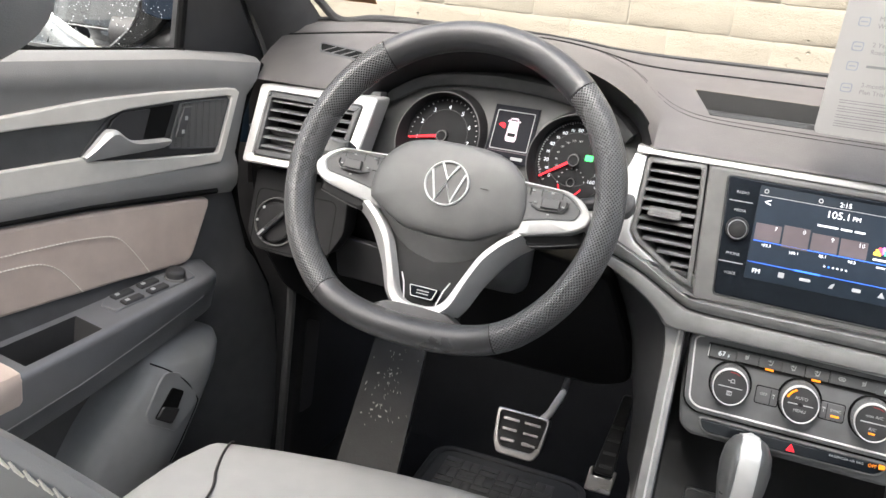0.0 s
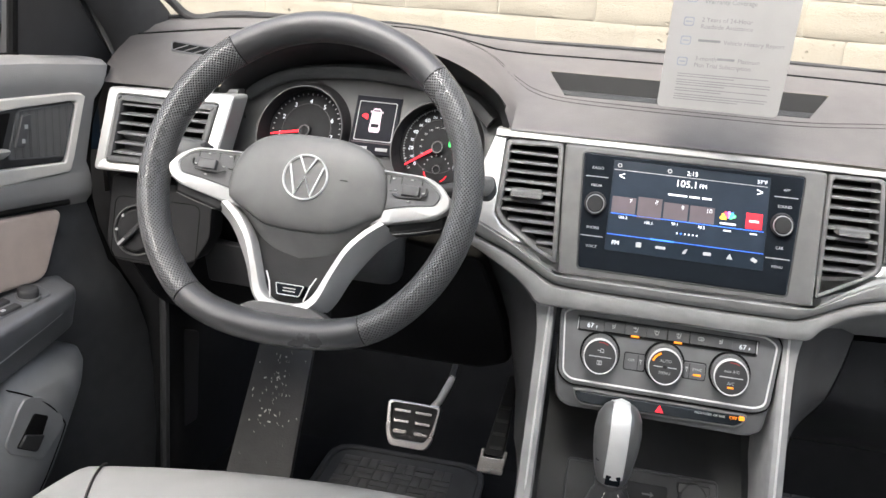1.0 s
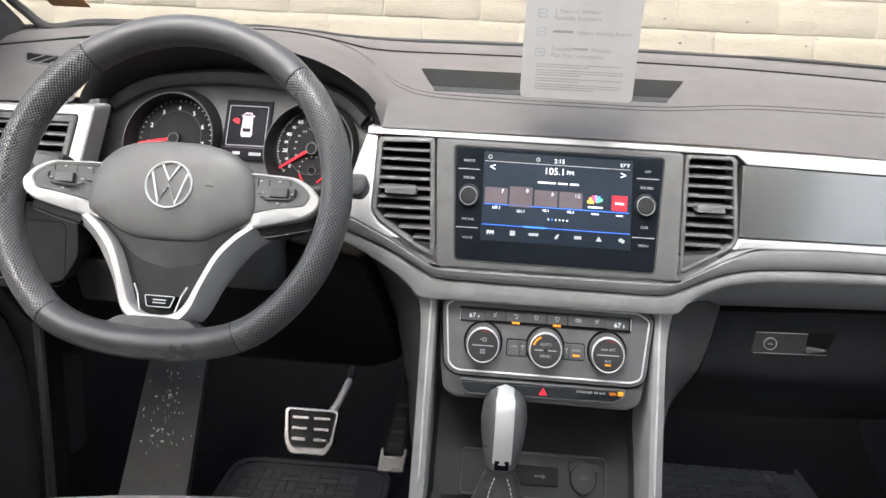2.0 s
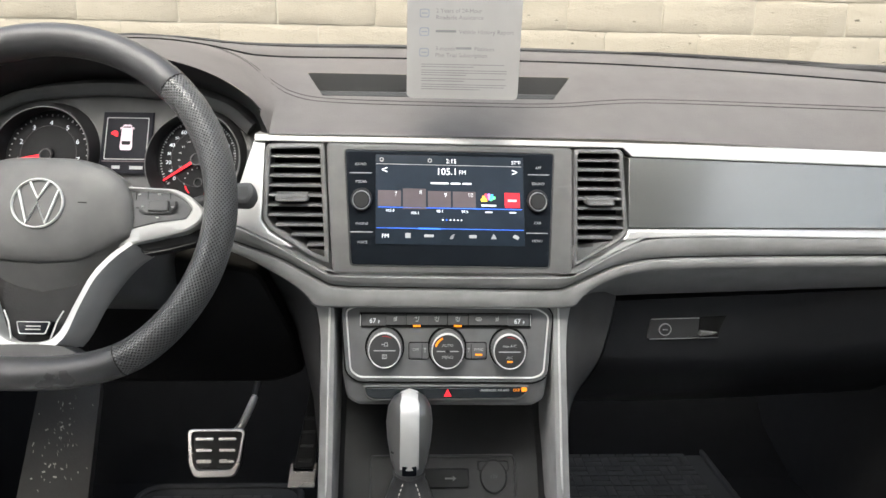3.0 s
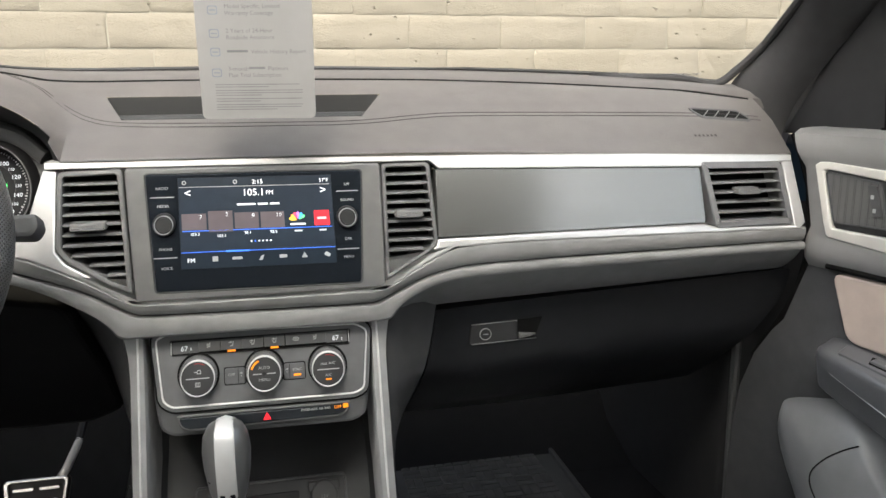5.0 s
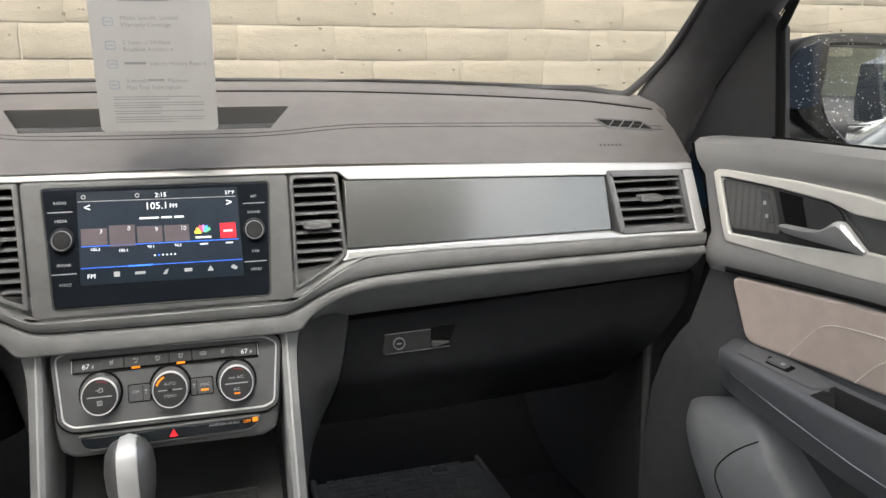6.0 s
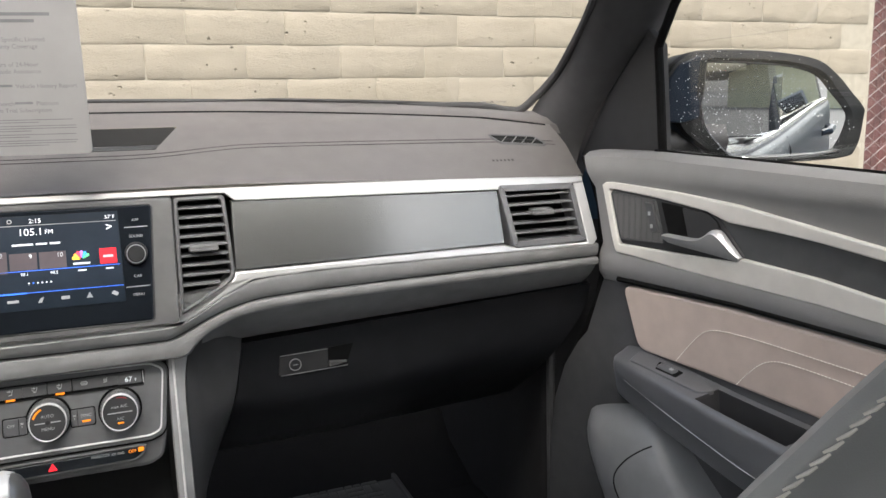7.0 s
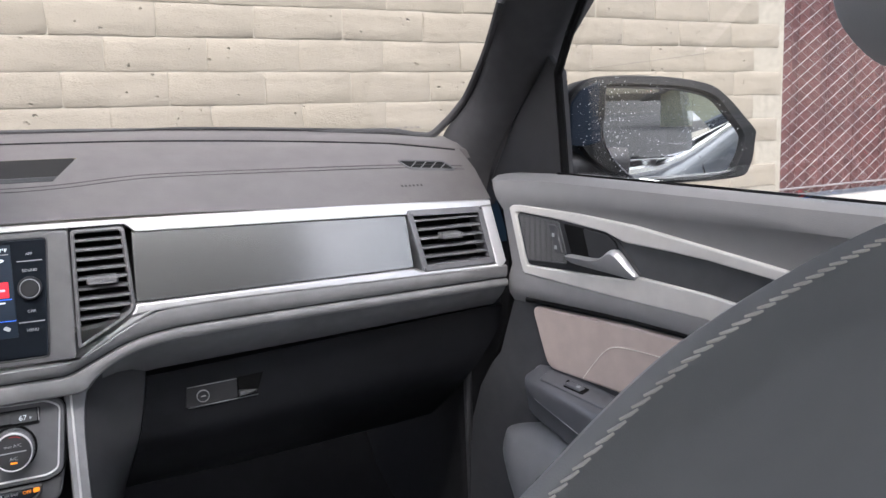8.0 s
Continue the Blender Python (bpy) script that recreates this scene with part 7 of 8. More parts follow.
# ---- seats ----
def seat(s):
    """A front seat: cushion, backrest with stitched rear edge, head restraint on two posts."""
    cx = s * 0.42
    bx = 0.47 if s > 0 else -0.4
    th = thing("front_seat", "grey-black leather front seat with pale piping stitches", "car seat", (cx, -0.5, 0.47), group="front seats")
    zs = 0.0 if s > 0 else 0.012
    # cushion
    bm = bmesh.new()
    w = 0.25
    rings = []
    crows = ((-0.74, 0.70, 0.96), (-0.6, 0.705, 1.0), (-0.4, 0.715, 1.02), (-0.23, 0.724, 1.0), (-0.155, 0.7215, 0.98), (-0.123, 0.704, 0.95), (-0.112, 0.667, 0.92), (-0.13, 0.60, 0.88))
    for y, zt, k in crows:
        rings.append([(cx + w * k * u, y - 0.03 * abs(u) ** 3 - s * 0.03 * u, zt + h) for u, h in ((-1.0, -0.12), (-1.02, -0.06), (-0.985, -0.014), (-0.9, 0.001), (-0.8, 0.001), (-0.62, 0.0), (-0.3, 0.001), (0, 0.0015), (0.3, 0.001), (0.62, 0.0), (0.8, 0.001), (0.9, 0.001), (0.985, -0.014), (1.02, -0.06), (1.0, -0.12))])
    P = [spline([r[i] for r in rings], 3) for i in range(len(rings[0]))]
    loft(bm, [list(c) for c in zip(*P)], closed=False, cap0=True, cap1=True)
    cu_ = part("cushion", bm, M_SEAT, th, "black leather seat cushion")
    if s < 0:
        seam = spline([(cx - 0.202, -0.178, 0.7185), (cx - 0.2, -0.19, 0.7238), (cx - 0.193, -0.215, 0.7254), (cx - 0.178, -0.25, 0.726), (cx - 0.16, -0.285, 0.7254), (cx - 0.15, -0.35, 0.721), (cx - 0.15, -0.45, 0.7155), (cx - 0.15, -0.6, 0.708)], 5)
        part("cushion_seam", tube([(x, y, z) for x, y, z in seam], 0.0016, 6), M_DTHREAD, cu_, "dark seam")
    for u in (-0.84, 0.84) if s > 0 else (0.84,):
        path_ = spline([(cx + w * k * u, y - 0.03 * abs(u) ** 3 - s * 0.03 * u, zt + 0.0012) for y, zt, k in crows[1:7]], 4)
        part("cushion_seam", tube(path_, 0.0014, 6), M_DTHREAD, cu_, "dark seam")
    bm = bmesh.new()
    loft(bm, [[(cx + 0.2 * u, y, z) for u, y in ((-1, -0.7), (1, -0.7), (1, -0.2), (-1, -0.2))] for z in (0.46, 0.64)], cap0=True, cap1=True)
    part("base", bm, M_DARK, th)
    # backrest
    half = [(0, 1.1965), (0.0405, 1.1955), (0.081, 1.1905), (0.1044, 1.1845), (0.1245, 1.1775), (0.1455, 1.1685), (0.1655, 1.1575), (0.1825, 1.1435), (0.1965, 1.1295), (0.2105, 1.1155), (0.2295, 1.0911), (0.2465, 1.0506), (0.2565, 1), (0.2615, 0.9), (0.2575, 0.8), (0.2415, 0.7)]
    hs = spline(half, 4)
    outl = [(-x, z) for x, z in reversed(hs)] + hs[1:]

    def B(x, z, d=0.0):
        """Seat back plane, leaning back; d forwards."""
        return (bx + x, (-0.81 if s > 0 else -0.765) + 0.3 * (1.18 - z) + d, z + (0.0 if s > 0 else -0.07))
    bm = bmesh.new()
    rows = []
    for ins, d in ((0.10, -0.013), (0.04, -0.0128), (0.006, -0.0122), (0.0025, -0.0112), (0.0008, -0.0092), (0.0, -0.0065), (0.003, -0.002), (0.012, 0.004), (0.03, 0.012), (0.06, 0.022), (0.12, 0.032)):
        row = []
        for x, z in outl:
            k = max(0.0, 1 - ins / 0.24)
            zz_ = 0.7 + (z - 0.7) * (1 - ins / 0.48)
            row.append(B(x * k, zz_, d))
        rows.append(row)
    loft(bm, rows, closed=False, cap0=True, cap1=True)
    bk = part("backrest", bm, M_SEAT, th, "dark leather backrest")
    run = [0.0]
    for p0, p1 in zip(outl, outl[1:]):
        run.append(run[-1] + math.hypot(p1[0] - p0[0], p1[1] - p0[1]))
    bm = bmesh.new()
    for q0 in np.arange(0.0, run[-1] - 0.006, 0.0046):
        pair = []
        for q1, ins, d in ((q0, 0.0017, -0.0113), (q0 + 0.0028, 0.0023, -0.0121), (q0 + 0.0056, 0.0030, -0.0121)):
            x, z = np.interp(q1, run, [p[0] for p in outl]), np.interp(q1, run, [p[1] for p in outl])
            pair.append(Vector(B(x * (1 - ins / 0.24), 0.7 + (z - 0.7) * (1 - ins / 0.48), d)))
        tube(pair, [0.0004, 0.0006, 0.0004], 6, bm=bm)
    part("edge_stitching", bm, M_THREAD, bk, "pale slanted stitching along the edge")
    # head restraint
    hy = -0.80 if s > 0 else -0.74
    hw = 0.135 if s > 0 else 0.15
    hx = 0.545 if s > 0 else -0.496
    zs = 0.012 if s > 0 else -0.025
    ho = rpoly([(-hw, 1.245), (-hw * 0.96, 1.37), (-hw * 0.7, 1.415), (hw * 0.7, 1.415), (hw * 0.96, 1.37), (hw, 1.245), (hw * 0.75, 1.222), (-hw * 0.75, 1.222)], 0.04, 5)
    bm = bmesh.new()
    loft(bm, [[(hx + x, hy + d, z + zs) for x, z in offset(ho, i_)] for i_, d in ((0.05, -0.04), (0.02, -0.037), (0.005, -0.026), (0.0, -0.01), (0.0, 0.01), (0.005, 0.027), (0.02, 0.037), (0.05, 0.04))], cap0=True, cap1=True)
    part("head_restraint", bm, M_SEAT, th, "dark leather head restraint")
    for dx in (-0.05, 0.05):
        part("post", tube([(hx + dx, hy + 0.01, 1.27), (hx + dx, hy, 1.2), (hx + dx, hy + 0.03, 1.1)], 0.006, 10), M_CHROME, th, "chrome post")
    return th


seat(1), seat(-1)

# ---- footwell ----
ft = thing("footrest", "worn black footrest flecked with dust", "footrest", (-0.55, 0.15, 0.5))
FR = lambda u, v, d=0.0: (-0.545 - 0.03 * v + 0.05 * u, 0.085 + 0.155 * v, 0.582 + 0.105 * v + d)
part("plate", slab(rpoly([(-1.02, -0.45), (1.05, -0.45), (0.98, 1.35), (-0.95, 1.35)], 0.06), -0.03, 0.0, FR, 0.004), M_RUBBER, ft)
bm = bmesh.new()
rnd = random.Random(2)
for _ in range(70):
    u, v, a = rnd.gauss(-0.05, 0.4), rnd.gauss(0.65, 0.3), rnd.uniform(0, 3.1)
    if abs(u) > 0.9:
        continue
    L_ = rnd.choice((0.02, 0.03, 0.05, 0.09))
    slab([(u, v), (u + L_ * math.cos(a), v + 0.4 * L_ * math.sin(a)), (u + L_ * math.cos(a) - 0.02, v + 0.4 * L_ * math.sin(a) + 0.012), (u - 0.02, v + 0.012)], -0.001, 0.0006, FR, 0.0001, bm)
tagged(part("dust_flecks", bm, mat("pale_dust", (0.35, 0.34, 0.31), 0.9), ft, "pale dust and scuff marks", smooth=False), kind="stuff")

bk_ = thing("brake_pedal", "steel-faced brake pedal with rubber bars", "pedal", (-0.335, 0.16, 0.65))
BP = lambda u, v, d=0.0: (-0.3275 + 1.1 * u, 0.168 + 0.45 * v - 0.9 * d, 0.652 + v + 0.4 * d)
po = rpoly([(-0.040, 0.028), (0.040, 0.028), (0.034, -0.018), (0.026, -0.036), (-0.028, -0.036), (-0.036, -0.018)], 0.007, 3)
part("rubber_face", slab(po, -0.012, 0.0, BP, 0.002), M_RUBBER, bk_, "black rubber pad")
part("steel_frame", ring(po, rpoly([(-0.033, 0.024), (0.034, 0.024), (0.028, -0.015), (0.021, -0.026), (-0.023, -0.026), (-0.029, -0.015)], 0.005, 3), -0.008, 0.004, BP, 0.0015), M_STEEL, bk_, "bright steel frame")
for r_, z in enumerate((0.015, 0.0, -0.015)):
    for s in (-1, 1):
        part("steel_bar", slab(rpoly(rect(s * 0.0155 - 0.0125 + 0.0012 * r_, z - 0.0026, s * 0.0155 + 0.0125 - 0.0012 * r_, z + 0.0026), 0.002), -0.002, 0.004, BP, 0.001), M_STEEL, bk_, "bright steel bar")
part("arm", tube([BP(0.024, 0.022, -0.008), BP(0.034, 0.036, -0.004), (-0.281, 0.214, 0.706), (-0.277, 0.222, 0.716)], [0.006, 0.0058, 0.0058, 0.005], 10), M_CHROME_ARM, bk_, "bright steel arm")
part("lever", tube([(-0.278, 0.22, 0.713), (-0.272, 0.3, 0.76), (-0.27, 0.66, 0.92)], 0.006, 8), M_COAL, bk_, "black pedal lever")
ac = thing("accelerator_pedal", "long black accelerator pedal with steel tip", "pedal", (-0.19, 0.13, 0.6))
AP = lambda u, v, d=0.0: (-0.1895 + 0.82 * u + 0.12 * v, 0.118 + 0.6 * v - 0.85 * d, 0.655 + v + 0.5 * d)
part("pad", slab(rpoly([(-0.018, -0.005), (0.018, -0.005), (0.013, 0.06), (0.011, 0.10), (-0.009, 0.10), (-0.012, 0.06)], 0.006), -0.014, 0.0, AP, 0.003), M_COAL, ac)
part("steel_tip", slab(rpoly([(-0.0245, 0.002), (-0.0185, 0.003), (-0.0175, -0.008), (0.0165, -0.008), (0.0175, 0.003), (0.0235, 0.002), (0.022, -0.028), (-0.024, -0.028)], 0.003, 3), -0.01, 0.003, AP, 0.0015), M_STEEL, ac, "bright steel tip")
for z in (0.005, 0.022, 0.039, 0.056):
    part("rib", slab(rpoly(rect(-0.011, z - 0.002, 0.011, z + 0.002), 0.001), -0.001, 0.002, AP, 0.0008), M_DARK, ac)


def floor_mat(x0, x1, y0, y1, z):
    th = thing("floor_mat", "black rubber floor mat with woven block relief", "floor mat", ((x0 + x1) / 2, (y0 + y1) / 2, z), group="floor mats")
    MT = lambda u, v, d=0.0: (u, v, z + d)
    part("sheet", slab(rpoly(rect(x0, y0, x1, y1), 0.05, 4), 0, 0.006, MT, 0.002), M_RUBBER, th)
    part("lip", ring(rpoly(rect(x0, y0, x1, y1), 0.05, 4), rpoly(rect(x0 + 0.012, y0 + 0.012, x1 - 0.012, y1 - 0.012), 0.04, 4), 0.004, 0.0115, MT, 0.003), M_RUBBER, th)
    bm = bmesh.new()
    p_ = 0.034
    for i_ in range(int((x1 - x0 - 0.06) / p_)):
        for j_ in range(int((y1 - y0 - 0.06) / p_)):
            u, v = x0 + 0.03 + i_ * p_, y0 + 0.03 + j_ * p_
            for e in (0.0, 0.017):
                q = rect(u + 0.001, v + e + 0.001, u + p_ - 0.001, v + e + 0.016) if (i_ + j_) % 2 else rect(u + e + 0.001, v + 0.001, u + e + 0.016, v + p_ - 0.001)
                slab(q, 0.004, 0.0078, MT, 0.0012, bm)
    tagged(part("relief", bm, M_RELIEF, th, "raised block pattern"), kind="stuff")


floor_mat(0.20, 0.545, -0.42, 0.55, 0.485)
floor_mat(-0.505, -0.215, -0.2, 0.34, 0.485)
for s in (1, -1):
    bm = bmesh.new()
    loft(bm, [[(s * x, y, z) for z in (0.46, 0.6, 0.7, 0.80, 0.9, 1.05)] for x, y in ((0.80, 0.04), (0.715, 0.07), (0.695, 0.084), (0.69, 0.10), (0.70, 0.2), (0.68, 0.65))], closed=False)
    kp_ = thing("kick_panel", "dark plastic kick panel in the footwell", "trim panel", (s * 0.7, 0.2, 0.46), group="kick panels")
    part("panel", bm, M_COAL, kp_)
    part("edge_trim", tube([(s * x, y, z) for x, y, z in ((0.701, 0.078, 0.48), (0.6995, 0.0785, 0.65), (0.6985, 0.079, 0.8), (0.700, 0.078, 0.9))], 0.007, 8), M_FLANK, kp_, "rounded dark edge")
    if s < 0:
        part("hatch", slab(rpoly([(0.12, 0.60), (0.165, 0.595), (0.17, 0.75), (0.12, 0.77)], 0.01), -0.004, 0.003, lambda u, v, d: (s * (0.694 - d), u, v), 0.002), M_DARK, kp_)

# ---- card hanging at the windshield ----
cd = thing("hang_tag", "white printed card hanging inside the windshield", "hang tag", (0.013, -0.05, 1.38))
CO, CR, CU = Vector((0.0135, -0.040, 1.185)), Vector((0.122, -0.022, 0.0)).normalized(), Vector((0, -0.13, 1)).normalized()
CN = CR.cross(CU)
CD = lambda u, v, d=0.0: tuple(CO + CR * u + CU * v + CN * d)
CTX = lambda u, v: basis(CD(u, v, 0.0007), CR, CU)
part("card", slab(rpoly(rect(-0.061, 0.0, 0.061, 0.187), 0.006, 4), -0.0004, 0.0004, CD, 0.0001, back=True), M_PAPER, cd, "stiff white paper, greyed for backlight")
part("loop", tube([CD(0, 0.18, 0.001), CD(0, 0.195, 0.003), CD(0, 0.204, 0.0), CD(0, 0.195, -0.003), CD(0, 0.18, -0.001)], 0.0012, 6), M_BLACK, cd, "black cord loop")
for v, a_, b_2 in ((0.092, "2 Years of 24-Hour", "Roadside Assistance"), (0.1165, "Model Specific, Limited", "Warranty Coverage")):
    text(a_, 0.0062, CTX(-0.030, v), M_INK, cd, align="LEFT")
    text(b_2, 0.0062, CTX(-0.030, v - 0.0068), M_INK, cd, align="LEFT")
text("Vehicle History Report", 0.0062, CTX(-0.005, 0.0705), M_INK, cd, align="LEFT")
text("3-month", 0.0062, CTX(-0.030, 0.053), M_INK, cd, align="LEFT")
text("Platinum", 0.0062, CTX(0.012, 0.053), M_INK, cd, align="LEFT")
text("Plan Trial Subscription", 0.0062, CTX(-0.030, 0.0462), M_INK, cd, align="LEFT")
bars = [(-0.030, -0.008, 0.0712, 0.0024), (-0.008, 0.009, 0.0537, 0.0024), (-0.030, 0.035, 0.141, 0.0032), (-0.030, 0.02, 0.1345, 0.0032)]
for k, (z, e) in enumerate(((0.0365, 0.045), (0.034, 0.012), (0.0302, 0.048), (0.0277, 0.048), (0.0252, 0.004), (0.0214, 0.047), (0.0189, 0.002), (0.0151, 0.048), (0.0126, 0.046), (0.0101, 0.020))):
    bars.append((-0.045, e, z, 0.0008))
for a_, b_2, v, h in bars:
    part("print_bar", slab(rect(a_, v - h / 2, b_2, v + h / 2), 0.0002, 0.0006, CD, 0.00005), M_INK, cd, smooth=False)
for v in (0.049, 0.0705, 0.0895, 0.113, 0.138):
    part("print_symbol", ring(rpoly(rect(-0.0475, v - 0.0045, -0.037, v + 0.0045), 0.002, 2), rpoly(rect(-0.0465, v - 0.0035, -0.038, v + 0.0035), 0.002, 2), 0.0002, 0.0006, CD, 0.00005), M_PALEBLUE, cd, smooth=False)
    part("print_symbol", slab(rect(-0.0455, v - 0.0006, -0.039, v + 0.0006), 0.0002, 0.0006, CD, 0.00005), M_PALEBLUE, cd, smooth=False)

# ---- outside ----
fence = thing("fence", "maroon slatted chain-link fence on a concrete kerb", "fence", (4.5, 1.8, 0.9))
part("kerb", box(3.0, 1.3, 0.0, 9.0, 2.1, 0.80), M_CONC, fence, "grey concrete base")
for k in range(64):
    x = 3.02 + 0.0725 * k
    bm = slab(rect(x, 0.83, x + 0.0718, 2.9), 0, 0.012, lambda u, v, d: (u, 1.86 - d + 0.012 * math.sin(u * 60), v), 0.003)
    part("slat", bm, M_SLAT, fence, smooth=False)
bm = bmesh.new()
for k in range(-44, 90):
    for sg in (1, -1):
        x0 = 3.02 + k * 0.105
        pts = [(x0 + sg * t, 1.838, 0.82 + t * 0.62) for t in (0.0, 3.2)]
        lo_, hi_ = Vector(pts[0]), Vector(pts[1])
        q = []
        for n_ in range(2):
            q.append(lo_.lerp(hi_, n_))
        if max(q[0].x, q[1].x) < 3.02 or min(q[0].x, q[1].x) > 7.6:
            continue
        def cut(p, r):
            if p.x < 3.02:
                t = (3.02 - p.x) / (r.x - p.x)
                return p.lerp(r, t)
            return p
        q = [cut(q[0], q[1]), cut(q[1], q[0])]
        tube(q, 0.0022 if sg > 0 else 0.0011, 4, bm=bm)
tagged(part("wire_mesh", bm, M_WIRE, fence, "galvanised diamond wire mesh"), kind="stuff")
part("post", tube([(3.06, 1.86, 0.9), (3.06, 1.86, 3.0)], 0.03, 12), M_WIRE, fence)
part("tie_wire", tube([(3.02, 1.82, 0.86), (4.0, 1.82, 0.865), (7.6, 1.82, 0.86)], 0.006, 6), M_WIRE, fence)

# house behind the car, seen in the door mirror
hs_ = thing("house", "olive stucco gabled house across the lot", "house", (5.75, -36, 0))
bm = bmesh.new()
loft(bm, [[(-1.0, y, 0.0), (12.5, y, 0.0), (12.5, y, 1.35), (5.75, y, 3.9), (-1.0, y, 1.35)] for y in (-42.0, -30.0)], cap0=True, cap1=True)
part("wall", bm, M_STUCCO, hs_, "olive stucco wall with a gable", smooth=False)
for x0_, x1_ in ((-1.7, 5.75), (13.2, 5.75)):
    bm = bmesh.new()
    loft(bm, [[(x0_, y, 1.08), (x1_, y, 3.9), (x1_, y, 4.06), (x0_, y, 1.24)] for y in (-42.4, -29.5)], cap0=True, cap1=True)
    part("roof", bm, M_ROOFING, hs_, "dark roof slope", smooth=False)
for x in (3.8, 6.2):
    wd = part("window", slab(rect(x, 0.9, x + 1.0, 1.9), 0, 0.03, lambda u, v, q: (u, -30.0 + q, v), 0.004), M_TINT, hs_)
    part("window_frame", ring(rect(x - 0.08, 0.82, x + 1.08, 1.98), rect(x, 0.9, x + 1.0, 1.9), 0, 0.06, lambda u, v, q: (u, -30.0 + q, v), 0.005), M_DIM, wd)


def parked_car(x, y, paint, label, h=1.0):
    th = thing("parked_car", label, "car", (x, y, 0))
    prof = [(-2.3, 0.35), (-2.35, 0.7), (-2.2, 0.95), (-1.2, 1.05), (-0.5, 1.5), (0.9, 1.52), (1.7, 1.1), (2.2, 1.0), (2.3, 0.6), (2.25, 0.35)]
    bm = bmesh.new()
    loft(bm, [[(x + w, y + a, h * z * (1 if z < 1.06 else k)) for a, z in prof] for w, k in ((-0.85, 0.86), (-0.75, 0.99), (0.0, 1.02), (0.75, 0.99), (0.85, 0.86))], cap0=True, cap1=True)
    part("body", bm, paint, th)
    for sx in (-0.86, 0.86):
        part("side_glass", slab(rpoly([(-1.05, 1.02), (-0.42, 1.34), (0.8, 1.35), (1.45, 1.05)], 0.05), 0, 0.02, lambda u, v, d: (x + (sx - math.copysign(0.05 * max(0, v - 1.0) * 4, sx)) + math.copysign(d, sx), y + u, h * v), 0.004), M_TINT, th)
        part("belt_strip", tube([(x + sx * 1.01, y + u, h * 1.01) for u in (-1.3, 0.0, 1.6)], 0.022, 8), M_CHROME, th, "bright belt strip")
        for yy in (-1.45, 1.4):
            wl = part("wheel", revolve([(0.2, -0.1), (0.33, -0.09), (0.34, 0.0), (0.33, 0.09), (0.2, 0.1)], (x + sx * 0.92, y + yy, 0.34), (1, 0, 0), 28), M_RUBBER, th, "black tyre")
            part("rim", revolve([(0.05, -0.11), (0.2, -0.105), (0.21, 0.0), (0.2, 0.105), (0.05, 0.11)], (x + sx * 0.92, y + yy, 0.34), (1, 0, 0), 20), M_CHROME, wl)
    return th


parked_car(-2.75, -1.35, M_LIGHTCAR, "pale silver car parked alongside")
parked_car(3.4, -13.0, M_PAINT, "dark blue car parked alongside", 1.22)

# ---- block wall ----
bw = thing("wall_north", "cream painted slump-block wall", "block wall", (0, 1.55, 0), kind="structure")
part("mortar", box(-6.0, 1.4703, 0.0, 3.035, 1.66, 3.0), M_MORTAR, bw, "painted mortar", smooth=False)
BL, BH = 0.2875, 0.1005
rnd = random.Random(11)


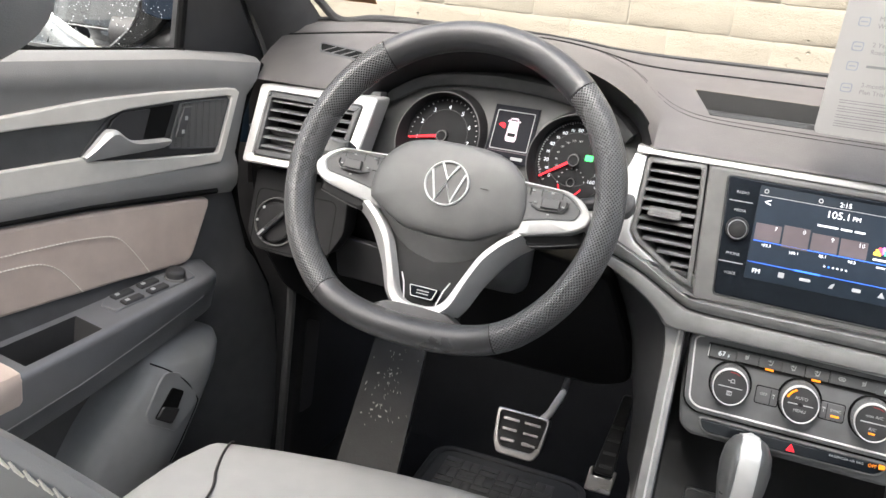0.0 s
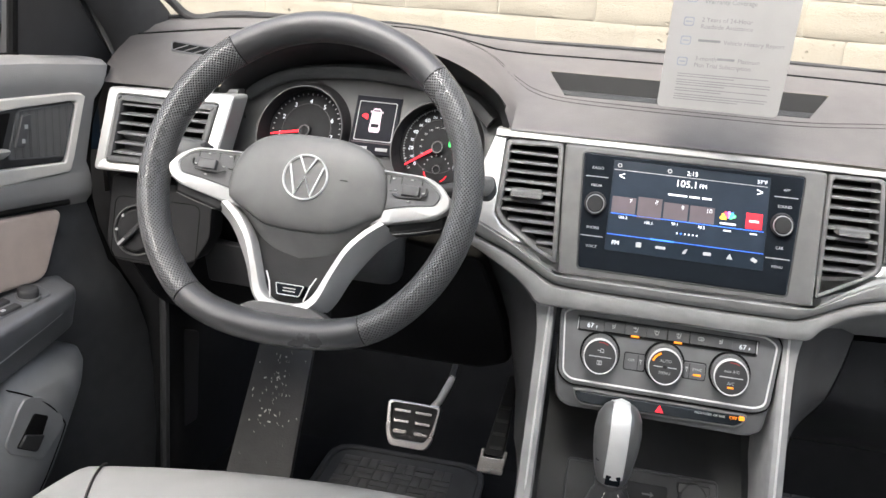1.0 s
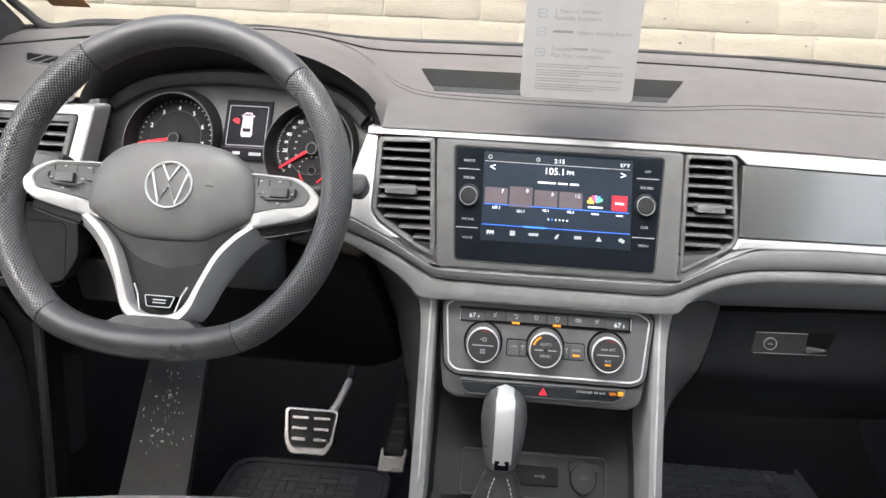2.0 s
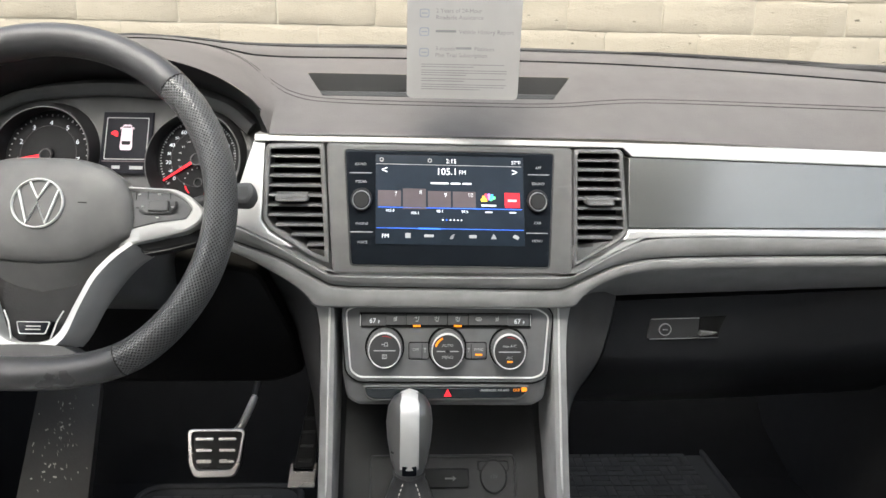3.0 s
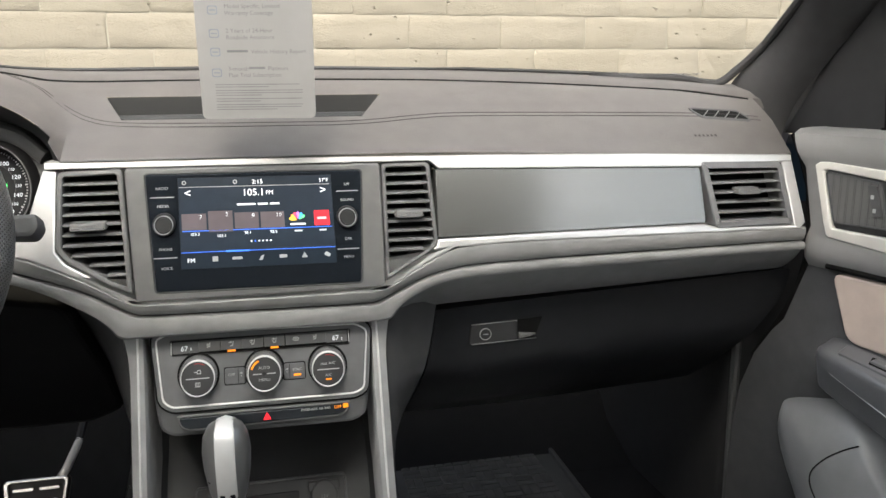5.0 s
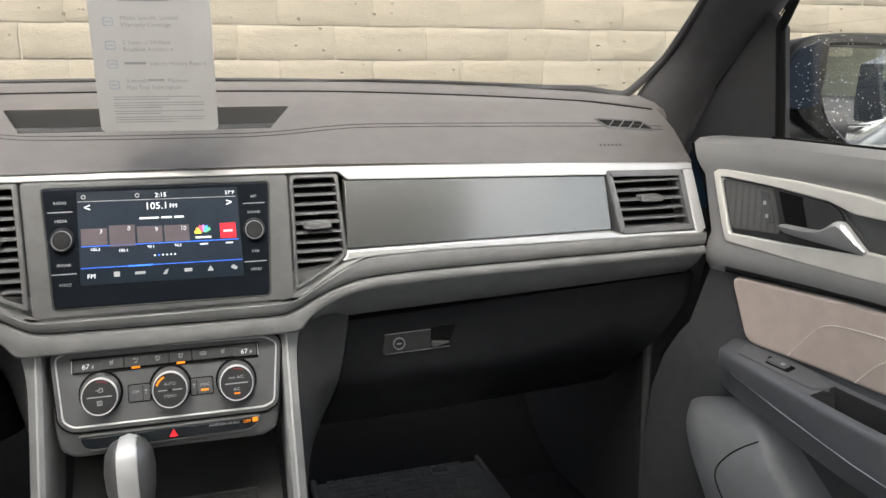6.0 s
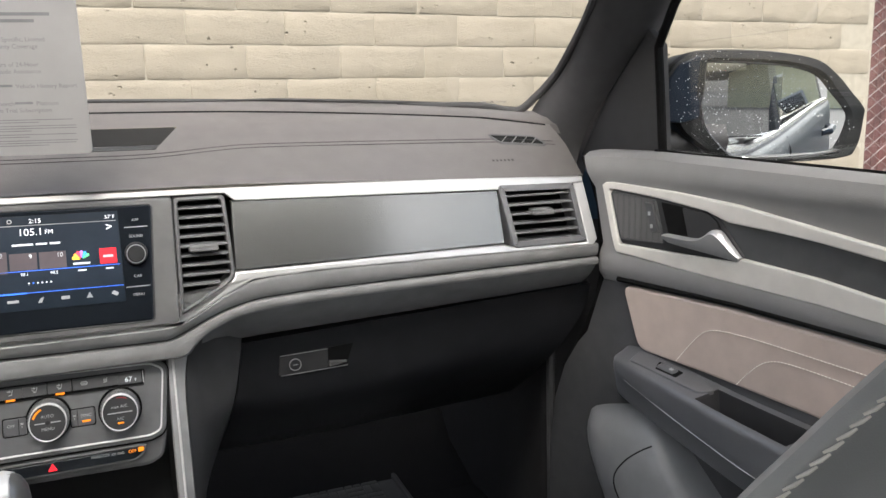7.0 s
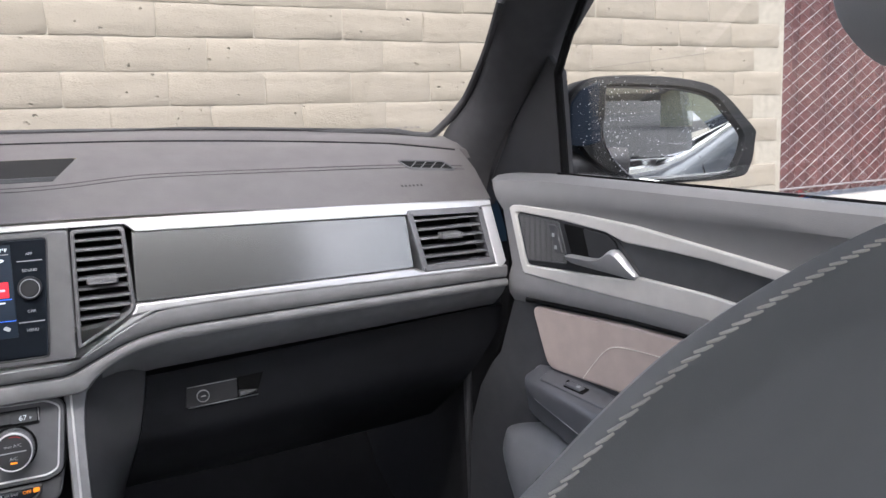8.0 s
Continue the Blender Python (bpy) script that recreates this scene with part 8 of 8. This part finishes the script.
def block_mesh(seed, length):
    """One slump block: bulging face, rounded uneven edges."""
    r = random.Random(seed)
    bm = bmesh.new()
    w, h = length / 2 - 0.0005, BH / 2 - 0.0012
    US = (-1, -0.955, -0.3, 0.4, 0.955, 1)
    VS = ((-1, 0.0012), (-0.92, -0.0008), (-0.25, -0.0012), (0.5, -0.0005), (0.89, 0.0), (1, 0.0033))
    n, m = 5, 5
    g = []
    for j in range(m + 1):
        row = []
        for i_ in range(n + 1):
            u, (v, dep) = US[i_], VS[j]
            dep += 0.0036 * (abs(u) == 1) + r.uniform(-0.0012, 0.0012)
            row.append(bm.verts.new((u * w + r.uniform(-0.003, 0.003) * (abs(u) > 0.9), dep, v * h + r.uniform(-0.0018, 0.0018) * (1 if abs(v) == 1 else 0.6))))
        g.append(row)
    for j in range(m):
        for i_ in range(n):
            bm.faces.new((g[j][i_], g[j][i_ + 1], g[j + 1][i_ + 1], g[j + 1][i_]))
    edge = g[0] + [q[-1] for q in g[1:]] + list(reversed(g[-1]))[1:] + [q[0] for q in reversed(g[1:-1])]
    bk__ = [bm.verts.new((v.co.x, 0.02, v.co.z)) for v in edge]
    for k in range(len(edge)):
        l_ = (k + 1) % len(edge)
        bm.faces.new((edge[l_], edge[k], bk__[k], bk__[l_]))
    bmesh.ops.recalc_face_normals(bm, faces=bm.faces)
    me = bpy.data.meshes.new("block")
    bm.to_mesh(me)
    bm.free()
    me.polygons.foreach_set("use_smooth", [True] * len(me.polygons))
    me.set_sharp_from_angle(angle=radians(48))
    me.materials.append(M_BLOCK)
    return me


BM = [block_mesh(k, BL) for k in range(9)]
rest_v, rest_f = [], []
for r_ in range(-13, 16):
    z = 1.3845 + r_ * BH
    off_ = (0.132 if r_ % 2 == 0 else 0.27) + (0.02 if r_ % 3 == 0 else 0.0)
    for c_ in range(-22, 11):
        x = off_ + (c_ + 0.5) * BL
        if x + BL / 2 > 3.05 or x < -5.8:
            continue
        me = rnd.choice(BM)
        if -2 <= r_ <= 7 and x > -2.6:
            ob = new("block", me)
            ob.parent = bw
            ob.location = Vector((x, 1.467, z)) - bw.location
            ob.scale = (1, 1, 1) if rnd.random() < 0.5 else (-1, 1, 1)
            ob.rotation_euler = (rnd.uniform(-0.012, 0.012), rnd.uniform(-0.006, 0.006), 0)
        else:
            k0 = len(rest_v)
            rest_v += [(v.co.x + x, v.co.y + 1.467 - bw.location.y, v.co.z + z) for v in me.vertices]
            rest_f += [[q + k0 for q in p.vertices] for p in me.polygons]
me = bpy.data.meshes.new("far_blocks")
me.from_pydata(rest_v, [], rest_f)
me.materials.append(M_BLOCK)
ob = new("far_blocks", me)
ob.parent = bw
tagged(ob, kind="stuff")
